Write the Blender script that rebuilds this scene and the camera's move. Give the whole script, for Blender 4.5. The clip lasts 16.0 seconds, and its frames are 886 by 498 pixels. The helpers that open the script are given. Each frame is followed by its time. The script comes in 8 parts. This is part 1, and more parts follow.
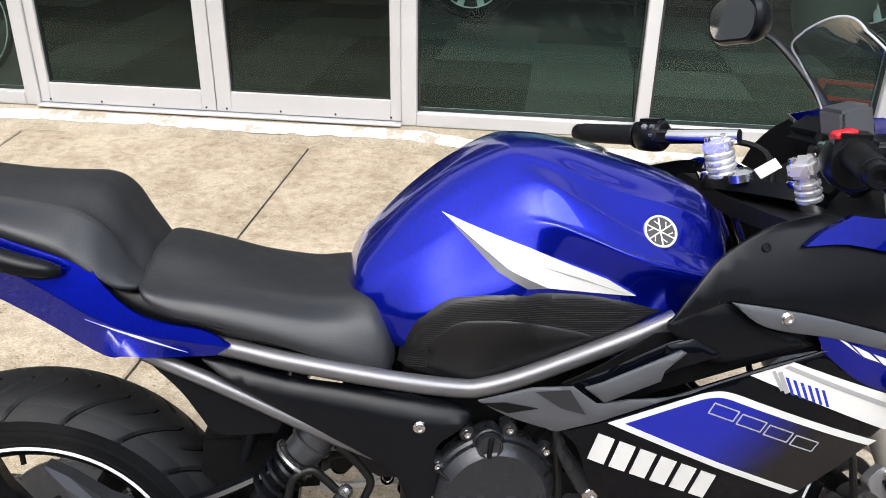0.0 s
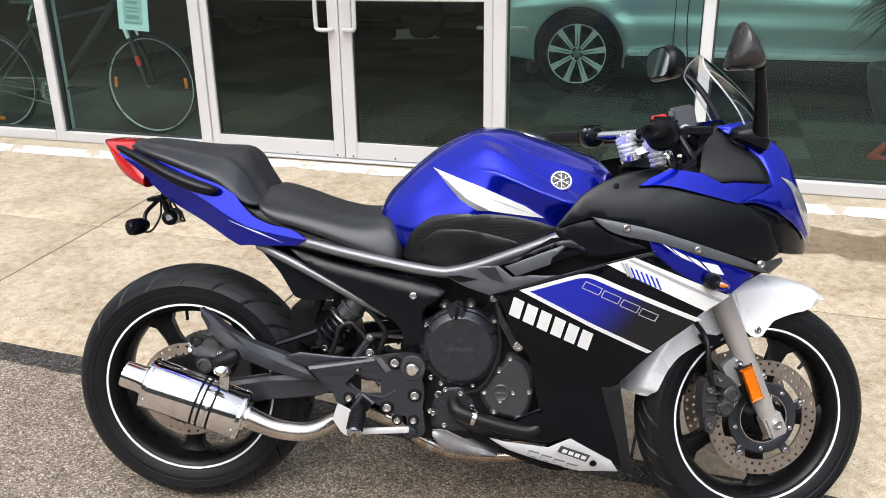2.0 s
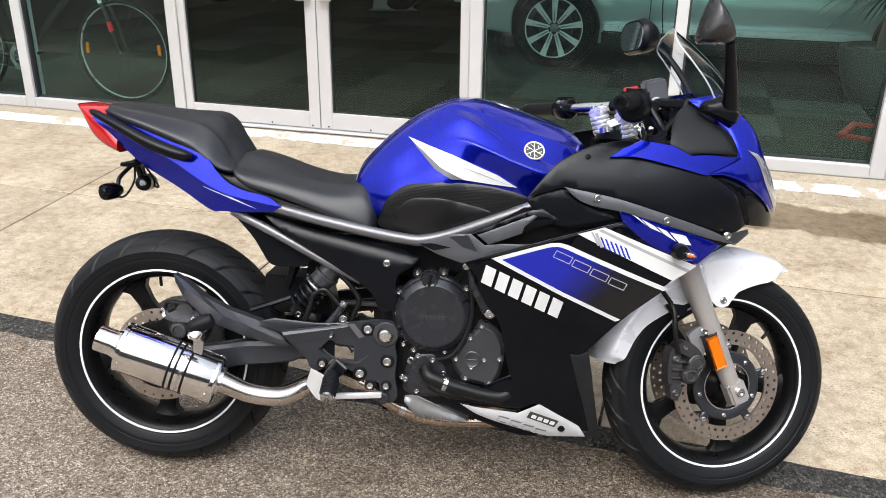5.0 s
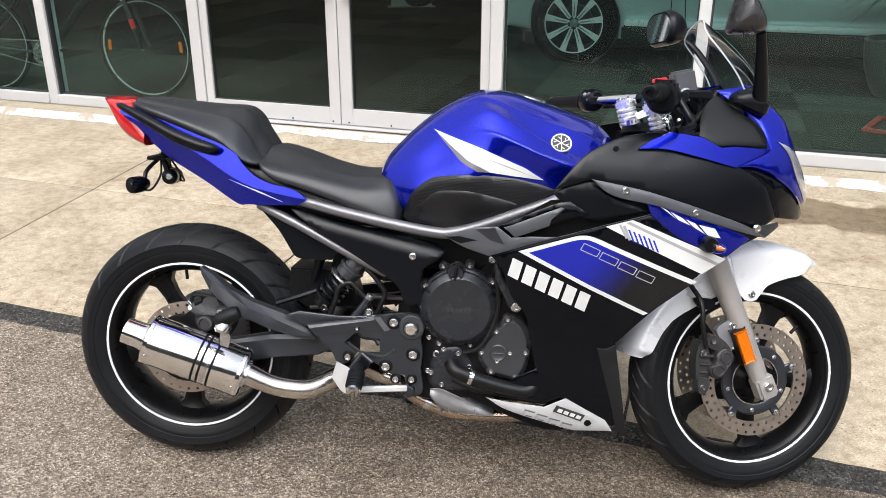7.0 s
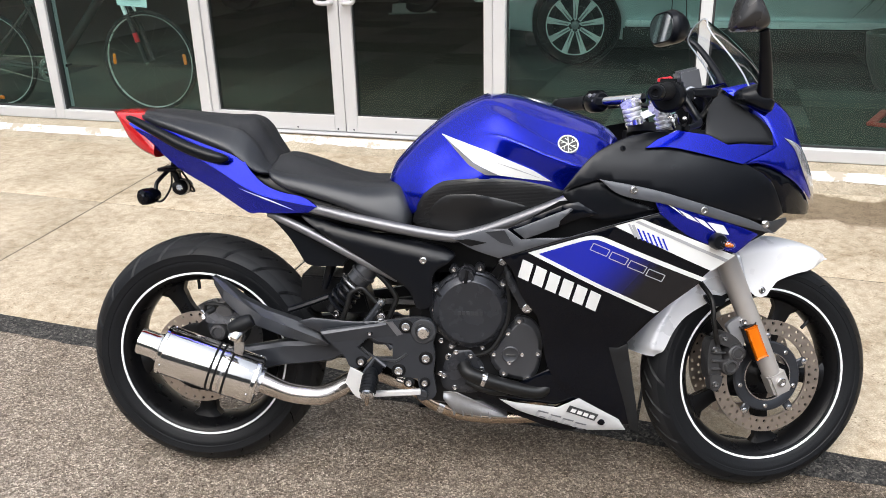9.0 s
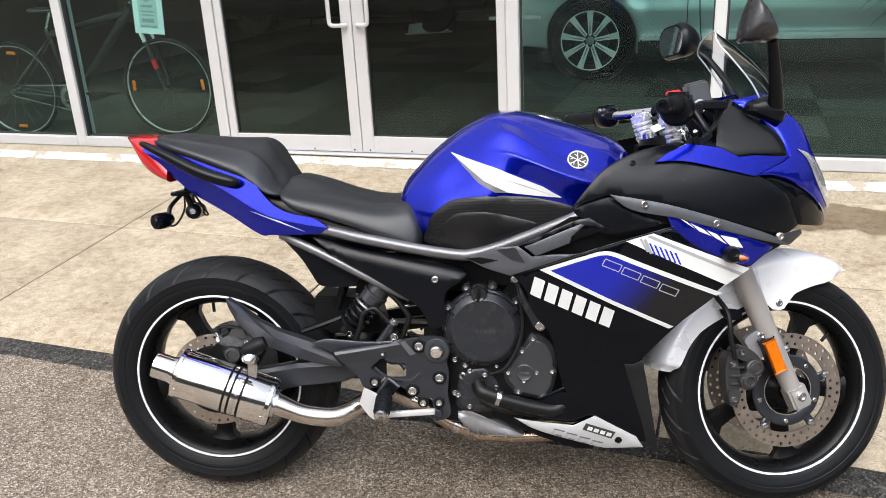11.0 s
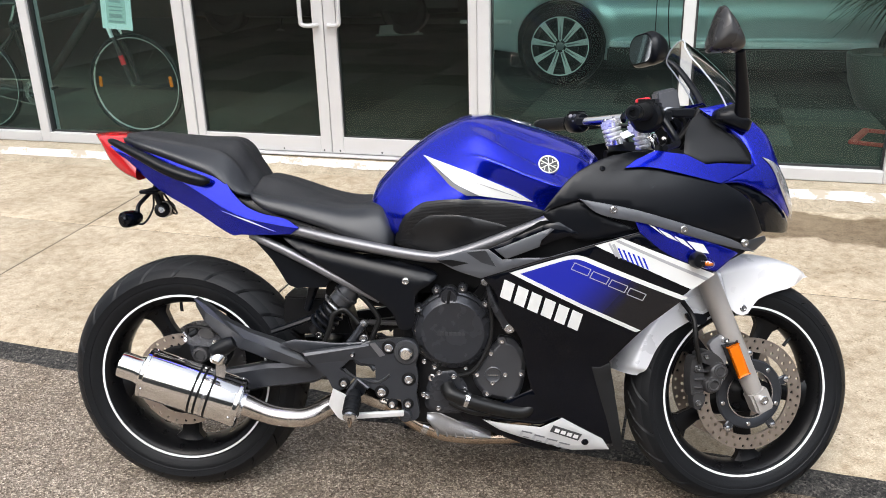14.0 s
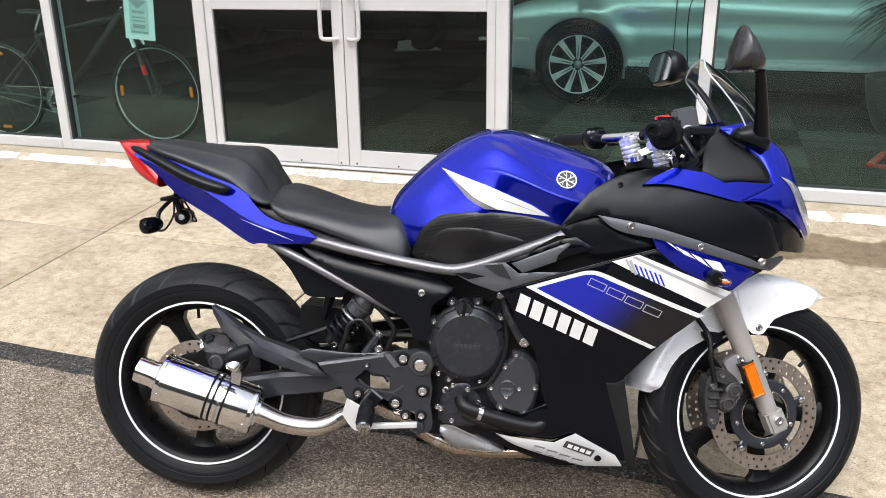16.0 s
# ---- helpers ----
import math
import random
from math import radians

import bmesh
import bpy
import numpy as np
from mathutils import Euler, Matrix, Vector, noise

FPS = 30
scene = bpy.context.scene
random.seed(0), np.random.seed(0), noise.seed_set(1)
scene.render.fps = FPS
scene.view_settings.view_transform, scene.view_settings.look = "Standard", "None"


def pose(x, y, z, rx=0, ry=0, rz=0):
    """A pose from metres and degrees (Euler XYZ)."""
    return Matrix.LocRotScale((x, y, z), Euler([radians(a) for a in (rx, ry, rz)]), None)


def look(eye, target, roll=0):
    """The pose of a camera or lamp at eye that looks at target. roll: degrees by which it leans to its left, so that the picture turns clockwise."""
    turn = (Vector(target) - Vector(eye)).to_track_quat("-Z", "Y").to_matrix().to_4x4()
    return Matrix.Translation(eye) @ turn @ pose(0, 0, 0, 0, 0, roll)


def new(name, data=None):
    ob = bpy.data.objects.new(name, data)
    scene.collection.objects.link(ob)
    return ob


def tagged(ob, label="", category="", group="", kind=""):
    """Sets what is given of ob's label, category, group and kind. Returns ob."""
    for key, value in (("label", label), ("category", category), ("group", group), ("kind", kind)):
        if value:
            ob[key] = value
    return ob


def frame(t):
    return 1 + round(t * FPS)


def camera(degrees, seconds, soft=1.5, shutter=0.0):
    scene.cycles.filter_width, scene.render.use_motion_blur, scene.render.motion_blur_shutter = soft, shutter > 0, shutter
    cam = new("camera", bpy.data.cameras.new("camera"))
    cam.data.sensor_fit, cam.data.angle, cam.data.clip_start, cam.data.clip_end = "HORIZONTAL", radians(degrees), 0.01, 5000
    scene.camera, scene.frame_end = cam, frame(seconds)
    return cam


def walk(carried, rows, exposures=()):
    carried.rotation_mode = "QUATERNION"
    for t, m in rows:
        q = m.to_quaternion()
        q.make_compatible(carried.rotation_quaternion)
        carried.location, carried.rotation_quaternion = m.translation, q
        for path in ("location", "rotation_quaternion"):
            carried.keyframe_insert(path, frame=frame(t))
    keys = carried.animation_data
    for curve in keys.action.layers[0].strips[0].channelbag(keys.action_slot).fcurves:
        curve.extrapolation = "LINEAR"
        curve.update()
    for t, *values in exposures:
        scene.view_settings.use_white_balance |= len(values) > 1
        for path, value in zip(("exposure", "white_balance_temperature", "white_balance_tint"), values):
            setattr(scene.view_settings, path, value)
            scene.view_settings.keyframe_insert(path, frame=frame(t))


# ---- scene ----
from mathutils import geometry

cam = camera(56.3, 16.0, soft=0.9)
ROWS = [
    (0.0, 0.5351, -1.0084, 1.3604, -5.553, -26.071, -0.828),
    (0.5, 0.5681, -1.2677, 1.3601, -1.014, -25.944, -0.516),
    (1.0, 0.5857, -1.5113, 1.3268, 0.366, -26.546, -0.627),
    (1.5, 0.7147, -1.7139, 1.3773, 2.668, -24.287, 1.106),
    (2.0, 0.8217, -1.8395, 1.3949, 4.479, -20.351, 0.663),
    (2.5, 0.8287, -1.8705, 1.4056, 4.048, -19.648, 0.719),
    (3.0, 0.8306, -1.8597, 1.4012, 3.313, -19.510, 0.172),
    (3.5, 0.8242, -1.8630, 1.4004, 3.191, -18.933, -0.040),
    (4.0, 0.8279, -1.8633, 1.3876, 2.959, -20.168, -0.286),
    (4.2, 0.8342, -1.8661, 1.3901, 2.811, -20.698, -0.413),
    (6.3, 0.8118, -1.8603, 1.3753, 3.781, -22.805, -0.869),
    (6.5, 0.8116, -1.8529, 1.3726, 3.763, -22.588, -0.724),
    (7.0, 0.8050, -1.8651, 1.3766, 4.183, -22.285, -0.156),
    (7.5, 0.8049, -1.8750, 1.3786, 4.486, -22.136, 0.047),
    (8.0, 0.7967, -1.8807, 1.3807, 4.498, -21.795, 0.087),
    (8.2, 0.7946, -1.8756, 1.3777, 4.371, -21.975, 0.271),
    (10.3, 0.8180, -1.8861, 1.3775, 4.532, -21.500, 2.778),
    (10.5, 0.8224, -1.8800, 1.3769, 4.700, -21.129, 2.884),
    (11.0, 0.8221, -1.8715, 1.3768, 5.076, -20.652, 2.908),
    (11.5, 0.8199, -1.8696, 1.3805, 5.251, -20.534, 2.477),
    (12.0, 0.8284, -1.8729, 1.3742, 4.125, -21.149, 1.916),
    (12.5, 0.8125, -1.8889, 1.3687, 3.428, -22.014, 1.637),
    (13.0, 0.8040, -1.8976, 1.3603, 3.337, -22.549, 1.684),
    (13.5, 0.8135, -1.8901, 1.3710, 2.869, -22.020, 1.806),
    (14.0, 0.8148, -1.8805, 1.3803, 3.226, -20.571, 1.430),
    (14.5, 0.8077, -1.8810, 1.3855, 4.046, -19.615, 0.960),
    (15.0, 0.8096, -1.8846, 1.3834, 4.139, -19.299, 0.761),
    (15.5, 0.8105, -1.8874, 1.3780, 3.985, -19.393, 0.560),
    (16.0, 0.8056, -1.8926, 1.3772, 4.475, -19.478, 0.564),
]
walk(cam, [(t, pose(x, y, z, 90 + pitch, roll, yaw)) for t, x, y, z, yaw, pitch, roll in ROWS])

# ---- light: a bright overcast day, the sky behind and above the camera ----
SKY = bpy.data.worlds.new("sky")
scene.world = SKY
SKY.use_nodes = True
nt = SKY.node_tree
nt.nodes.clear()
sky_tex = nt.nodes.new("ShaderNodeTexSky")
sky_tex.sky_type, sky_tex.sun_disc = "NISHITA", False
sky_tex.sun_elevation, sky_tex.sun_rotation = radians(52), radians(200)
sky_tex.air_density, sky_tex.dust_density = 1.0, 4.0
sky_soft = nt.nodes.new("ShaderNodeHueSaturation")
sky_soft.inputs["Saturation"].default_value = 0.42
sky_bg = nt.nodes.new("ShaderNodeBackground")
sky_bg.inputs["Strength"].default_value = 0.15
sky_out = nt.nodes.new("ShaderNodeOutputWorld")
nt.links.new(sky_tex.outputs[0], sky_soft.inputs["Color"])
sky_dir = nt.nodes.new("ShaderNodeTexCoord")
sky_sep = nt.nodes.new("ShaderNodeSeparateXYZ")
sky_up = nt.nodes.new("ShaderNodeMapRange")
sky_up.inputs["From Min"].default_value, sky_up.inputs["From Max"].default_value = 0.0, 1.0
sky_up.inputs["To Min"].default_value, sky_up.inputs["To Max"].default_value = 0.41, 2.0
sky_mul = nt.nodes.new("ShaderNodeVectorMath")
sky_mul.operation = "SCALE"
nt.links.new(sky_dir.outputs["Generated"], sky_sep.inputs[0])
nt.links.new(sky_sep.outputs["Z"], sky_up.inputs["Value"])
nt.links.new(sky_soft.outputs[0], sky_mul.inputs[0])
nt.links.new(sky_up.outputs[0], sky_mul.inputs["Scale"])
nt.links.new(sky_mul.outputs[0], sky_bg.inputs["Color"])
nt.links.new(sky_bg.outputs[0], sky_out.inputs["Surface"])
sun = new("sun", bpy.data.lights.new("sun", "SUN"))
sun.data.energy, sun.data.angle, sun.data.color = 1.15, radians(40), (0.90, 0.97, 1.06)
sun.matrix_world = look((0, 0, 0), (-0.25, 0.55, -0.85))
scene.view_settings.exposure = 0.52



# ---- materials ----
def nodes_of(mat):
    mat.use_nodes = True
    t = mat.node_tree
    return t, t.nodes, t.links, t.nodes["Principled BSDF"]


def surface(name, base, rough=0.5, metal=0.0, vary=0.12, scale=18.0, bump=0.0, bscale=300.0, coat=0.0, spec=0.5, spread=0.12, object_random=0.0):
    """A surface whose colour varies at a coarse scale and whose gloss and relief vary at a fine one."""
    mat = bpy.data.materials.new(name)
    t, n, l, b = nodes_of(mat)
    tc = n.new("ShaderNodeTexCoord")
    coarse = n.new("ShaderNodeTexNoise")
    coarse.inputs["Scale"].default_value, coarse.inputs["Detail"].default_value = scale, 5.0
    fine = n.new("ShaderNodeTexNoise")
    fine.inputs["Scale"].default_value, fine.inputs["Detail"].default_value = bscale, 3.0
    for k in (coarse, fine):
        l.new(tc.outputs["Object"], k.inputs["Vector"])
    ramp = n.new("ShaderNodeMix")
    ramp.data_type = "RGBA"
    ramp.inputs["A"].default_value = (*[c * (1 - vary) for c in base], 1)
    ramp.inputs["B"].default_value = (*[min(1, c * (1 + vary)) for c in base], 1)
    l.new(coarse.outputs["Fac"], ramp.inputs["Factor"])
    colour = ramp.outputs["Result"]
    if object_random:
        info = n.new("ShaderNodeObjectInfo")
        hsv = n.new("ShaderNodeHueSaturation")
        scale_v = n.new("ShaderNodeMapRange")
        scale_v.inputs["To Min"].default_value, scale_v.inputs["To Max"].default_value = 1 - object_random, 1 + object_random
        l.new(info.outputs["Random"], scale_v.inputs["Value"])
        l.new(scale_v.outputs["Result"], hsv.inputs["Value"])
        l.new(colour, hsv.inputs["Color"])
        colour = hsv.outputs["Color"]
    l.new(colour, b.inputs["Base Color"])
    rr = n.new("ShaderNodeMapRange")
    rr.inputs["To Min"].default_value, rr.inputs["To Max"].default_value = max(0.02, rough - spread), min(1, rough + spread)
    l.new(coarse.outputs["Fac"], rr.inputs["Value"])
    l.new(rr.outputs["Result"], b.inputs["Roughness"])
    b.inputs["Metallic"].default_value = metal
    b.inputs["Specular IOR Level"].default_value = spec
    if coat:
        b.inputs["Coat Weight"].default_value, b.inputs["Coat Roughness"].default_value = coat, 0.04
    if bump:
        bm_ = n.new("ShaderNodeBump")
        bm_.inputs["Strength"].default_value, bm_.inputs["Distance"].default_value = bump, 0.002
        l.new(fine.outputs["Fac"], bm_.inputs["Height"])
        l.new(bm_.outputs["Normal"], b.inputs["Normal"])
    return mat


def glassy(name, tint, gloss_rough=0.02, weight=1.0):
    """A thin clear sheet: it lets light through with a tint and mirrors more at a grazing angle."""
    mat = bpy.data.materials.new(name)
    t, n, l, b = nodes_of(mat)
    n.remove(b)
    out = n["Material Output"]
    clear, gloss, mix = n.new("ShaderNodeBsdfTransparent"), n.new("ShaderNodeBsdfGlossy"), n.new("ShaderNodeMixShader")
    clear.inputs["Color"].default_value = (*tint, 1)
    gloss.inputs["Roughness"].default_value = gloss_rough
    facing = n.new("ShaderNodeLayerWeight")
    facing.inputs["Blend"].default_value = 0.5
    power = n.new("ShaderNodeMath")
    power.operation = "POWER"
    power.inputs[1].default_value = 4.0
    mul = n.new("ShaderNodeMath")
    mul.operation, mul.use_clamp = "MULTIPLY_ADD", True
    mul.inputs[1].default_value, mul.inputs[2].default_value = 0.85 * weight, 0.034 * weight
    l.new(facing.outputs["Facing"], power.inputs[0])
    l.new(power.outputs[0], mul.inputs[0])
    l.new(mul.outputs[0], mix.inputs[0])
    l.new(clear.outputs[0], mix.inputs[1])
    l.new(gloss.outputs[0], mix.inputs[2])
    l.new(mix.outputs[0], out.inputs["Surface"])
    return mat


def speckled(name, dark, light, grain, patch, rough, bump, stain=(0.5, 0.45, 0.38), stain_amount=0.35, light_part=0.55, damp_shade=(), pits=90.0, damp_shade_tone=(0.42, 0.38, 0.33), damp_shade_edge=0.18):
    """Ground of many small stones, with broad patches of dirt over it, and dark marks, of moisture and of painted
    shade, at given places (x, y, rx, ry).
    """
    mat = bpy.data.materials.new(name)
    t, n, l, b = nodes_of(mat)
    tc = n.new("ShaderNodeTexCoord")
    vor = n.new("ShaderNodeTexVoronoi")
    vor.inputs["Scale"].default_value = grain
    big = n.new("ShaderNodeTexNoise")
    big.inputs["Scale"].default_value, big.inputs["Detail"].default_value, big.inputs["Roughness"].default_value = patch, 8.0, 0.65
    mid = n.new("ShaderNodeTexNoise")
    mid.inputs["Scale"].default_value, mid.inputs["Detail"].default_value = patch * 9, 6.0
    fine = n.new("ShaderNodeTexNoise")
    fine.inputs["Scale"].default_value, fine.inputs["Detail"].default_value = grain * 1.3, 4.0
    for k in (vor, big, mid, fine):
        l.new(tc.outputs["Object"], k.inputs["Vector"])
    small = n.new("ShaderNodeTexVoronoi")
    small.inputs["Scale"].default_value = grain * 2.1
    l.new(tc.outputs["Object"], small.inputs["Vector"])
    sep, sep2 = n.new("ShaderNodeSeparateColor"), n.new("ShaderNodeSeparateColor")
    l.new(vor.outputs["Color"], sep.inputs[0])
    l.new(small.outputs["Color"], sep2.inputs[0])
    blend = n.new("ShaderNodeMath")
    blend.operation = "MULTIPLY_ADD"
    blend.inputs[1].default_value = 0.55
    share = n.new("ShaderNodeMath")
    share.operation = "MULTIPLY"
    share.inputs[1].default_value = 0.45
    l.new(sep2.outputs[1], share.inputs[0])
    l.new(sep.outputs[0], blend.inputs[0])
    l.new(share.outputs[0], blend.inputs[2])
    ramp = n.new("ShaderNodeValToRGB")
    e = ramp.color_ramp.elements
    e[0].position, e[0].color = 0.12, (*dark, 1)
    e[1].position, e[1].color = 0.88, (*light, 1)
    m = e.new(light_part)
    m.color = (*[a * 0.62 + c * 0.38 for a, c in zip(dark, light)], 1)
    l.new(blend.outputs[0], ramp.inputs[0])
    soft = n.new("ShaderNodeMapRange")
    soft.inputs["From Min"].default_value, soft.inputs["From Max"].default_value = 0.35, 0.7
    l.new(big.outputs["Fac"], soft.inputs["Value"])
    soft2 = n.new("ShaderNodeMapRange")
    soft2.inputs["From Min"].default_value, soft2.inputs["From Max"].default_value = 0.42, 0.72
    l.new(mid.outputs["Fac"], soft2.inputs["Value"])
    add = n.new("ShaderNodeMath")
    add.operation = "MULTIPLY_ADD"
    add.inputs[1].default_value = 0.6
    l.new(soft.outputs[0], add.inputs[0])
    half = n.new("ShaderNodeMath")
    half.operation = "MULTIPLY"
    half.inputs[1].default_value = 0.5
    l.new(soft2.outputs[0], half.inputs[0])
    l.new(half.outputs[0], add.inputs[2])
    am = n.new("ShaderNodeMath")
    am.operation, am.use_clamp = "MULTIPLY", True
    am.inputs[1].default_value = stain_amount
    l.new(add.outputs[0], am.inputs[0])
    mix = n.new("ShaderNodeMix")
    mix.data_type, mix.blend_type = "RGBA", "MULTIPLY"
    mix.inputs["B"].default_value = (*stain, 1)
    l.new(am.outputs[0], mix.inputs["Factor"])
    l.new(ramp.outputs[0], mix.inputs["A"])
    pit = n.new("ShaderNodeTexVoronoi")
    pit.inputs["Scale"].default_value = pits
    l.new(tc.outputs["Object"], pit.inputs["Vector"])
    pit_sep = n.new("ShaderNodeSeparateColor")
    l.new(pit.outputs["Color"], pit_sep.inputs[0])
    pit_in = n.new("ShaderNodeMapRange")
    pit_in.inputs["From Min"].default_value, pit_in.inputs["From Max"].default_value = 0.42, 0.25
    l.new(pit.outputs["Distance"], pit_in.inputs["Value"])
    pit_few = n.new("ShaderNodeMapRange")
    pit_few.inputs["From Min"].default_value, pit_few.inputs["From Max"].default_value = 0.78, 0.98
    l.new(pit_sep.outputs[2], pit_few.inputs["Value"])
    pit_fac = n.new("ShaderNodeMath")
    pit_fac.operation = "MULTIPLY"
    l.new(pit_in.outputs[0], pit_fac.inputs[0])
    l.new(pit_few.outputs[0], pit_fac.inputs[1])
    pit_mix = n.new("ShaderNodeMix")
    pit_mix.data_type, pit_mix.blend_type = "RGBA", "MULTIPLY"
    pit_mix.inputs["B"].default_value = (0.48, 0.44, 0.39, 1)
    l.new(pit_fac.outputs[0], pit_mix.inputs["Factor"])
    l.new(mix.outputs["Result"], pit_mix.inputs["A"])
    colour = pit_mix.outputs["Result"]
    mark_noise = n.new("ShaderNodeTexNoise")
    mark_noise.inputs["Scale"].default_value, mark_noise.inputs["Detail"].default_value, mark_noise.inputs["Roughness"].default_value = 3.3, 7.0, 0.6
    l.new(tc.outputs["Object"], mark_noise.inputs["Vector"])
    for wx, wy, wrx, wry in damp_shade:
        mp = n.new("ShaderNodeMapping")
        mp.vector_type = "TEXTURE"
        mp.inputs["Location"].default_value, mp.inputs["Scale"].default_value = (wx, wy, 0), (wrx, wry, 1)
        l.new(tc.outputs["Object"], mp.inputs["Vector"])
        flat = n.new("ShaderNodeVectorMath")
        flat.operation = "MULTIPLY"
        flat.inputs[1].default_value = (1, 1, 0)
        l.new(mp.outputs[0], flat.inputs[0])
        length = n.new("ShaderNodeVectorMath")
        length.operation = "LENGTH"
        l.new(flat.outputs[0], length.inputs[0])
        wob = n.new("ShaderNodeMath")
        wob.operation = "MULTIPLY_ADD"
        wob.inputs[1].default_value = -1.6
        l.new(mark_noise.outputs["Fac"], wob.inputs[0])
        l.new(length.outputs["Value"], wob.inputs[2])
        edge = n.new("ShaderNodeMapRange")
        edge.inputs["From Min"].default_value, edge.inputs["From Max"].default_value = 0.08, 0.08 - damp_shade_edge
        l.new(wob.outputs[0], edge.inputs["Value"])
        damp_shade_mix = n.new("ShaderNodeMix")
        damp_shade_mix.data_type, damp_shade_mix.blend_type = "RGBA", "MULTIPLY"
        damp_shade_mix.inputs["B"].default_value = (*damp_shade_tone, 1)
        l.new(edge.outputs[0], damp_shade_mix.inputs["Factor"])
        l.new(colour, damp_shade_mix.inputs["A"])
        colour = damp_shade_mix.outputs["Result"]
    l.new(colour, b.inputs["Base Color"])
    b.inputs["Roughness"].default_value = rough
    b.inputs["Specular IOR Level"].default_value = 0.3
    bp = n.new("ShaderNodeBump")
    bp.inputs["Strength"].default_value, bp.inputs["Distance"].default_value = bump, 0.004
    hh = n.new("ShaderNodeMath")
    hh.operation = "ADD"
    l.new(vor.outputs["Distance"], hh.inputs[0])
    l.new(fine.outputs["Fac"], hh.inputs[1])
    l.new(hh.outputs[0], bp.inputs["Height"])
    l.new(bp.outputs[0], b.inputs["Normal"])
    return mat


def flaked(name, paint, under):
    """Old paint worn through to what lies beneath it."""
    mat = surface(name, paint, 0.8, vary=0.2, scale=26, bump=0.6, bscale=120)
    t, n, l, b = nodes_of(mat)
    tc, worn, ramp, mix = n.new("ShaderNodeTexCoord"), n.new("ShaderNodeTexNoise"), n.new("ShaderNodeMapRange"), n.new("ShaderNodeMix")
    worn.inputs["Scale"].default_value, worn.inputs["Detail"].default_value, worn.inputs["Roughness"].default_value = 9.0, 9.0, 0.72
    ramp.inputs["From Min"].default_value, ramp.inputs["From Max"].default_value = 0.49, 0.57
    mix.data_type = "RGBA"
    mix.inputs["A"].default_value = (*paint, 1)
    mix.inputs["B"].default_value = (*under, 1)
    l.new(tc.outputs["Object"], worn.inputs["Vector"])
    l.new(worn.outputs["Fac"], ramp.inputs["Value"])
    l.new(ramp.outputs["Result"], mix.inputs["Factor"])
    l.new(mix.outputs["Result"], b.inputs["Base Color"])
    return mat


def flake_paint(name, base, deep):
    """Metallic car paint under clear lacquer."""
    mat = bpy.data.materials.new(name)
    t, n, l, b = nodes_of(mat)
    tc, vor, mix = n.new("ShaderNodeTexCoord"), n.new("ShaderNodeTexVoronoi"), n.new("ShaderNodeMix")
    vor.inputs["Scale"].default_value = 900
    l.new(tc.outputs["Object"], vor.inputs["Vector"])
    sep = n.new("ShaderNodeSeparateColor")
    l.new(vor.outputs["Color"], sep.inputs[0])
    mix.data_type = "RGBA"
    mix.inputs["A"].default_value, mix.inputs["B"].default_value = (*deep, 1), (*base, 1)
    l.new(sep.outputs[1], mix.inputs["Factor"])
    l.new(mix.outputs["Result"], b.inputs["Base Color"])
    dust = n.new("ShaderNodeTexNoise")
    dust.inputs["Scale"].default_value, dust.inputs["Detail"].default_value = 14, 6
    l.new(tc.outputs["Object"], dust.inputs["Vector"])
    rr = n.new("ShaderNodeMapRange")
    rr.inputs["To Min"].default_value, rr.inputs["To Max"].default_value = 0.0, 0.04
    l.new(dust.outputs["Fac"], rr.inputs["Value"])
    l.new(rr.outputs["Result"], b.inputs["Coat Roughness"])
    b.inputs["Metallic"].default_value, b.inputs["Roughness"].default_value = 0.80, 0.22
    b.inputs["Specular IOR Level"].default_value = 0.15
    b.inputs["Coat Weight"].default_value, b.inputs["Coat IOR"].default_value = 1.0, 1.42
    return mat


# the first mark adds painted shade under the motorcycle to the damp
M_ASPHALT = speckled("asphalt", (0.094, 0.071, 0.053), (0.72, 0.624, 0.513), 185, 1.3, 0.85, 1.0, (0.52, 0.47, 0.41), 0.75, 0.66, pits=70.0, damp_shade=((1.15, -0.02, 1.1, 0.62), (1.75, -0.25, 0.7, 0.45)), damp_shade_tone=(0.66, 0.645, 0.625), damp_shade_edge=0.55)
M_CONCRETE = speckled("concrete", (0.375, 0.317, 0.232), (0.63, 0.54, 0.413), 230, 2.8, 0.82, 0.25, (0.47, 0.41, 0.335), 0.92, 0.5, damp_shade=((2.86, -0.50, 0.75, 0.24), (-2.75, -0.50, 0.4, 0.2)), pits=105.0)
M_LEDGE = speckled("ledge_concrete", (0.31, 0.265, 0.195), (0.56, 0.485, 0.375), 200, 1.2, 0.85, 0.4, (0.5, 0.46, 0.4), 0.8)
M_TAR = speckled("tar", (0.006, 0.0062, 0.007), (0.14, 0.13, 0.115), 120, 3.0, 0.8, 1.0, (0.6, 0.6, 0.6), 0.6, 0.66)
M_WHITE_PAINT = flaked("flaking_white_paint", (0.62, 0.61, 0.58), (0.36, 0.31, 0.24))
M_ALU = surface("white_aluminium", (0.47, 0.465, 0.465), 0.42, 0.0, vary=0.05, scale=6, bump=0.04, bscale=60)
M_ALU_DARK = surface("dark_gasket", (0.02, 0.022, 0.022), 0.6, vary=0.1)
M_PANE = glassy("green_shop_glass", (0.76, 0.90, 0.865), 0.005, 0.85)
M_DOOR_PANE = glassy("door_glass", (0.70, 0.775, 0.735), 0.005, 0.6)
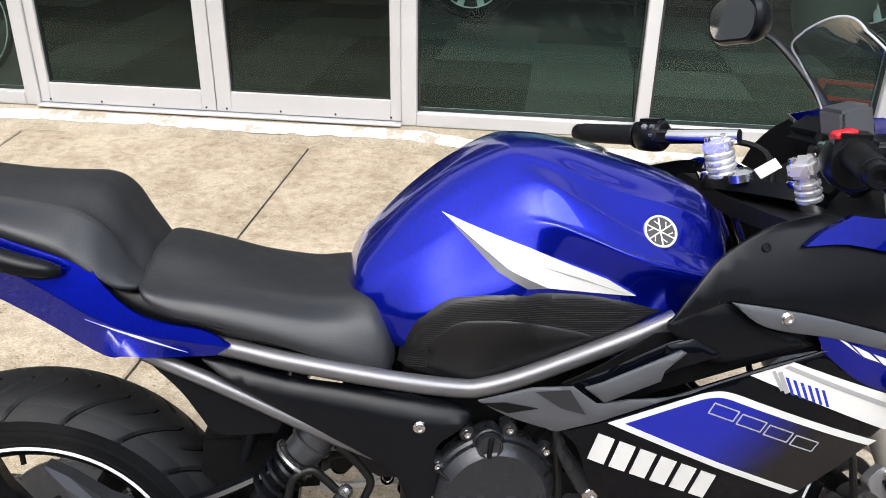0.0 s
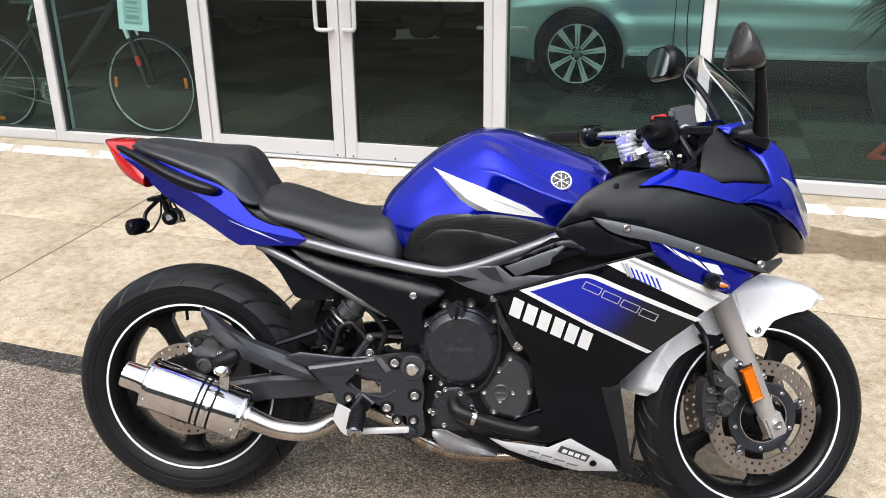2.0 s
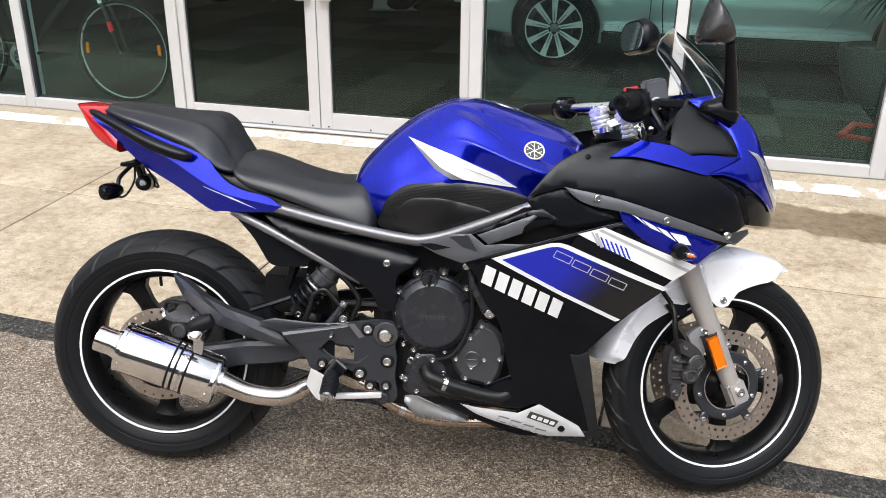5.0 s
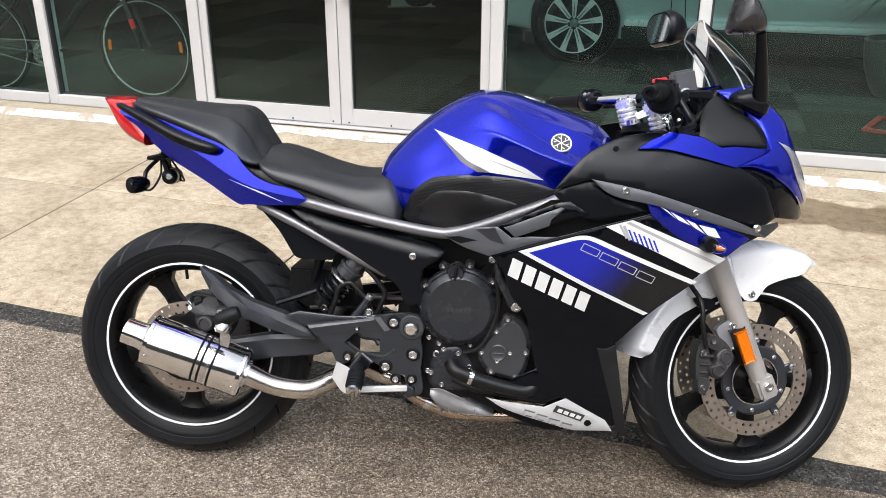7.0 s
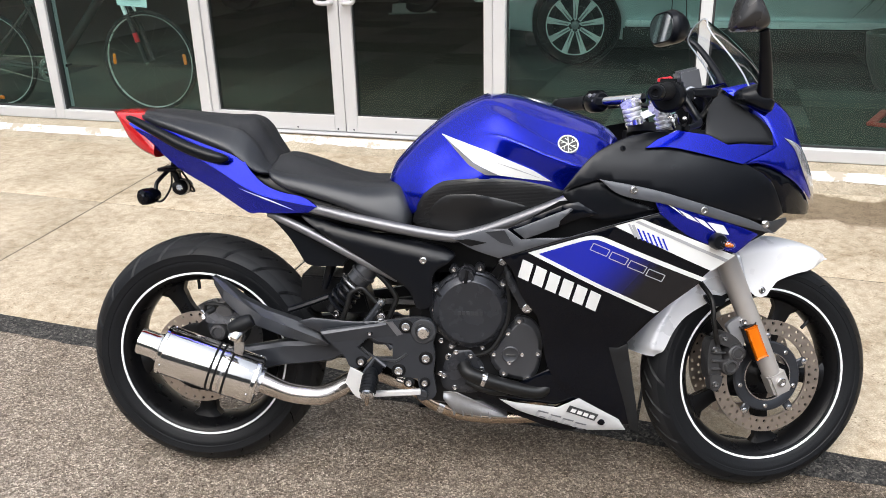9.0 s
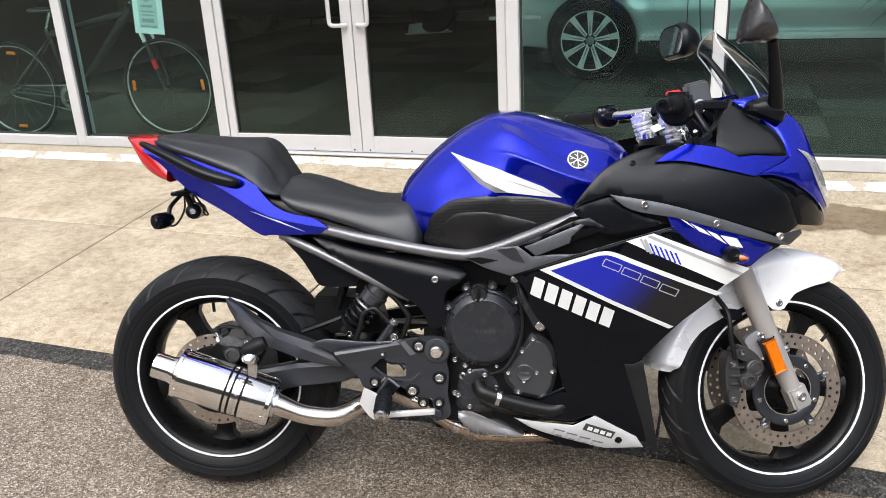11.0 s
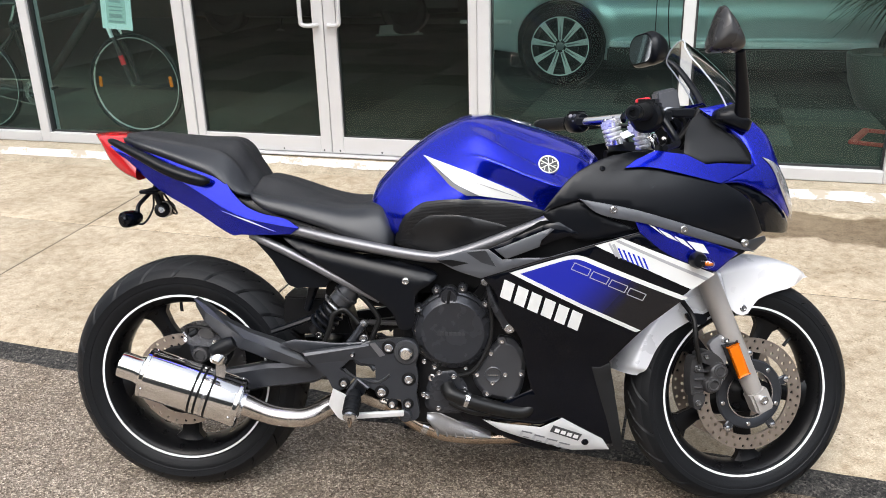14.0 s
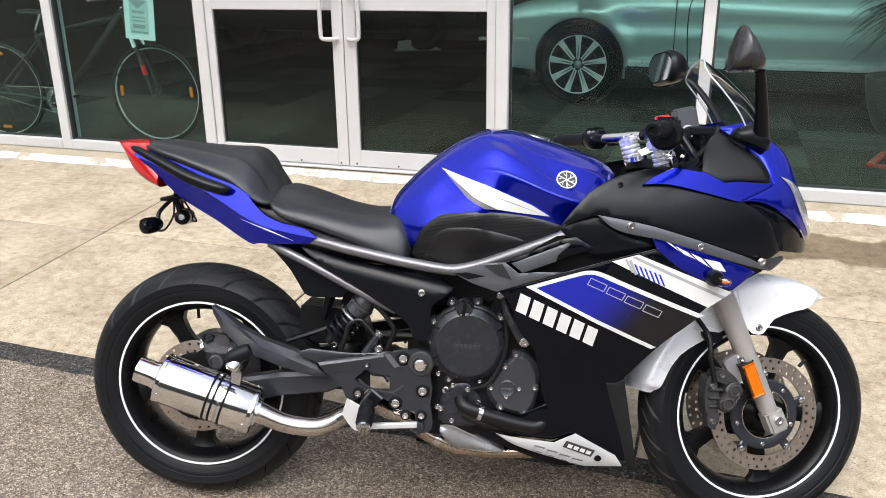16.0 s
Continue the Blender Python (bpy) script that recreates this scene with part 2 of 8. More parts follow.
M_WALL = surface("painted_wall", (0.55, 0.54, 0.52), 0.8, vary=0.06, scale=3, bump=0.2, bscale=150)
M_WALL_UNSEEN = surface("dull_unseen_wall", (0.085, 0.088, 0.085), 0.85, vary=0.2, scale=0.4)
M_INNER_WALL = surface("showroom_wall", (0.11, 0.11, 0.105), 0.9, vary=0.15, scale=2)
M_CARPET = surface("carpet", (0.040, 0.043, 0.039), 0.95, vary=0.4, scale=5, bump=0.12, bscale=500, spec=0.1, object_random=0.6)
M_CEIL = surface("ceiling_panel", (0.22, 0.22, 0.215), 0.9, vary=0.05)

M_BLUE = flake_paint("blue_lacquer", (0.003, 0.014, 0.52), (0.002, 0.008, 0.32))
M_DECAL_BLUE = surface("blue_film", (0.006, 0.024, 0.42), 0.25, 0.0, vary=0.08, coat=1.0)
M_BLACK_GLOSS = surface("black_lacquer", (0.0018, 0.0024, 0.0045), 0.10, vary=0.2, coat=0.16, spread=0.04, spec=0.14)
M_BLACK_SATIN = surface("satin_black_plastic", (0.0030, 0.0037, 0.0055), 0.29, vary=0.12, spread=0.04, bump=0.05, bscale=700, spec=0.22)
M_GREY_SATIN = surface("dark_grey_plastic", (0.066, 0.070, 0.080), 0.32, spread=0.05, vary=0.12, bump=0.05, bscale=700)
M_SEAT = surface("black_vinyl", (0.0085, 0.009, 0.010), 0.40, spec=0.45, vary=0.15, scale=30, bump=0.25, bscale=650)
M_SEAT_SIDE = surface("smooth_black_vinyl", (0.018, 0.0195, 0.023), 0.38, spread=0.06, vary=0.15, scale=22, bump=0.15, bscale=500, spec=0.42)
M_SEAT_TOP = surface("grained_black_vinyl", (0.0105, 0.011, 0.0125), 0.60, vary=0.15, scale=30, bump=0.4, bscale=650)
M_RUBBER = surface("tyre_rubber", (0.0048, 0.0054, 0.0066), 0.50, vary=0.3, scale=20, bump=0.25, bscale=260, spec=0.22)
M_TREAD = surface("dusty_tread_rubber", (0.0105, 0.011, 0.0122), 0.58, vary=0.35, scale=14, bump=0.3, bscale=240, spec=0.30)
M_RIM = surface("black_cast_alloy", (0.005, 0.005, 0.0055), 0.30, 0.1, spec=0.16, vary=0.25, scale=30, bump=0.1)
M_STRIPE = surface("white_rim_tape", (0.82, 0.82, 0.82), 0.4, vary=0.05)
M_DISC = surface("brake_steel", (0.42, 0.36, 0.31), 0.34, 0.9, vary=0.18, scale=60)
M_STEEL = surface("brushed_steel", (0.66, 0.66, 0.67), 0.22, 1.0, vary=0.1, scale=40, spread=0.08)
M_CHROME = surface("polished_steel", (0.83, 0.81, 0.78), 0.10, 1.0, vary=0.05, scale=30, spread=0.04)
M_RISER = surface("machined_alloy", (0.74, 0.74, 0.77), 0.28, 0.6, vary=0.08, scale=30)
M_LINK = surface("bare_steel_pipe", (0.62, 0.57, 0.52), 0.22, 1.0, vary=0.2, scale=12)
M_HEADER = surface("heat_stained_steel", (0.52, 0.42, 0.33), 0.24, 1.0, vary=0.25, scale=14)
M_FRAME = surface("silver_frame_paint", (0.17, 0.17, 0.18), 0.36, 0.65, vary=0.08)
M_HEEL = surface("brushed_alloy_plate", (0.72, 0.72, 0.72), 0.34, 0.55, vary=0.06, scale=40)
M_INNER = surface("matt_black_plastic", (0.0085, 0.009, 0.010), 0.5, vary=0.15, bump=0.05, bscale=700, spec=0.3)
# base lifted above black to imitate the ground mirrored in this shell
M_SHELL = surface("sheen_mirror_plastic", (0.022, 0.021, 0.021), 0.27, vary=0.25, scale=25, spec=0.6)
M_FORK = surface("grey_fork_paint", (0.42, 0.40, 0.38), 0.36, 0.5, vary=0.08, scale=20)
M_SILVER = surface("silver_paint", (0.76, 0.77, 0.80), 0.30, 0.15, vary=0.04, coat=0.5)
M_WHITE = surface("white_lacquer", (0.80, 0.80, 0.81), 0.3, vary=0.03, coat=0.5)
M_PANEL_WHITE = surface("white_film", (0.66, 0.66, 0.65), 0.35, vary=0.04, coat=0.3)
M_BELLY = surface("pale_grey_film", (0.43, 0.43, 0.43), 0.35, vary=0.06, coat=0.3)
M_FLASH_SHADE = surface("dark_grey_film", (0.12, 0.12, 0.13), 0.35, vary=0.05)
M_LINE_GREY = surface("grey_film", (0.33, 0.33, 0.34), 0.35, vary=0.05)
M_ENGINE = surface("engine_black", (0.034, 0.036, 0.042), 0.27, 0.5, spec=0.5, spread=0.06, vary=0.15, scale=30, bump=0.12, bscale=500)
M_COVER = surface("dark_cover_paint", (0.038, 0.041, 0.048), 0.30, 0.5, spread=0.05, vary=0.15, scale=30, bump=0.08, bscale=500)
M_ENGINE_DARK = surface("engine_dark", (0.004, 0.004, 0.0045), 0.5, 0.1, spec=0.2, vary=0.3, scale=40, bump=0.2)
M_CAST = surface("cast_alloy", (0.30, 0.30, 0.31), 0.45, 0.7, vary=0.2, scale=50, bump=0.3)
M_SWING = surface("swingarm_grey", (0.047, 0.049, 0.053), 0.32, 0.35, vary=0.1, bump=0.04)
M_HOSE = surface("rubber_hose", (0.006, 0.006, 0.006), 0.4, vary=0.2, spec=0.3)
M_RED_LENS = surface("red_lens", (0.50, 0.012, 0.016), 0.15, vary=0.1, coat=0.8)
M_RED = surface("red_plastic", (0.65, 0.02, 0.03), 0.35, vary=0.05)
M_DULL_RED = surface("dull_red_plastic", (0.26, 0.035, 0.03), 0.5, vary=0.15)
M_AMBER = surface("amber_lens", (0.64, 0.145, 0.004), 0.2, vary=0.1, coat=0.6)
M_LENS = glassy("clear_lens", (0.86, 0.88, 0.90), 0.03, 1.6)
M_SCREEN = glassy("windscreen_plastic", (0.86, 0.88, 0.90), 0.015, 2.6)
M_SCREEN_EDGE = surface("screen_edge", (0.62, 0.66, 0.70), 0.2, vary=0.05)
M_STEEL_DARK = surface("dark_steel", (0.24, 0.24, 0.24), 0.25, 0.8, vary=0.2, scale=40)
M_CALIPER = surface("caliper_grey", (0.038, 0.037, 0.038), 0.4, 0.3, vary=0.25, scale=40, bump=0.15)
M_HEADLAMP = surface("headlamp_reflector", (0.50, 0.50, 0.53), 0.14, 0.7, vary=0.25, scale=40, coat=1.0)
M_MIRROR = surface("mirror_glass", (0.86, 0.92, 0.97), 0.02, 1.0, vary=0.0, spread=0.01)


def fading(name, base, dark, x0, z0, x1, z1):
    """A printed film whose colour fades along a line in the side view."""
    mat = bpy.data.materials.new(name)
    t, n, l, b = nodes_of(mat)
    tc, dot, mr, mix = n.new("ShaderNodeTexCoord"), n.new("ShaderNodeVectorMath"), n.new("ShaderNodeMapRange"), n.new("ShaderNodeMix")
    dot.operation = "DOT_PRODUCT"
    dx, dz = x1 - x0, z1 - z0
    k = dx * dx + dz * dz
    dot.inputs[1].default_value = (dx / k, 0, dz / k)
    l.new(tc.outputs["Object"], dot.inputs[0])
    off = (x0 * dx + z0 * dz) / k
    mr.inputs["From Min"].default_value, mr.inputs["From Max"].default_value = off, off + 1
    mr.interpolation_type = "SMOOTHSTEP"
    l.new(dot.outputs["Value"], mr.inputs["Value"])
    mix.data_type = "RGBA"
    mix.inputs["A"].default_value, mix.inputs["B"].default_value = (*base, 1), (*dark, 1)
    l.new(mr.outputs["Result"], mix.inputs["Factor"])
    l.new(mix.outputs["Result"], b.inputs["Base Color"])
    b.inputs["Roughness"].default_value, b.inputs["Coat Weight"].default_value, b.inputs["Coat Roughness"].default_value = 0.25, 0.25, 0.05
    return mat


M_FADE = fading("blue_to_black_film", (0.003, 0.011, 0.31), (0.002, 0.0026, 0.005), 0.98, 0.64, 1.09, 0.56)
M_GOLD = surface("pale_badge", (0.74, 0.74, 0.66), 0.3, 0.15, vary=0.05)
M_PAD = surface("ribbed_rubber_pad", (0.006, 0.0062, 0.007), 0.38, spec=0.4, vary=0.15, bump=0.1)
M_CAR = surface("silver_green_car_paint", (0.60, 0.70, 0.72), 0.30, 0.55, vary=0.05, spread=0.04, coat=0.6)
M_CAR_DARK = surface("dark_car_underside", (0.005, 0.005, 0.005), 0.6, vary=0.1)
M_ALLOY = surface("alloy_wheel", (0.62, 0.62, 0.62), 0.3, 0.6, vary=0.05)
M_LEAF = surface("palm_leaf", (0.022, 0.036, 0.022), 0.7, vary=0.3, spec=0.2)
M_POT = surface("pot_glaze", (0.040, 0.052, 0.045), 0.45, vary=0.2)
M_PAPER = surface("pale_blue_card", (0.56, 0.60, 0.63), 0.7, vary=0.04)
M_PAPER_GREY = surface("grey_card_print", (0.36, 0.43, 0.42), 0.7, vary=0.06)
M_STICKER = surface("green_sticker", (0.06, 0.36, 0.20), 0.5, vary=0.1)
M_INK = surface("grey_print", (0.22, 0.25, 0.26), 0.7, vary=0.1)
M_BIKE_FRAME = surface("dark_cycle_frame", (0.012, 0.013, 0.013), 0.45, vary=0.2, coat=0.1)
M_CYCLE_TUBE = surface("grey_cycle_frame", (0.013, 0.014, 0.014), 0.6, vary=0.2, spec=0.2)
M_GEN = surface("dark_painted_cover", (0.056, 0.058, 0.064), 0.30, 0.5, spread=0.05, vary=0.15, scale=30, bump=0.08, bscale=500)
M_DULL = surface("dull_black_rubber", (0.0025, 0.0025, 0.0025), 0.85, vary=0.3, spec=0.02)
M_CAR_ALLOY = surface("bright_car_alloy", (0.80, 0.80, 0.80), 0.35, 0.25, vary=0.04)
M_WOOD = surface("brown_panelling", (0.10, 0.072, 0.045), 0.6, vary=0.3, scale=4)


# ---- mesh tools ----
def part(name, bm, material, parent=None, label="", smooth=True, angle=40):
    """Link a bmesh as one mesh object, under a thing or a part if one is given."""
    bmesh.ops.remove_doubles(bm, verts=bm.verts, dist=1e-5)
    bmesh.ops.recalc_face_normals(bm, faces=bm.faces)
    if smooth:
        for f in bm.faces:
            f.smooth = True
        for e in bm.edges:
            if len(e.link_faces) == 2 and e.calc_face_angle(0) > radians(angle):
                e.smooth = False
    me = bpy.data.meshes.new(name)
    bm.to_mesh(me)
    bm.free()
    me.materials.append(material)
    ob = new(name, me)
    if parent is not None:
        ob.parent = parent
    if label:
        ob["label"] = label
    return ob


def empty(name, m=None):
    ob = new(name)
    if m is not None:
        ob.matrix_basis = m
    return ob


def shift(bm, m):
    bmesh.ops.transform(bm, matrix=m, verts=bm.verts)
    return bm


def box(x0, x1, y0, y1, z0, z1, bevel=0.0, seg=1):
    bm = bmesh.new()
    bmesh.ops.create_cube(bm, size=1)
    for v in bm.verts:
        v.co = ((x0 + x1) / 2 + v.co.x * (x1 - x0), (y0 + y1) / 2 + v.co.y * (y1 - y0), (z0 + z1) / 2 + v.co.z * (z1 - z0))
    if bevel:
        bmesh.ops.bevel(bm, geom=bm.edges[:], offset=bevel, segments=seg, affect="EDGES")
    return bm


def merge(*bms):
    out = bmesh.new()
    for b in bms:
        me = bpy.data.meshes.new("tmp")
        b.to_mesh(me)
        out.from_mesh(me)
        b.free()
        bpy.data.meshes.remove(me)
    return out


def curve(pts, steps=6, closed=False):
    """A smooth line through the points (any dimension)."""
    pts = [np.array(p, float) for p in pts]
    n, out = len(pts), []
    for i in range(n if closed else n - 1):
        p1, p2 = pts[i], pts[(i + 1) % n]
        p0 = pts[i - 1] if closed or i else 2 * p1 - p2
        p3 = pts[(i + 2) % n] if closed or i + 2 < n else 2 * p2 - p1
        for k in range(steps):
            t = k / steps
            out.append(0.5 * (2 * p1 + (p2 - p0) * t + (2 * p0 - 5 * p1 + 4 * p2 - p3) * t * t + (3 * p1 - p0 - 3 * p2 + p3) * t ** 3))
    if not closed:
        out.append(pts[-1])
    return out


def outline(pts, steps=5):
    """A closed outline in x and z; a point with a third number is a sharp corner, the others are rounded."""
    n = len(pts)
    sharp = [i for i in range(n) if len(pts[i]) > 2]
    p = [tuple(q[:2]) for q in pts]
    if not sharp:
        return [tuple(q) for q in curve(p, steps, True)]
    out = []
    for a, i in enumerate(sharp):
        j = sharp[(a + 1) % len(sharp)]
        run = [p[(i + k) % n] for k in range((j - i) % n + 1)] if len(sharp) > 1 else [p[(i + k) % n] for k in range(n + 1)]
        out += [tuple(q) for q in (curve(run, steps)[:-1] if len(run) > 2 else run[:-1])]
    return out


def tube(pts, r, seg=12, steps=6, caps=True, flat=1.0):
    """A tube along a smooth line; r is one radius or one for each point."""
    rs = r if isinstance(r, (list, tuple)) else [r] * len(pts)
    path = curve([(*p, q) for p, q in zip(pts, rs)], steps) if len(pts) > 2 else [np.array((*p, q)) for p, q in zip(pts, rs)]
    bm, rings = bmesh.new(), []
    up = Vector((0, 1, 0.01)).normalized()
    for i, p in enumerate(path):
        a, b = path[max(0, i - 1)][:3], path[min(len(path) - 1, i + 1)][:3]
        d = Vector(b - a).normalized()
        if abs(d.dot(up)) > 0.95:
            up = Vector((0, 0, 1)) if abs(d.z) < 0.9 else Vector((1, 0, 0))
        s = d.cross(up).normalized()
        up = s.cross(d).normalized()
        c = Vector(p[:3])
        rings.append([bm.verts.new(c + (s * math.cos(k * 2 * math.pi / seg) + up * flat * math.sin(k * 2 * math.pi / seg)) * p[3]) for k in range(seg)])
    for a, b in zip(rings, rings[1:]):
        for k in range(seg):
            bm.faces.new((a[k], a[(k + 1) % seg], b[(k + 1) % seg], b[k]))
    if caps:
        bm.faces.new(rings[0][::-1])
        bm.faces.new(rings[-1])
    return bm


def lathe(profile, centre, axis, seg=32, closed=False, a0=0.0, a1=360.0):
    """Turn a profile of (radius, height) about an axis through a centre."""
    axis = Vector(axis).normalized()
    s = axis.cross(Vector((0.3, 0.1, 1)) if abs(axis.z) < 0.9 else Vector((1, 0, 0))).normalized()
    t = axis.cross(s)
    bm, rings, c = bmesh.new(), [], Vector(centre)
    full = abs(a1 - a0) >= 359.9
    for k in range(seg if full else seg + 1):
        a = radians(a0 + (a1 - a0) * k / seg)
        d = s * math.cos(a) + t * math.sin(a)
        rings.append([bm.verts.new(c + axis * h + d * r) for r, h in profile])
    m = len(profile)
    for k in range(seg):
        A, B = rings[k], rings[(k + 1) % len(rings)]
        for i in range(m if closed else m - 1):
            j = (i + 1) % m
            try:
                bm.faces.new((A[i], A[j], B[j], B[i]))
            except ValueError:
                pass
    bmesh.ops.remove_doubles(bm, verts=bm.verts, dist=1e-6)
    bmesh.ops.dissolve_degenerate(bm, edges=bm.edges, dist=1e-7)
    return bm


def plate(pts, y0, y1, bevel=0.0, steps=5, holes=()):
    """An outline in x and z given thickness from y0 to y1, with eased edges."""
    loops = [outline(pts, steps)] + [outline(h, steps) for h in holes]
    verts, edges = [], []
    for lp in loops:
        b = len(verts)
        verts += [Vector(q) for q in lp]
        edges += [(b + i, b + (i + 1) % len(lp)) for i in range(len(lp))]
    v2, e2, f2, *_ = geometry.delaunay_2d_cdt(verts, edges, [], 1 if not holes else 2, 1e-6)
    if holes:
        keep = []
        for f in f2:
            c = sum((Vector(v2[i]) for i in f), Vector((0, 0))) / len(f)
            if inside(c, loops[0]) and not any(inside(c, h) for h in loops[1:]):
                keep.append(f)
        f2 = keep
    bm = bmesh.new()
    vs = [bm.verts.new((q[0], y0, q[1])) for q in v2]
    faces = [bm.faces.new([vs[i] for i in f]) for f in f2 if len(set(f)) > 2]
    ext = bmesh.ops.extrude_face_region(bm, geom=faces)
    for v in ext["geom"]:
        if isinstance(v, bmesh.types.BMVert):
            v.co.y = y1
    bmesh.ops.recalc_face_normals(bm, faces=bm.faces)
    if bevel:
        rim = [e for e in bm.edges if len(e.link_faces) == 2 and e.calc_face_angle(0) > radians(60) and abs(e.verts[0].co.y - e.verts[1].co.y) < 1e-6 and abs(e.verts[0].co.y - y0) < 1e-6]
        bmesh.ops.bevel(bm, geom=rim, offset=bevel, segments=2, affect="EDGES", clamp_overlap=True)
    return bm


def inside(c, lp):
    hit, n = False, len(lp)
    for i in range(n):
        (x0, y0), (x1, y1) = lp[i][:2], lp[(i + 1) % n][:2]
        if (y0 > c[1]) != (y1 > c[1]) and c[0] < (x1 - x0) * (c[1] - y0) / (y1 - y0) + x0:
            hit = not hit
    return hit


def skin(pts, width, thick=0.004, lift=0.0, cell=0.02, ease=0.006, side=-1, steps=5, holes=()):
    """A curved panel: an outline in x and z laid on the surface y = side * width(x, z), with thickness and eased edges."""
    loops = [outline(pts, steps)] + [outline(h, steps) for h in holes]
    dense = []
    for lp in loops:
        d = []
        for i in range(len(lp)):
            a, b = Vector(lp[i]), Vector(lp[(i + 1) % len(lp)])
            k = max(1, int((b - a).length / cell + 0.5))
            d += [a.lerp(b, j / k) for j in range(k)]
        dense.append(d)
    edge_pts = np.array([tuple(q) for d in dense for q in d])
    fine_edge = np.array([tuple(d[i].lerp(d[(i + 1) % len(d)], k / 10)) for d in dense for i in range(len(d)) for k in range(10)])
    verts, edges = [], []
    for d in dense:
        b = len(verts)
        verts += d
        edges += [(b + i, b + (i + 1) % len(d)) for i in range(len(d))]
    x0, z0 = edge_pts.min(0)
    x1, z1 = edge_pts.max(0)
    steps_in = []
    for i in range(int((x1 - x0) / cell) + 2):
        for j in range(int((z1 - z0) / cell) + 2):
            c = (x0 + (i + 0.5 * (j % 2)) * cell, z0 + j * cell)
            if inside(c, dense[0]) and not any(inside(c, h) for h in dense[1:]):
                if np.hypot(*(edge_pts - c).T).min() > cell * 0.45:
                    verts.append(Vector(c))
    if ease:
        for d in dense[:1]:
            area = sum(d[i].x * d[(i + 1) % len(d)].y - d[(i + 1) % len(d)].x * d[i].y for i in range(len(d)))
            sign = 1 if area > 0 else -1
            for i in range(len(d)):
                g = (d[(i + 1) % len(d)] - d[i - 1])
                if g.length > 1e-9:
                    c = d[i] + Vector((-g.y, g.x)).normalized() * sign * ease
                    if inside(c, d) and np.hypot(*(edge_pts - np.array(tuple(c))).T).min() > ease * 0.8:
                        verts.append(c)
    v2, e2, f2, *_ = geometry.delaunay_2d_cdt(verts, edges, [], 2, 1e-6)
    bm, front, back = bmesh.new(), [], []
    for q in v2:
        d = np.hypot(*(fine_edge - np.array(tuple(q))).T).min()
        drop = min(thick * 0.8, ease * 0.6) * max(0.0, 1 - d / ease) ** 2 if ease else 0.0
        w = width(q[0], q[1]) + lift
        front.append(bm.verts.new((q[0], side * (w - drop), q[1])))
        back.append(bm.verts.new((q[0], side * (w - thick), q[1])))
    for f in f2:
        c = sum((Vector(v2[i]) for i in f), Vector((0, 0))) / len(f)
        if not inside(c, dense[0]) or any(inside(c, h) for h in dense[1:]):
            continue
        bm.faces.new([front[i] for i in f])
        bm.faces.new([back[i] for i in f[::-1]])
    bm.edges.ensure_lookup_table()
    fi = {v: i for i, v in enumerate(front)}
    for e in [e for e in bm.edges if len(e.link_faces) == 1 and e.verts[0] in fi and e.verts[1] in fi]:
        a, b = fi[e.verts[0]], fi[e.verts[1]]
        try:
            bm.faces.new((front[a], front[b], back[b], back[a]))
        except ValueError:
            pass
    bmesh.ops.delete(bm, geom=[v for v in bm.verts if not v.link_faces], context="VERTS")
    return bm


def hull(sections, across=5, along=5, mirror=True):
    """A body through half sections (x, [(y, z), ...]) from the crown down the side; both sides are made alike."""
    rows = [np.array([(x, y, z) for y, z in half]) for x, half in sections]
    lines = [np.array(curve(r, across)) for r in rows]
    grid = np.array(curve([g.ravel() for g in lines], along)).reshape(-1, len(lines[0]), 3)
    bm, m = bmesh.new(), grid.shape[1]
    rings = []
    for row in grid:
        right = [bm.verts.new((p[0], -p[1], p[2])) for p in row]
        left = [bm.verts.new((p[0], p[1], p[2])) for p in row]
        rings.append(right + left[::-1])
    for a, b in zip(rings, rings[1:]):
        for k in range(len(a)):
            j = (k + 1) % len(a)
            bm.faces.new((a[k], a[j], b[j], b[k]))
    bm.faces.new(rings[0])
    bm.faces.new(rings[-1][::-1])
    bmesh.ops.remove_doubles(bm, verts=bm.verts, dist=1e-5)
    bmesh.ops.dissolve_degenerate(bm, edges=bm.edges, dist=1e-6)
    return bm


def hull_in_two(sections, at, across=5, along=5):
    """A body like hull(), given as two meshes: the top down to the half section's point number at, and the rest."""
    rows = [np.array([(x, y, z) for y, z in half]) for x, half in sections]
    lines = [np.array(curve(r, across)) for r in rows]
    grid = np.array(curve([g.ravel() for g in lines], along)).reshape(-1, len(lines[0]), 3)
    k0 = at * across
    out = []
    for lo, hi, top in ((0, k0, True), (k0, grid.shape[1] - 1, False)):
        bm, rings = bmesh.new(), []
        for row in grid:
            right = [bm.verts.new((p[0], -p[1], p[2])) for p in row[lo:hi + 1]]
            left = [bm.verts.new((p[0], p[1], p[2])) for p in row[lo:hi + 1]]
            rings.append((right, left))
        for (ra, la), (rb, lb) in zip(rings, rings[1:]):
            for k in range(hi - lo):
                bm.faces.new((ra[k], ra[k + 1], rb[k + 1], rb[k]))
                bm.faces.new((la[k], lb[k], lb[k + 1], la[k + 1]))
        if not top:
            for (ra, la), flip in ((rings[0], 1), (rings[-1], -1)):
                bm.faces.new((ra + la[::-1])[::flip])
        bmesh.ops.remove_doubles(bm, verts=bm.verts, dist=1e-5)
        bmesh.ops.dissolve_degenerate(bm, edges=bm.edges, dist=1e-6)
        out.append(bm)
    return out


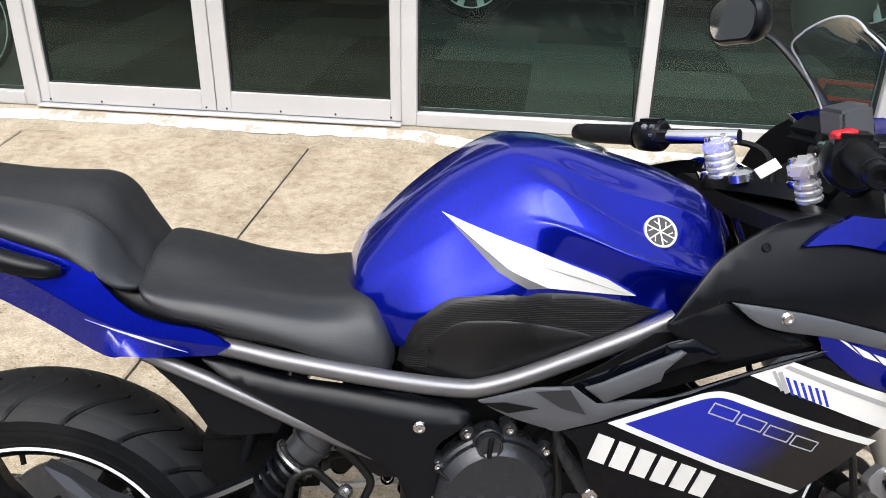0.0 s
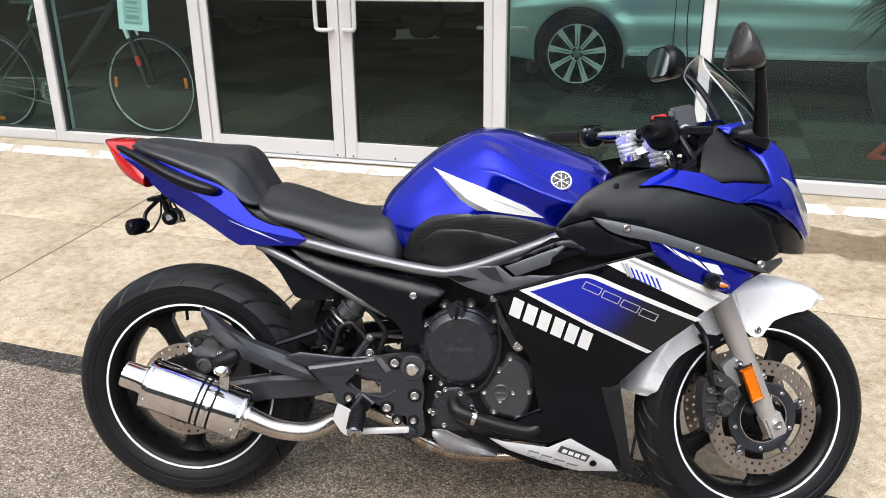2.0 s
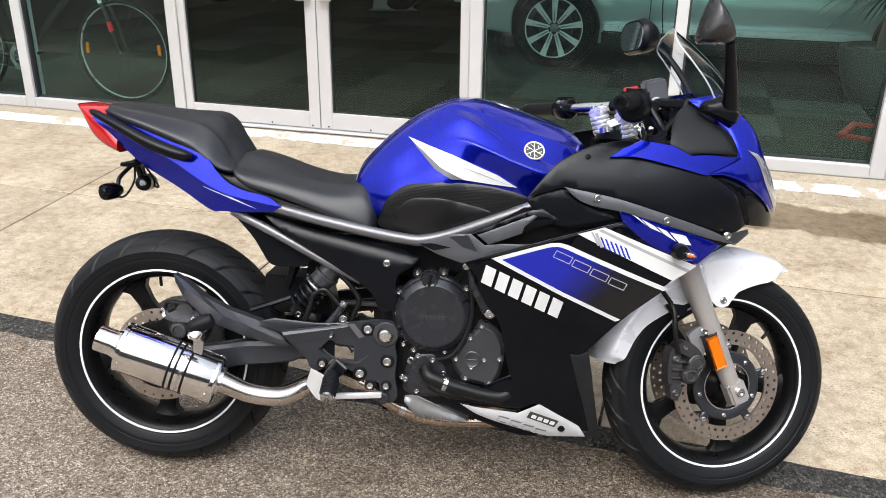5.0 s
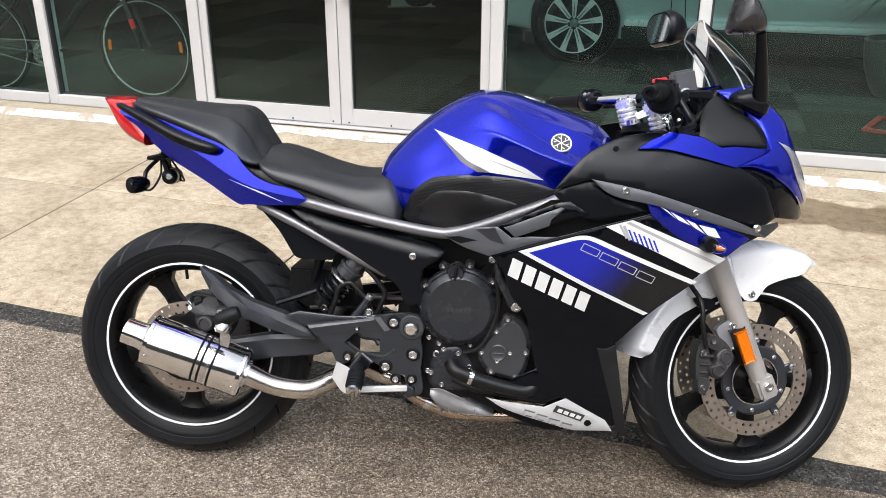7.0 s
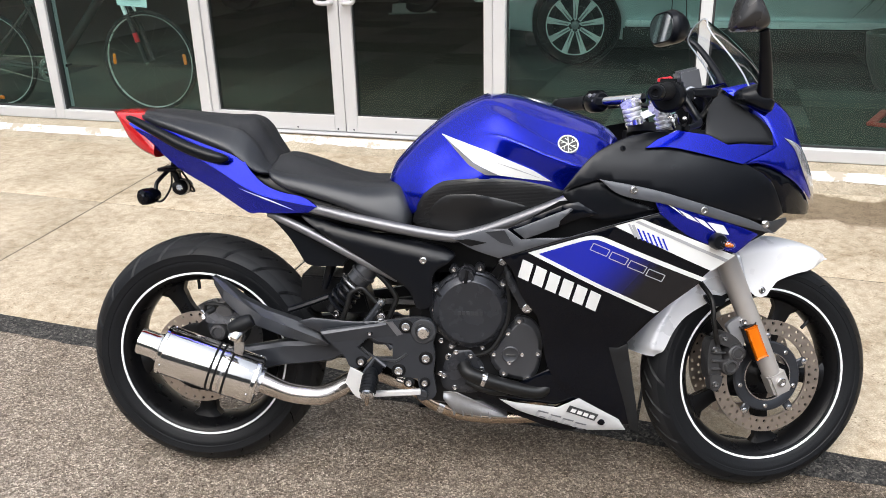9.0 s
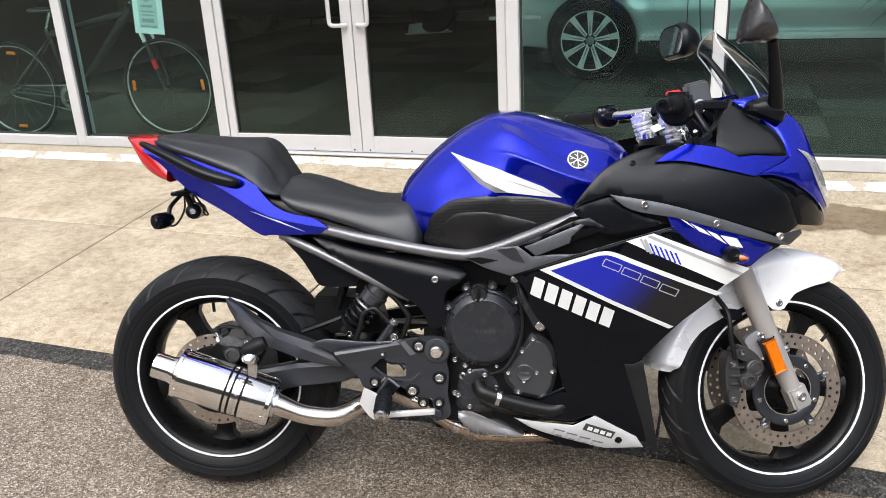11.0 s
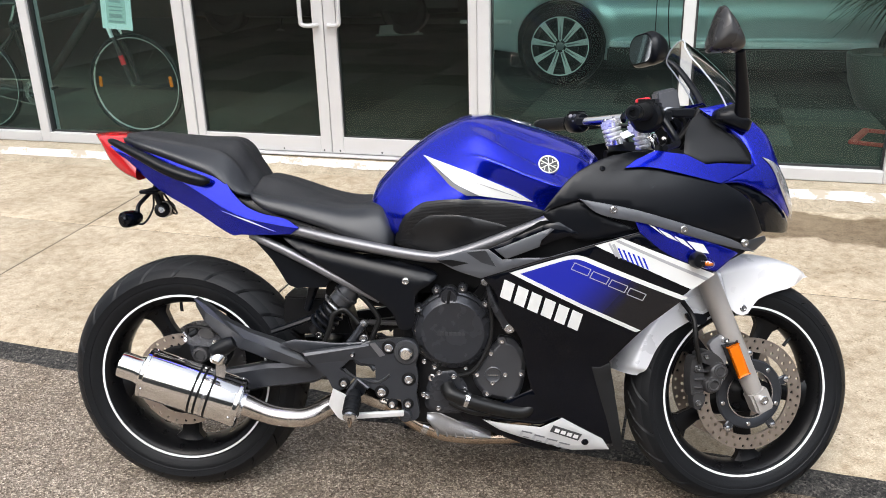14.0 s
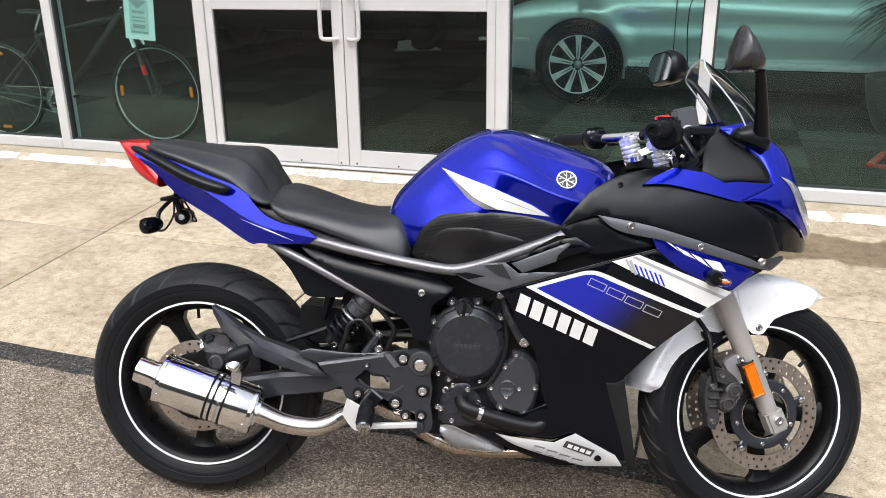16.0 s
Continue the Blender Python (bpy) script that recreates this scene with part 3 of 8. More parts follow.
def dome(pts, levels, steps=5):
    """A pillow over an outline in x and z: levels of (scale about the middle, y)."""
    lp = outline(pts, steps)
    cx, cz = sum(q[0] for q in lp) / len(lp), sum(q[1] for q in lp) / len(lp)
    bm = bmesh.new()
    rings = [[bm.verts.new((cx + (q[0] - cx) * s, y, cz + (q[1] - cz) * s)) for q in lp] for s, y in levels]
    for a, c in zip(rings, rings[1:]):
        for k in range(len(lp)):
            j = (k + 1) % len(lp)
            bm.faces.new((a[k], a[j], c[j], c[k]))
    bm.faces.new(rings[0])
    bm.faces.new(rings[-1][::-1])
    return bm


def rails(lines, thick=0.0):
    """A faceted sheet between lines of points, one line after another, with flat facets."""
    bm = bmesh.new()
    g = [[bm.verts.new(p) for p in ln] for ln in lines]
    for a, c in zip(g, g[1:]):
        for k in range(len(a) - 1):
            bm.faces.new((a[k], a[k + 1], c[k + 1], c[k]))
    if thick:
        bmesh.ops.recalc_face_normals(bm, faces=bm.faces)
        bmesh.ops.solidify(bm, geom=bm.faces[:], thickness=thick)
    return bm


def bolt(p, d, r, h, parent, material=None, name="bolt"):
    """A socket-head bolt: a round head with a recess, its top outwards along d."""
    r *= 0.92
    prof = [(0.0, h * 0.55), (r * 0.5, h * 0.55), (r * 0.55, h), (r * 0.85, h), (r, h * 0.8), (r, 0), (r * 1.22, 0), (r * 1.22, -h * 0.3)]
    return part(name, lathe(prof, p, d, 14), material or M_STEEL, parent)


# ---- ground: asphalt lot, concrete apron in slabs, step under the shop front ----
FAC = Matrix.Translation((-0.175, 3.03, 0)) @ Matrix.Rotation(radians(-13.4), 4, "Z")


def lot_z(x):
    """The lot falls gently towards the bike's front."""
    return -0.0243 * max(-6.0, min(6.0, x))


def apron_z(u, v):
    s = max(0.0, min(1.0, (v + 2.42) / 2.25))
    return lot_z((FAC @ Vector((u, v, 0))).x) * (1 - s) + 0.006 + 0.066 * s


def sheet(xs, ys, z):
    bm = bmesh.new()
    g = [[bm.verts.new((x, y, z(x, y))) for y in ys] for x in xs]
    for i in range(len(xs) - 1):
        for j in range(len(ys) - 1):
            bm.faces.new((g[i][j], g[i + 1][j], g[i + 1][j + 1], g[i][j + 1]))
    return bm


far_steps = [-900, -300, -100, -40, -15, -6, -4, -2, 0, 2, 4, 6, 15, 40, 100, 300, 900]
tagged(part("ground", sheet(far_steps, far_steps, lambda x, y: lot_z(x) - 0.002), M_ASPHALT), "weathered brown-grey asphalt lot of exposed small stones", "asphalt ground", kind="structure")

pavement = tagged(empty("pavement", FAC), "tan concrete apron in jointed slabs before the shop", "pavement", kind="structure")
part("slab_bed", sheet([-9 + 0.75 * i for i in range(25)], [-2.40, -1.8, -1.2, -0.6, -0.10], lambda u, v: apron_z(u, v) - 0.008), M_TAR, pavement)
joint_u = [-0.945 + 1.46 * k + (0.077 if k == 0 else 0.0) for k in range(-6, 8)]
joint_skew = [-0.099 if k == 0 else 0.0 for k in range(-6, 8)]
joint_v = [-2.41, -1.232, -0.15]
for a in range(len(joint_u) - 1):
    for b in range(2):
        u0, u1, v0, v1 = joint_u[a] + 0.0045, joint_u[a + 1] - 0.0045, joint_v[b] + 0.004, joint_v[b + 1] - 0.004
        us = [u0, u0 + 0.006] + [u0 + (u1 - u0) * k / 8 for k in range(1, 8)] + [u1 - 0.006, u1]
        vs_ = [v0, v0 + 0.006] + [v0 + (v1 - v0) * k / 6 for k in range(1, 6)] + [v1 - 0.006, v1]
        bm = sheet(us, vs_, lambda u, v: apron_z(u, v) - (0.005 if u in (u0, u1) or v in (v0, v1) else 0.0) + 0.0003 * noise.noise(Vector((u * 3, v * 3, 1))))
        for q in bm.verts:
            f = (q.co.x - u0) / (u1 - u0)
            q.co.x += (joint_skew[a] * (1 - f) + joint_skew[a + 1] * f) * (q.co.y + 0.8)
        part("slab", bm, M_CONCRETE, pavement)

# a strip of tar with a ragged edge where asphalt and concrete meet
bm = bmesh.new()
prev = None
for k in range(901):
    u = -9 + k * 0.02
    lo = -2.505 + 0.018 * noise.noise(Vector((u * 2.3, 0, 5))) + 0.012 * noise.noise(Vector((u * 9, 0, 2))) + 0.006 * noise.noise(Vector((u * 31, 0, 2)))
    hi = -2.392 + 0.010 * noise.noise(Vector((u * 4.0, 3, 9))) + 0.006 * noise.noise(Vector((u * 13, 4, 2)))
    row = []
    for f, h in ((0, 0.0), (0.12, 0.005), (0.5, 0.009), (0.88, 0.008), (1, 0.003)):
        v = lo + (hi - lo) * f
        x = (FAC @ Vector((u, v, 0))).x
        row.append(bm.verts.new((u, v, lot_z(x) + h + (0.004 if f == 1 else 0))))
    if prev:
        for i in range(4):
            bm.faces.new((prev[i], row[i], row[i + 1], prev[i + 1]))
    prev = row
strip = part("tar_seam", bm, M_TAR)
strip.matrix_basis = FAC
tagged(strip, "black tar seam between asphalt and concrete apron", "tar seam", kind="structure")

# the step: a concrete ledge whose nose is painted white; it is narrower before the doors
def ledge_depth(u):
    t = max(0.0, min(1.0, (abs(u) - 0.95) / 0.5))
    return 0.015 + 0.105 * t * t * (3 - 2 * t) + 0.010 * noise.noise(Vector((u * 2.3, 7, 1)))


def run(step, rows, name, material, label, category):
    """A strip along the shop front whose cross section rows(u) gives."""
    bm, prev = bmesh.new(), None
    for k in range(int(18 / step) + 1):
        row = [bm.verts.new((-9 + k * step, v, z)) for v, z in rows(-9 + k * step)]
        if prev:
            for i in range(len(row) - 1):
                bm.faces.new((prev[i], row[i], row[i + 1], prev[i + 1]))
        prev = row
    ob = part(name, bm, material)
    ob.matrix_basis = FAC
    return tagged(ob, label, category, kind="structure")


def nose_rows(u):
    d = ledge_depth(u)
    r = 0.016 * noise.noise(Vector((u * 2.1, 1, 1))) + 0.012 * noise.noise(Vector((u * 13, 2, 1)))
    q = 0.014 * noise.noise(Vector((u * 1.7, 9, 4))) + 0.016 * noise.noise(Vector((u * 11, 5, 1)))
    return [(-d - 0.022 + min(r, 0.012), 0.1372), (-d - 0.036, 0.1310), (-d - 0.064, 0.1128), (-d - 0.080 + q, 0.1025 + 0.55 * max(q, 0))]


run(0.05, lambda u: [(0.12, 0.146), (0.0, 0.144), (-ledge_depth(u) - 0.028, 0.132), (-ledge_depth(u) - 0.072, 0.104), (-ledge_depth(u) - 0.130, 0.076), (-ledge_depth(u) - 0.17, 0.066)], "step", M_LEDGE, "worn concrete ledge under the shop front", "step")
run(0.02, nose_rows, "step_nose", M_WHITE_PAINT, "flaking white painted edge of the concrete step", "painted edge")

# ---- building ----
Z_FLOOR = 0.158


def setting(name, bm, material, label, category):
    ob = part(name, bm, material, smooth=False)
    ob.matrix_basis = FAC
    return tagged(ob, label, category, kind="structure")


setting("wall_front", box(-9, 9, 0.0, 0.25, 2.95, 4.2), M_WALL, "plain painted wall above the shop windows", "wall")
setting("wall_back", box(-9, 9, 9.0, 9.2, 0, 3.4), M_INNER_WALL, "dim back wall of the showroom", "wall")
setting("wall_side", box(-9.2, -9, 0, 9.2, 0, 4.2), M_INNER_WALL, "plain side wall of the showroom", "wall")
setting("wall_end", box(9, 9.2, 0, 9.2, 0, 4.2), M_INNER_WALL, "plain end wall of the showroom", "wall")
setting("ceiling", box(-9, 9, 0.25, 9, 3.2, 3.3), M_CEIL, "flat showroom ceiling", "ceiling")
setting("roof", box(-9.2, 9.2, -0.1, 9.2, 4.2, 4.35), M_WALL, "flat roof of the shop", "roof")
setting("panelling", box(-8.9, -5.2, 8.9, 8.99, Z_FLOOR, 2.2), M_WOOD, "brown panelling on the showroom back wall", "panelling")

# lamps added in the window openings, inside the panes, to boost the sky's light
for u0, u1, power in ((1.0, 6.2, 10.5), (-7.3, -1.0, 3.0)):
    fill_lamp = new("window_daylight", bpy.data.lights.new("window_daylight", "AREA"))
    fill_lamp.data.shape, fill_lamp.data.size, fill_lamp.data.size_y = "RECTANGLE", u1 - u0, 2.5
    fill_lamp.data.energy, fill_lamp.data.color = power, (0.90, 1.0, 0.98)
    fill_lamp.matrix_world = FAC @ look(((u0 + u1) / 2, 0.14, 1.62), ((u0 + u1) / 2, 1.14, 1.35))

# unseen walls added across the lot, behind the camera, close it and darken reflections
setting("wall_opposite", box(-36, 36, -27, -26.5, -0.5, 8.5), M_WALL_UNSEEN, "unseen plain dull wall added across the lot", "wall")
for k, u in enumerate((-36.5, 36)):
    setting("wall_lot_side", box(u, u + 0.5, -27, 0, -0.5, 8.5), M_WALL_UNSEEN, "unseen plain dull wall added beside the lot", "wall")

floor = tagged(empty("floor", FAC), "dark grey carpet tiles in the showroom", "carpet floor", kind="structure")
part("floor_bed", box(-9, 9, 0.11, 9, 0.02, Z_FLOOR - 0.004), M_ALU_DARK, floor, smooth=False)
tile_bm = box(-0.2992, 0.2992, -0.2992, 0.2992, -0.006, 0.0, 0.0008)
tile_me = bpy.data.meshes.new("carpet_tile")
tile_bm.to_mesh(tile_me)
tile_bm.free()
tile_me.materials.append(M_CARPET)
for i in range(17):
    for j in range(13):
        t_ob = new("carpet_tile", tile_me)
        t_ob.parent = floor
        t_ob.location = (-4.2 + 0.6 * i, 0.42 + 0.6 * j, Z_FLOOR)

# window frames: uprights, sill rails and head rails as pieces of each window bay
FRAME_D = 0.11


def member(name, u0, u1, z0, z1, parent, v0=0.0, v1=FRAME_D, bev=0.004):
    ob = part(name, box(u0, u1, v0, v1, z0, z1, bev), M_ALU, parent, smooth=False)
    return ob


UPRIGHTS = [(-7.36, -7.285), (-6.32, -6.245), (-5.28, -5.205), (-4.24, -4.165), (-3.198, -3.123), (-2.155, -2.08), (-1.0, -0.925), (0.925, 0.997), (2.017, 2.076), (3.055, 3.13), (4.1, 4.175), (5.15, 5.225), (6.2, 6.275)]
front = tagged(empty("window_frame_run", FAC), "white aluminium shop front frame with slim mullions", "window frame", kind="structure")
for u0, u1 in UPRIGHTS:
    member("mullion", u0, u1, 0.146, 2.95, front)
    if abs(u0) > 1.5:
        part("mullion_groove", box(u1, u1 + 0.012, 0.02, 0.06, 0.21, 2.6), M_ALU_DARK, front, smooth=False)
member("door_head", -0.925, 0.925, 2.16, 2.25, front)
member("door_threshold", -0.925, 0.925, 0.146, 0.158, front, -0.03, 0.12, 0.003)
bays = [(a[1], b[0]) for a, b in zip(UPRIGHTS, UPRIGHTS[1:])]
w_no = 0
for a, b in bays:
    if a < -0.5 < b:
        continue
    w_no += 1
    w = tagged(empty("window_%d" % w_no, FAC), "large shop window pane in a white aluminium frame", "shop window", kind="structure")
    member("window_sill", a, b, 0.146, 0.212, w, -0.004, 0.11)
    member("window_head", a, b, 2.88, 2.95, w)
    part("gasket", merge(box(a, b, 0.035, 0.065, 0.212, 0.222), box(a, a + 0.008, 0.035, 0.065, 0.222, 2.88), box(b - 0.008, b, 0.035, 0.065, 0.222, 2.88)), M_ALU_DARK, w, smooth=False)
    skew = min(radians(2.2), 0.05 / (b - a)) if a > 0 else 0.0
    pane = part("pane", shift(box((a - b) / 2 + 0.008, (b - a) / 2 - 0.008, -0.003, 0.003, 0.222, 2.88), Matrix.Translation(((a + b) / 2, 0.049, 0)) @ Matrix.Rotation(skew, 4, "Z")), M_PANE, w, smooth=False)
    pane.visible_shadow = False
t_pane = part("transom_pane", box(-0.925, 0.925, 0.046, 0.052, 2.25, 2.95), M_PANE, front, smooth=False)
t_pane.visible_shadow = False


def door(name, u0, u1, hinge, label):
    """A glazed leaf: stiles, bottom, push and top rails, two panes and a pull handle. hinge: -1 at u0, 1 at u1."""
    d = tagged(empty(name, FAC), label, "glass door", kind="structure")
    s0, s1 = (0.052, 0.070) if hinge < 0 else (0.076, 0.052)
    g = 0.0025
    u0, u1 = u0 + g, u1 - g
    v0, v1 = 0.012, 0.060
    for n, bx in (("stile", (u0, u0 + s0, 0.162, 2.155)), ("stile", (u1 - s1, u1, 0.162, 2.155)), ("bottom_rail", (u0 + s0, u1 - s1, 0.162, 0.262)), ("push_rail", (u0 + s0, u1 - s1, 1.086, 1.165)), ("top_rail", (u0 + s0, u1 - s1, 2.09, 2.155))):
        member(n, *bx, d, v0, v1, 0.003)
    part("glazing_bead", merge(*[box(u0 + s0, u1 - s1, 0.026, 0.05, z, z + 0.006) for z in (0.262, 1.08, 1.165, 2.084)], *[box(q, q + 0.006, 0.026, 0.05, 0.268, 2.084) for q in (u0 + s0, u1 - s1 - 0.006)]), M_ALU_DARK, d, smooth=False)
    for z0, z1 in ((0.268, 1.08), (1.171, 2.084)):
        pane = part("pane", box(u0 + s0 + 0.006, u1 - s1 - 0.006, 0.034, 0.040, z0, z1), M_DOOR_PANE, d, smooth=False)
        pane.visible_shadow = False
    k = 1 if hinge < 0 else -1
    e = u1 if hinge < 0 else u0
    a, b = e - k * 0.035, e - k * 0.118
    zl, zh = 0.925, 1.185
    part("pull_handle", tube([(a, v0, zl), (a - k * 0.01, v0 - 0.03, zl), (a - k * 0.05, v0 - 0.045, zl), (b + k * 0.006, v0 - 0.05, zl + 0.008), (b, v0 - 0.05, zl + 0.04), (b, v0 - 0.05, zh - 0.04), (b + k * 0.006, v0 - 0.05, zh - 0.008), (a - k * 0.05, v0 - 0.045, zh), (a - k * 0.01, v0 - 0.03, zh), (a, v0, zh)], 0.0125, 12), M_ALU, d, "white tubular pull handle")
    for i in range(4):
        part("screw", lathe([(0, 0.002), (0.005, 0.002), (0.006, 0)], (u0 + 0.05 + (u1 - u0 - 0.1) * i / 3, v0 - 0.0005, 0.178), (0, -1, 0), 10), M_ALU_DARK, d)
    return d


door("door_1", -0.925, 0.0, -1, "closed white aluminium glass door leaf with pull handle")
door("door_2", 0.0, 0.925, 1, "closed white aluminium glass door leaf beside its twin")

# ---- the motorcycle, leaning on its side stand; x forwards, y to its left, z up from the rear contact ----
LEAN, SLOPE, STEER, RAKE = 10.98, 1.394, 13.58, 26.0
BIKE = Matrix.Rotation(radians(SLOPE), 4, "Y") @ Matrix.Rotation(radians(-LEAN), 4, "X")
moto = tagged(empty("motorcycle", BIKE), "blue and black sport motorcycle leaning on its side stand", "motorcycle")
HEAD = Vector((1.395, 0, 0.30))
FRONT = Matrix.Translation(HEAD) @ Matrix.Rotation(radians(STEER), 4, Vector((-math.sin(radians(RAKE)), 0, math.cos(radians(RAKE))))) @ Matrix.Translation(-HEAD)
OUT = (0, -1, 0)


def turned(bm):
    return shift(bm, FRONT)


def fair(x, z):
    """Half width of the fairing at a place in the side view."""
    zs, ws = [0.15, 0.22, 0.30, 0.40, 0.50, 0.60, 0.70, 0.80, 0.88, 0.95, 1.05], [0.15, 0.175, 0.19, 0.20, 0.235, 0.265, 0.28, 0.284, 0.265, 0.225, 0.14]
    w = sum(float(np.interp(z + d, zs, ws)) for d in (-0.045, -0.03, -0.015, 0, 0.015, 0.03, 0.045)) / 7
    if x > 1.08:
        w *= math.sqrt(max(0.0, 1 - ((x - 1.08) / 0.45) ** 2)) ** 0.9
    if x < 0.82:
        w -= 0.25 * (0.82 - x)
    return w


# wheels
def tyre(r_out, r_rim, half, grooves, slant):
    """A road tyre: rounded tread with slanting grooves cut in, side walls down to the bead."""
    ring = []
    for k in range(33):
        a = -1 + 2 * k / 32
        ring.append((a * half, r_out - (r_out - r_rim - 0.042) * abs(a) ** 2.3 * 0.55 - 0.012 * abs(a) ** 6, a))
    side = [(half * 0.99, r_rim + 0.050), (half * 0.975, r_rim + 0.038), (half * 0.955, r_rim + 0.0365), (half * 0.953, r_rim + 0.033), (half * 0.955, r_rim + 0.029), (half * 0.93, r_rim + 0.0245), (half * 0.90, r_rim + 0.016), (half * 0.865, r_rim + 0.010), (half * 0.84, r_rim + 0.008), (half * 0.80, r_rim - 0.004), (half * 0.4, r_rim - 0.008)]
    ring = [(-a, b, 0.0) for a, b in side[::-1]] + ring + [(a, b, 0.0) for a, b in side]
    per = 12
    seg = grooves * per
    bm, rings = bmesh.new(), []
    for k in range(seg):
        row, col, odd = [], k % per, (k // per) % 2
        for y, r, a in ring:
            b = abs(y) / half
            th = 2 * math.pi / seg * k - slant * max(0.0, b - 0.12) ** 1.25
            blend = min(1.0, max(0.0, (y / half + 0.12) / 0.24))
            th += blend * math.pi / grooves
            d = 0.0052 if col in (1, 2) and 0.14 < abs(a) < (0.95 if odd else 0.62) else 0.0
            row.append(bm.verts.new(((r - d) * math.sin(th), y, (r - d) * math.cos(th))))
        rings.append(row)
    for k in range(seg):
        a, b = rings[k], rings[(k + 1) % seg]
        for i in range(len(ring) - 1):
            f = bm.faces.new((a[i], a[i + 1], b[i + 1], b[i]))
            mid = len(side) + 16
            if abs(i + 0.5 - mid) < 13.5:
                f.material_index = 1
            # groove floors take a blacker rubber that paints in their shade
            if k % per == 1 and abs(i + 0.5 - mid) > 2 and abs(i + 0.5 - mid) < (15 if (k // per) % 2 else 10):
                f.material_index = 2
    return bm


def spokes_bm(first, r0, r1, half, hub_half):
    """One cast spoke, waisted and ribbed, from hub to rim."""
    bm = bmesh.new()
    a = radians(first)
    d, s = Vector((math.cos(a), 0, math.sin(a))), Vector((-math.sin(a), 0, math.cos(a)))
    rows = []
    for f, w, h in ((0, 0.034, hub_half), (0.25, 0.022, half * 0.9), (0.6, 0.019, half * 0.75), (0.85, 0.024, half * 0.8), (1.0, 0.046, half)):
        c = d * (r0 + (r1 - r0) * f)
        rows.append([bm.verts.new(c + s * (w * x) + Vector((0, h * y, 0))) for x, y in ((-1, -0.6), (-0.6, -1), (0.6, -1), (1, -0.6), (1, 0.6), (0.6, 1), (-0.6, 1), (-1, 0.6))])
    for p, q in zip(rows, rows[1:]):
        for k in range(8):
            bm.faces.new((p[k], p[(k + 1) % 8], q[(k + 1) % 8], q[k]))
    bm.faces.new(rows[0][::-1])
    bm.faces.new(rows[-1])
    return bm


def disc_bm(r_in, r_out, y, thick, holes, hole_r, rows=2):
    """A drilled brake disc."""
    loops, k = [], 0
    circle = lambda r, n, c=(0, 0), o=0: [(c[0] + r * math.cos(2 * math.pi * i / n + o), c[1] + r * math.sin(2 * math.pi * i / n + o)) for i in range(n)]
    verts = [Vector(q) for q in circle(r_out, 96)] + [Vector(q) for q in circle(r_in, 72)]
    edges = [(i, (i + 1) % 96) for i in range(96)] + [(96 + i, 96 + (i + 1) % 72) for i in range(72)]
    cents = []
    for h in range(holes):
        for j in range(rows):
            rr = r_in + (r_out - r_in) * (0.28 + 0.5 * j / max(1, rows - 1)) if rows > 1 else (r_in + r_out) / 2
            a = 2 * math.pi * (h + 0.5 * j) / holes
            c = (rr * math.cos(a), rr * math.sin(a))
            cents.append(c)
            b = len(verts)
            verts += [Vector(q) for q in circle(hole_r, 8, c)]
            edges += [(b + i, b + (i + 1) % 8) for i in range(8)]
    v2, e2, f2, *_ = geometry.delaunay_2d_cdt(verts, edges, [], 2, 1e-6)
    bm = bmesh.new()
    vs = [bm.verts.new((q[0], y - thick / 2, q[1])) for q in v2]
    faces = []
    C = np.array(cents)
    for f in f2:
        c = sum((Vector(v2[i]) for i in f), Vector((0, 0))) / len(f)
        if c.length < r_in * 0.999 or np.hypot(C[:, 0] - c.x, C[:, 1] - c.y).min() < hole_r * 0.93:
            continue
        faces.append(bm.faces.new([vs[i] for i in f]))
    ext = bmesh.ops.extrude_face_region(bm, geom=faces)
    for v in ext["geom"]:
        if isinstance(v, bmesh.types.BMVert):
            v.co.y += thick
    bmesh.ops.delete(bm, geom=[v for v in bm.verts if not v.link_faces], context="VERTS")
    return bm


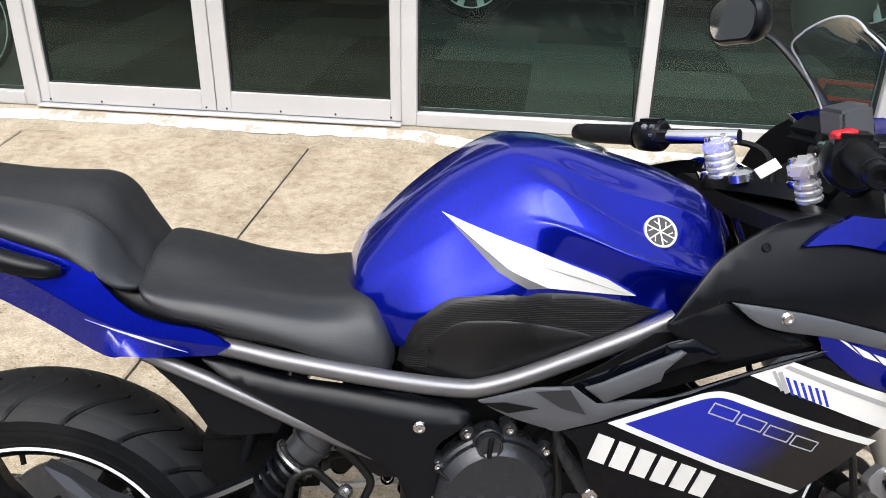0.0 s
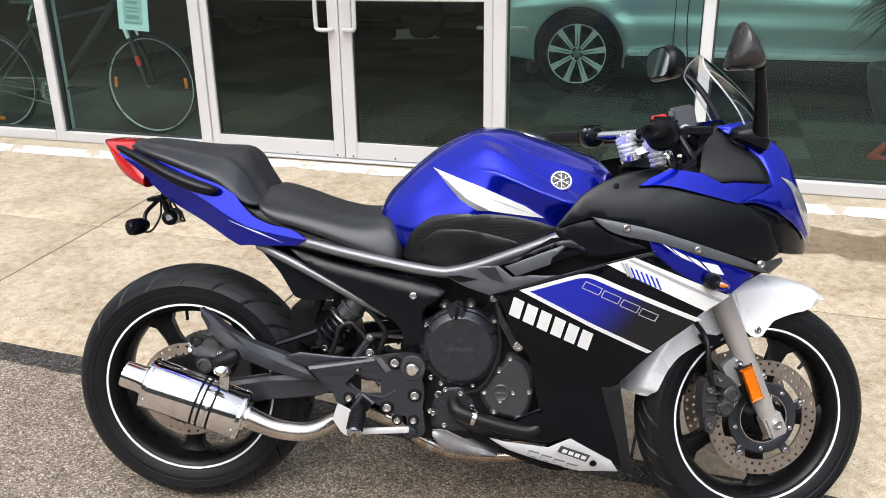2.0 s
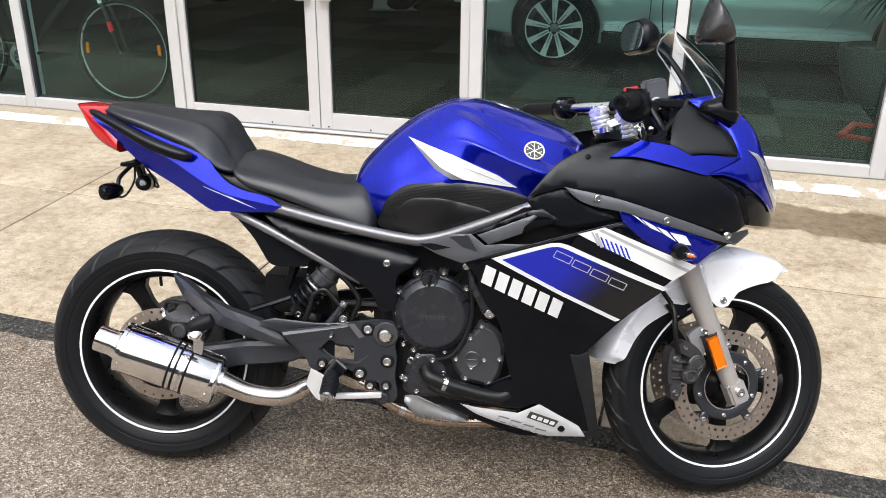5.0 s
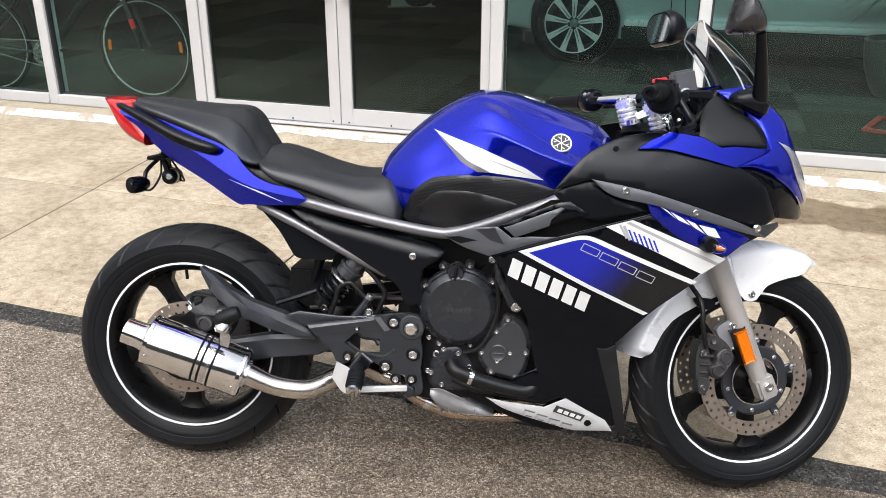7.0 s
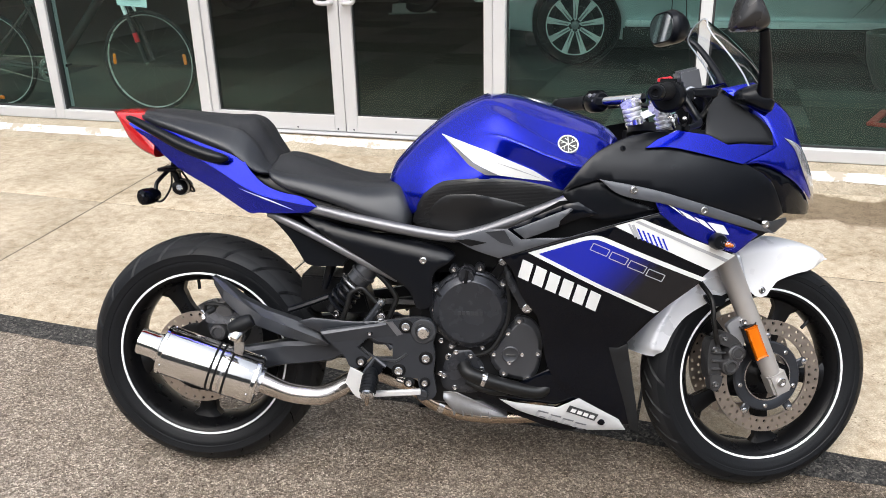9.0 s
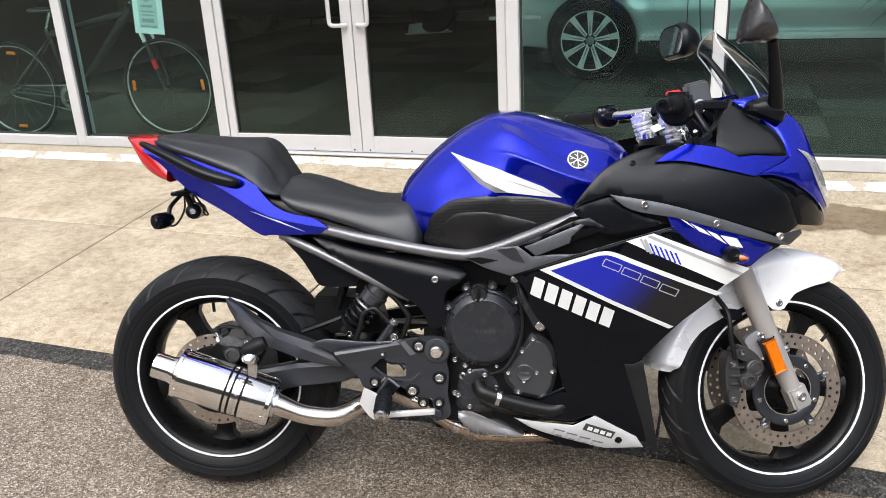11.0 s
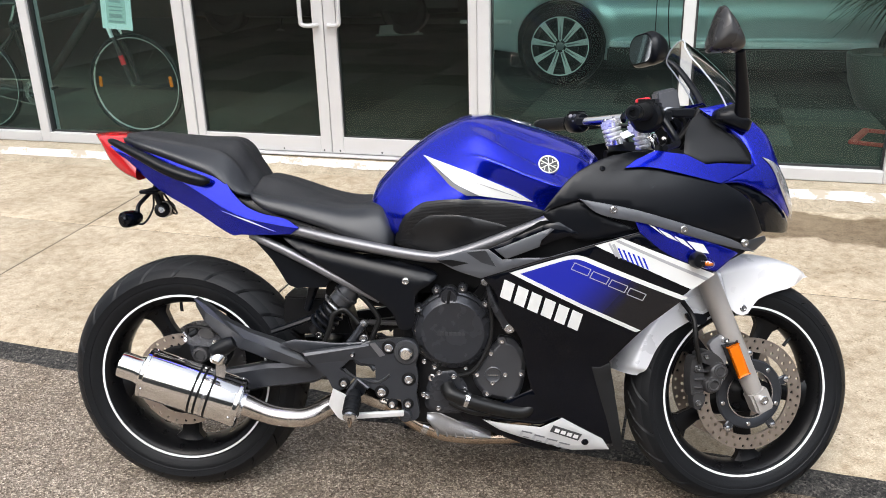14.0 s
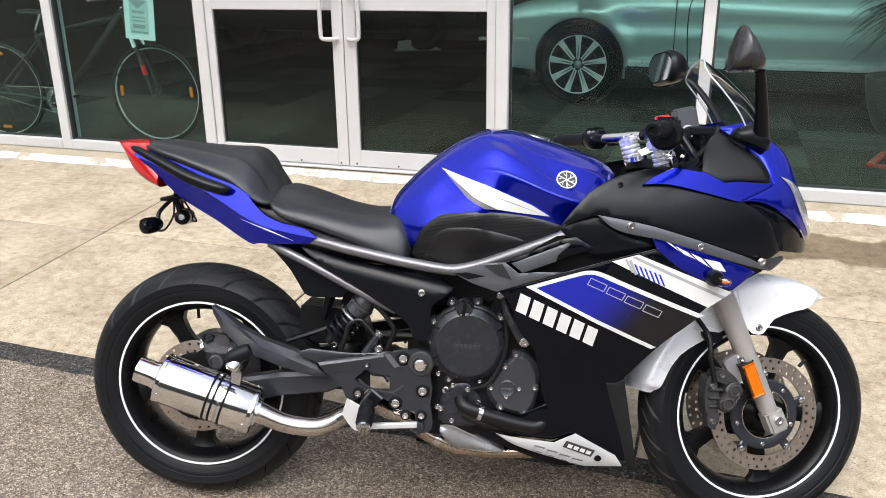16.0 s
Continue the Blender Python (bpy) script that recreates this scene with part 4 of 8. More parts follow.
def wheel(name, centre, r_out, half, rim_half, first, m, label):
    """Tyre, black five-spoke rim with a white tape line on each side, hub."""
    w = empty(name)
    w.parent = moto
    w["label"] = label
    at = lambda bm: shift(bm, m @ Matrix.Translation(centre))
    rubber = part("tyre", at(tyre(r_out, 0.2165, half, 40, 0.30)), M_RUBBER, w, "black road tyre with slanting tread grooves", angle=30)
    rubber.data.materials.append(M_TREAD)
    rubber.data.materials.append(M_DULL)
    rp = [(0.2275, rim_half), (0.2285, rim_half - 0.006), (0.221, rim_half - 0.010), (0.214, rim_half - 0.014), (0.206, rim_half * 0.55), (0.200, 0.0)]
    prof = [(0.222, rim_half + 0.001)] + rp + [(r, -y) for r, y in rp[::-1][1:]] + [(0.222, -rim_half - 0.001), (0.213, -rim_half + 0.004), (0.203, -rim_half + 0.012), (0.194, -rim_half * 0.45), (0.191, 0), (0.194, rim_half * 0.45), (0.203, rim_half - 0.012), (0.213, rim_half - 0.004)]
    part("rim", at(lathe(prof, (0, 0, 0), (0, 1, 0), 96, True)), M_RIM, w, "black cast alloy rim")
    for s in (-1, 1):
        y = s * (rim_half + 0.0018)
        part("rim_tape", at(lathe([(0.2175, y - s * 0.003), (0.2175, y), (0.2225, y), (0.2225, y - s * 0.003)], (0, 0, 0), (0, 1, 0), 120, True)), M_STRIPE, w, "white reflective rim tape")
    for k in range(5):
        part("spoke", at(spokes_bm(first + 72 * k, 0.045, 0.196, rim_half * 0.36, rim_half * 0.6)), M_RIM, w)
    part("hub", at(lathe([(0, 0.075), (0.018, 0.075), (0.022, 0.07), (0.03, 0.06), (0.052, 0.05), (0.058, 0.03), (0.058, -0.03), (0.052, -0.05), (0.03, -0.06), (0.022, -0.07), (0, -0.07)], (0, 0, 0), (0, 1, 0), 32)), M_RIM, w)
    a = radians(first - 23)
    part("valve", at(tube([(0.194 * math.cos(a), -0.012, 0.194 * math.sin(a)), (0.166 * math.cos(a), -0.016, 0.166 * math.sin(a))], 0.0045, 8)), M_RUBBER, w)
    return w, at


NO = Matrix()
rear, at_r = wheel("rear_wheel", (0, 0, 0.312), 0.312, 0.082, 0.070, 121, NO, "rear wheel with wide tyre and white rim tape")
part("brake_disc", at_r(disc_bm(0.082, 0.1225, -0.083, 0.005, 30, 0.0042)), M_DISC, rear, "drilled rear brake disc")
part("disc_carrier", at_r(lathe([(0.04, -0.079), (0.086, -0.081), (0.092, -0.086), (0.086, -0.088), (0.04, -0.084)], (0, 0, 0), (0, 1, 0), 40, True)), M_RIM, rear)
spr = lathe([(0.105, 0.085), (0.105, 0.092), (0.05, 0.094), (0.05, 0.083)], (0, 0, 0), (0, 1, 0), 60, True)
part("sprocket", at_r(spr), M_CAST, rear)
teeth = merge(*[shift(box(-0.006, 0.006, 0.085, 0.092, 0.103, 0.113), Matrix.Rotation(2 * math.pi * k / 46, 4, "Y")) for k in range(46)])
part("sprocket_teeth", at_r(teeth), M_CAST, rear)
front_w, at_f = wheel("front_wheel", (1.44, 0, 0.300), 0.300, 0.060, 0.050, 65, FRONT, "front wheel turned slightly with white rim tape")
for s, nm in ((-1, "near"), (1, "far")):
    part("brake_disc", at_f(disc_bm(0.107, 0.1435, s * 0.068, 0.005, 36, 0.0042)), M_DISC, front_w, "drilled front brake disc")
    ring = lathe([(0.064, s * 0.066), (0.086, s * 0.066), (0.090, s * 0.070), (0.086, s * 0.074), (0.068, s * 0.074), (0.061, s * 0.070)], (0, 0, 0), (0, 1, 0), 48, True)
    part("disc_carrier", at_f(ring), M_COVER, front_w, "dark disc carrier ring")
    part("hub_ring", at_f(lathe([(0.0595, s * 0.064), (0.0625, s * 0.064), (0.0625, s * 0.0755), (0.0595, s * 0.0755)], (0, 0, 0), (0, 1, 0), 48, True)), M_STEEL, front_w)
    for k in range(5):
        a = radians(20 + 72 * k)
        part("disc_button", at_f(lathe([(0, 0.004), (0.004, 0.004), (0.007, 0.003), (0.0085, 0), (0.0085, -0.006)], (0.104 * math.cos(a), s * 0.0735, 0.104 * math.sin(a)), (0, s, 0), 14)), M_STEEL, front_w)
        part("disc_arm", at_f(shift(box(0.082, 0.112, s * 0.070 - 0.003, s * 0.070 + 0.003, -0.011, 0.011, 0.004), Matrix.Rotation(-a, 4, "Y"))), M_COVER, front_w)
        b = radians(52 + 72 * k)
        part("carrier_bolt", at_f(lathe([(0, 0.005), (0.004, 0.005), (0.006, 0.003), (0.006, -0.003)], (0.076 * math.cos(b), s * 0.074, 0.076 * math.sin(b)), (0, s, 0), 10)), M_STEEL, front_w)

# fork, reflector, fender, caliper
for s in (-1, 1):
    fork = empty("fork_leg")
    fork.parent = moto
    q = s * 0.112
    axis = [(1.432, q, 0.292), (1.41, q, 0.35), (1.30, q, 0.592)]
    part("fork_slider", turned(tube([(1.449, q, 0.276), (1.436, q, 0.303), (1.405, q, 0.366), (1.300, q, 0.592), (1.292, q, 0.608)], [0.020, 0.021, 0.0235, 0.0275, 0.0285], 24, 3)), M_FORK, fork, "grey painted fork slider")
    part("fork_tube", turned(tube([(1.296, q, 0.60), (1.135, q, 0.945)], 0.0205, 20)), M_CHROME, fork)
    part("dust_seal", turned(tube([(1.292, q, 0.607), (1.285, q, 0.622)], 0.026, 20)), M_RUBBER, fork)
    part("axle_clamp", turned(shift(box(-0.024, 0.024, q - 0.023, q + 0.023, -0.030, 0.030, 0.006, 2), Matrix.Translation((1.441, 0, 0.297)) @ Matrix.Rotation(radians(-25), 4, "Y"))), M_FORK, fork)
    bolt(FRONT @ Vector((1.441, q + s * 0.022, 0.300)), FRONT.to_3x3() @ Vector((0, s, 0)), 0.0125, 0.009, fork, name="axle_bolt")
    refl = shift(box(-0.0135, 0.0135, q + s * 0.026, q + s * 0.036, -0.040, 0.040, 0.003), Matrix.Translation((1.367, 0, 0.402)) @ Matrix.Rotation(radians(-23), 4, "Y"))
    r_ob = part("reflector", turned(refl), M_AMBER, fork, "amber plastic reflector", smooth=False)
    back = shift(box(-0.0165, 0.0165, q + s * 0.010, q + s * 0.027, -0.044, 0.044, 0.003), Matrix.Translation((1.367, 0, 0.402)) @ Matrix.Rotation(radians(-23), 4, "Y"))
    part("reflector_back", turned(back), M_BLACK_SATIN, fork, smooth=False)
    cal = empty("brake_caliper")
    cal.parent = moto
    cal["label"] = "dark front brake caliper on the fork"
    body = merge(
        plate([(1.258, 0.386), (1.272, 0.396), (1.286, 0.372), (1.292, 0.330), (1.286, 0.296), (1.268, 0.290), (1.258, 0.305), (1.254, 0.345)], *sorted((q - s * 0.034, q + s * 0.004)), 0.004),
        plate([(1.272, 0.402), (1.296, 0.412), (1.322, 0.398), (1.338, 0.378), (1.326, 0.368), (1.300, 0.376), (1.282, 0.384)], *sorted((q - s * 0.028, q + s * 0.012)), 0.004),
        plate([(1.262, 0.306), (1.290, 0.302), (1.286, 0.276), (1.272, 0.266), (1.262, 0.276)], *sorted((q - s * 0.020, q + s * 0.010)), 0.003),
        dome([(1.298, 0.368), (1.318, 0.384), (1.340, 0.376), (1.346, 0.356), (1.330, 0.340), (1.326, 0.322), (1.308, 0.306), (1.288, 0.314), (1.284, 0.334), (1.298, 0.350)], [(1.0, q - s * 0.020), (1.0, q + s * 0.012), (0.93, q + s * 0.020), (0.78, q + s * 0.0225), (0.3, q + s * 0.023)]),
        *[box(1.262, 1.300, *sorted((q - s * 0.006, q + s * 0.012)), z, z + 0.006, 0.002) for z in (0.318, 0.338, 0.358)])
    part("caliper_body", turned(body), M_CALIPER, cal)
    for cx, cz in ((1.322, 0.361), (1.306, 0.329)):
        part("piston_cap", turned(lathe([(0, 0.006), (0.010, 0.006), (0.0125, 0.009), (0.0165, 0.008), (0.019, 0)], (cx, q + s * 0.017, cz), (0, s, 0), 24)), M_CALIPER, cal)
    for cx, cz in ((1.268, 0.370), (1.272, 0.284), (1.290, 0.398)):
        bolt(FRONT @ Vector((cx, q + s * 0.012, cz)), FRONT.to_3x3() @ Vector((0, s, 0)), 0.0065, 0.008, cal, M_STEEL_DARK)
    part("caliper_bracket", turned(plate([(1.30, 0.43), (1.345, 0.455), (1.36, 0.43), (1.345, 0.39), (1.335, 0.33), (1.315, 0.33), (1.31, 0.40)], q - 0.010, q + 0.006, 0.003)), M_CAST, cal)
    for cx, cz in ((1.338, 0.438), (1.33, 0.345)):
        bolt(FRONT @ Vector((cx, q + s * 0.012, cz)), FRONT.to_3x3() @ Vector((0, s, 0)), 0.008, 0.008, cal)
    for piece in cal.children:
        piece.data.transform(FRONT @ Matrix.Translation((0.004, 0, 0.012)) @ FRONT.inverted())
    part("brake_hose", turned(tube([(1.279, q + s * 0.010, 0.395), (1.262, q + s * 0.02, 0.45), (1.258, q + s * 0.012, 0.505), (1.238, q - s * 0.02, 0.55), (1.20, q - s * 0.04, 0.62)], 0.0062, 8)), M_HOSE, cal)

fender = empty("front_fender")
fender.parent = moto
fender["label"] = "silver and white front fender"


def fender_low(a):
    """Radius of the fender's lower edge at an angle about the hub."""
    return float(np.interp(a, [61, 63, 66, 72, 80, 88, 92, 95, 99, 103, 107, 115, 124, 130, 137, 147, 155, 161, 164, 167, 169.5], [0.335, 0.325, 0.310, 0.282, 0.262, 0.243, 0.222, 0.208, 0.206, 0.212, 0.234, 0.245, 0.250, 0.2547, 0.264, 0.280, 0.286, 0.288, 0.290, 0.295, 0.305]))


def fender_bm(a0, a1, seg):
    """A mudguard over the front wheel: rounded crown and side walls down to a shaped lower edge."""
    bm, g = bmesh.new(), []
    for k in range(seg + 1):
        deg = a0 + (a1 - a0) * k / seg
        a = radians(deg)
        low = fender_low(deg)
        w = 0.088 * min(1.0, max(0.6, (172 - deg) / 6) ** 0.5) * min(1.0, max(0.3, (deg - 59) / 10) ** 0.5)
        half = []
        for i in range(8):
            s = i / 7 * math.pi / 2
            half.append((w * math.sin(s), max(low + 0.004, 0.352 - 0.034 * (1 - math.cos(s)))))
        for f in (0.33, 0.66, 1.0):
            top = half[7][1]
            half.append((w * (1 - 0.04 * f), top + (low - top) * f))
        row = [(-y, q) for y, q in half[::-1]] + half[1:]
        g.append([bm.verts.new((1.44 + q * math.cos(a), y, 0.30 + q * math.sin(a))) for y, q in row])
    for p, q in zip(g, g[1:]):
        for j in range(len(p) - 1):
            bm.faces.new((p[j], p[j + 1], q[j + 1], q[j]))
    bmesh.ops.recalc_face_normals(bm, faces=bm.faces)
    bmesh.ops.solidify(bm, geom=bm.faces[:], thickness=0.003)
    return bm


part("fender_rear", turned(fender_bm(169.5, 107, 46)), M_SILVER, fender, "silver rear half of the fender", angle=55)
part("fender_front", turned(fender_bm(106.8, 61, 46)), M_WHITE, fender, "white front half of the fender", angle=55)
for s in (-1, 1):
    bolt(FRONT @ Vector((1.408, s * 0.087, 0.522)), FRONT.to_3x3() @ Vector((0, s, 0)), 0.008, 0.005, fender)
    part("hose_clip", turned(plate([(1.252, 0.512), (1.268, 0.488), (1.300, 0.486), (1.306, 0.505), (1.285, 0.512)], s * 0.095 - 0.004, s * 0.095 + 0.004, 0.001)), M_BLACK_SATIN, fender)

# frame rails
for s in (-1, 1):
    part("frame_rail", tube([(0.22, s * 0.125, 0.735), (0.337, s * 0.15, 0.716), (0.411, s * 0.165, 0.702), (0.546, s * 0.183, 0.680), (0.640, s * 0.19, 0.668), (0.680, s * 0.192, 0.670), (0.745, s * 0.195, 0.689), (0.873, s * 0.205, 0.742), (0.94, s * 0.208, 0.772)], 0.0135, 16, 8), M_FRAME, moto, "silver painted tubular frame rail")
    part("subframe_rail", tube([(0.20, s * 0.12, 0.703), (0.322, s * 0.14, 0.651), (0.461, s * 0.155, 0.584), (0.525, s * 0.16, 0.556)], 0.0115, 14, 4), M_FRAME, moto, "silver painted subframe tube")
    part("side_cover", skin([(0.285, 0.703), (0.40, 0.676), (0.54, 0.655), (0.63, 0.640, 1), (0.664, 0.622), (0.645, 0.600), (0.612, 0.57), (0.610, 0.50), (0.575, 0.488), (0.55, 0.535), (0.47, 0.585), (0.35, 0.655)], lambda x, z: 0.158 + 0.03 * min(1, max(0, (x - 0.3) / 0.3)) - 0.7 * max(0.0, z - (0.681 - 0.205 * (x - 0.285))), 0.006, 0.0, 0.014, 0.004, s), M_BLACK_SATIN, moto, "satin black side cover")
    bolt(Vector((0.589, s * 0.187, 0.607)), (0, s, 0), 0.0085, 0.004, moto, name="cover_bolt")
part("frame_core", box(0.55, 0.92, -0.12, 0.12, 0.56, 0.72, 0.02, 2), M_ENGINE_DARK, moto)
part("seat_base", hull([(-0.10, [(0, 0.90), (0.08, 0.90), (0.09, 0.87), (0, 0.86)]), (0.15, [(0, 0.82), (0.10, 0.82), (0.11, 0.74), (0, 0.71)]), (0.35, [(0, 0.75), (0.12, 0.75), (0.125, 0.68), (0, 0.66)]), (0.55, [(0, 0.72), (0.13, 0.72), (0.135, 0.66), (0, 0.64)])]), M_BLACK_SATIN, moto)
part("inner_fender", merge(plate([(0.19, 0.705), (0.205, 0.692), (0.248, 0.645), (0.272, 0.608), (0.290, 0.580), (0.312, 0.571, 1), (0.384, 0.574, 1), (0.388, 0.605), (0.30, 0.668), (0.24, 0.695)], -0.125, 0.125, 0.006), tube([(0.344, -0.08, 0.575), (0.344, -0.08, 0.564), (0.327, -0.08, 0.505)], [0.016, 0.014, 0.008], 10, 3)), M_BLACK_SATIN, moto, "black plastic inner fender")

# seats
def seat_sections(rows, crease=1.0):
    """Rows of x, crown height, ridge (y, z), side (y, z), foot (y, z)."""
    return [(x, [(0, c), (ry * 0.55, c - 0.001), (ry - 0.006 * crease - 0.010 * (1 - crease), rz + 0.003), (ry + 0.004 + 0.010 * (1 - crease), rz - 0.007), (sy, sz), (fy, fz), (fy * 0.6, fz - 0.004), (0, fz - 0.004)]) for x, c, ry, rz, sy, sz, fy, fz in rows]


pillion = empty("passenger_seat")
pillion.parent = moto
pillion["label"] = "black vinyl passenger seat"
top, side = hull_in_two(seat_sections([(-0.125, 0.938, 0.060, 0.936, 0.075, 0.930, 0.07, 0.920), (-0.114, 0.9475, 0.085, 0.943, 0.108, 0.934, 0.100, 0.922), (-0.07, 0.947, 0.098, 0.938, 0.130, 0.925, 0.124, 0.908), (-0.017, 0.942, 0.102, 0.931, 0.136, 0.910, 0.130, 0.892), (0.055, 0.937, 0.102, 0.9195, 0.140, 0.885, 0.133, 0.866), (0.105, 0.936, 0.102, 0.911, 0.142, 0.866, 0.135, 0.848), (0.127, 0.935, 0.101, 0.905, 0.142, 0.852, 0.136, 0.838), (0.150, 0.928, 0.100, 0.890, 0.142, 0.835, 0.136, 0.820), (0.170, 0.910, 0.098, 0.868, 0.140, 0.818, 0.134, 0.804), (0.188, 0.880, 0.096, 0.840, 0.136, 0.810, 0.130, 0.798), (0.205, 0.855, 0.092, 0.822, 0.128, 0.806, 0.122, 0.798), (0.216, 0.838, 0.085, 0.815, 0.112, 0.806, 0.105, 0.798)], 0.8), 3)
part("seat_top", top, M_SEAT_TOP, pillion, "grained dark seat top")
part("seat_side", side, M_SEAT_SIDE, pillion, "smoother grey-black seat side")
rider = empty("rider_seat")
rider.parent = moto
rider["label"] = "black vinyl rider seat"
top, side = hull_in_two(seat_sections([(0.205, 0.826, 0.10, 0.818, 0.135, 0.808, 0.13, 0.797), (0.217, 0.841, 0.112, 0.815, 0.150, 0.802, 0.148, 0.786), (0.25, 0.838, 0.113, 0.808, 0.152, 0.792, 0.155, 0.767), (0.30, 0.825, 0.114, 0.803, 0.153, 0.784, 0.159, 0.755), (0.37, 0.802, 0.114, 0.790, 0.155, 0.770, 0.164, 0.735), (0.435, 0.787, 0.116, 0.780, 0.157, 0.755, 0.168, 0.713), (0.48, 0.786, 0.118, 0.781, 0.158, 0.748, 0.170, 0.697), (0.51, 0.789, 0.122, 0.781, 0.158, 0.742, 0.170, 0.684), (0.53, 0.783, 0.122, 0.774, 0.158, 0.735, 0.168, 0.672), (0.545, 0.768, 0.118, 0.758, 0.154, 0.726, 0.160, 0.676), (0.556, 0.745, 0.105, 0.738, 0.138, 0.720, 0.135, 0.690)], 0.3), 3)
part("seat_top", top, M_SEAT_TOP, rider, "grained dark seat top")
part("seat_side", side, M_SEAT_SIDE, rider, "smoother grey-black seat side")

# tank
tank = empty("fuel_tank")
tank.parent = moto
tank["label"] = "metallic blue fuel tank with white flash"
TANK = [
    (0.488, 0.785, 0.055, 0.781, 0.075, 0.773, 0.086, 0.764, 0.090, 0.757, 0.08, 0.745),
    (0.503, 0.826, 0.068, 0.818, 0.096, 0.800, 0.108, 0.782, 0.110, 0.765, 0.10, 0.745),
    (0.535, 0.866, 0.078, 0.854, 0.108, 0.830, 0.127, 0.800, 0.136, 0.748, 0.12, 0.72),
    (0.585, 0.915, 0.084, 0.900, 0.115, 0.868, 0.142, 0.835, 0.172, 0.758, 0.145, 0.70),
    (0.650, 0.964, 0.092, 0.948, 0.124, 0.914, 0.153, 0.870, 0.188, 0.780, 0.155, 0.70),
    (0.715, 0.996, 0.104, 0.980, 0.140, 0.946, 0.174, 0.904, 0.202, 0.792, 0.165, 0.70),
    (0.760, 1.001, 0.116, 0.976, 0.150, 0.950, 0.192, 0.905, 0.194, 0.812, 0.172, 0.70),
    (0.810, 0.996, 0.132, 0.958, 0.164, 0.927, 0.206, 0.889, 0.194, 0.812, 0.172, 0.70),
    (0.870, 0.980, 0.142, 0.937, 0.176, 0.896, 0.217, 0.866, 0.198, 0.802, 0.175, 0.70),
    (0.950, 0.956, 0.140, 0.916, 0.178, 0.862, 0.214, 0.840, 0.192, 0.787, 0.175, 0.70),
    (1.010, 0.933, 0.126, 0.894, 0.158, 0.843, 0.194, 0.824, 0.174, 0.777, 0.17, 0.70),
    (1.045, 0.905, 0.100, 0.872, 0.126, 0.830, 0.165, 0.808, 0.158, 0.767, 0.15, 0.70),
    (1.060, 0.875, 0.078, 0.848, 0.098, 0.815, 0.128, 0.796, 0.125, 0.760, 0.12, 0.70),
]


def tank_half(r, x):
    """Half a section of the tank; its corners are soft at the rear and crisp further ahead."""
    c, dy, dz, sy, sz, ry, rz, wy, wz, fy, fz = r
    k = min(1.0, max(0.0, (x - 0.68) / 0.09))
    p = [np.array(q) for q in ((dy * 0.55, c * 0.82 + dz * 0.18), (dy, dz), (sy, sz), (ry, rz), (wy, wz))]
    half = [(0, c), tuple(p[0])]
    for i, (o1, o2) in enumerate((((-0.011, 0.005), (0.003, -0.006)), ((-0.003, 0.006), (0.008, -0.003)), ((-0.008, 0.004), (0.0, -0.007))), 1):
        half.append(tuple(k * (p[i] + np.array(o1)) + (1 - k) * (p[i] + (p[i - 1] - p[i]) * 0.3)))
        half.append(tuple(k * (p[i] + np.array(o2)) + (1 - k) * (p[i] + (p[i + 1] - p[i]) * 0.3)))
    return half + [(wy, wz), (fy, fz), (0, fz)]


part("tank_shell", hull([(r[0], tank_half(r[1:], r[0])) for r in TANK], 6, 6), M_BLUE, tank, angle=70)


def tank_side(x, z):
    """Half width of the tank's flank."""
    xs = [r[0] for r in TANK]
    row = [float(np.interp(x, xs, [r[k] for r in TANK])) for k in range(1, 12)]
    line = np.array(curve(tank_half(row, x), 6))[10:54]
    o = np.argsort(line[:, 1])
    return float(np.interp(z, line[o, 1], line[o, 0]))


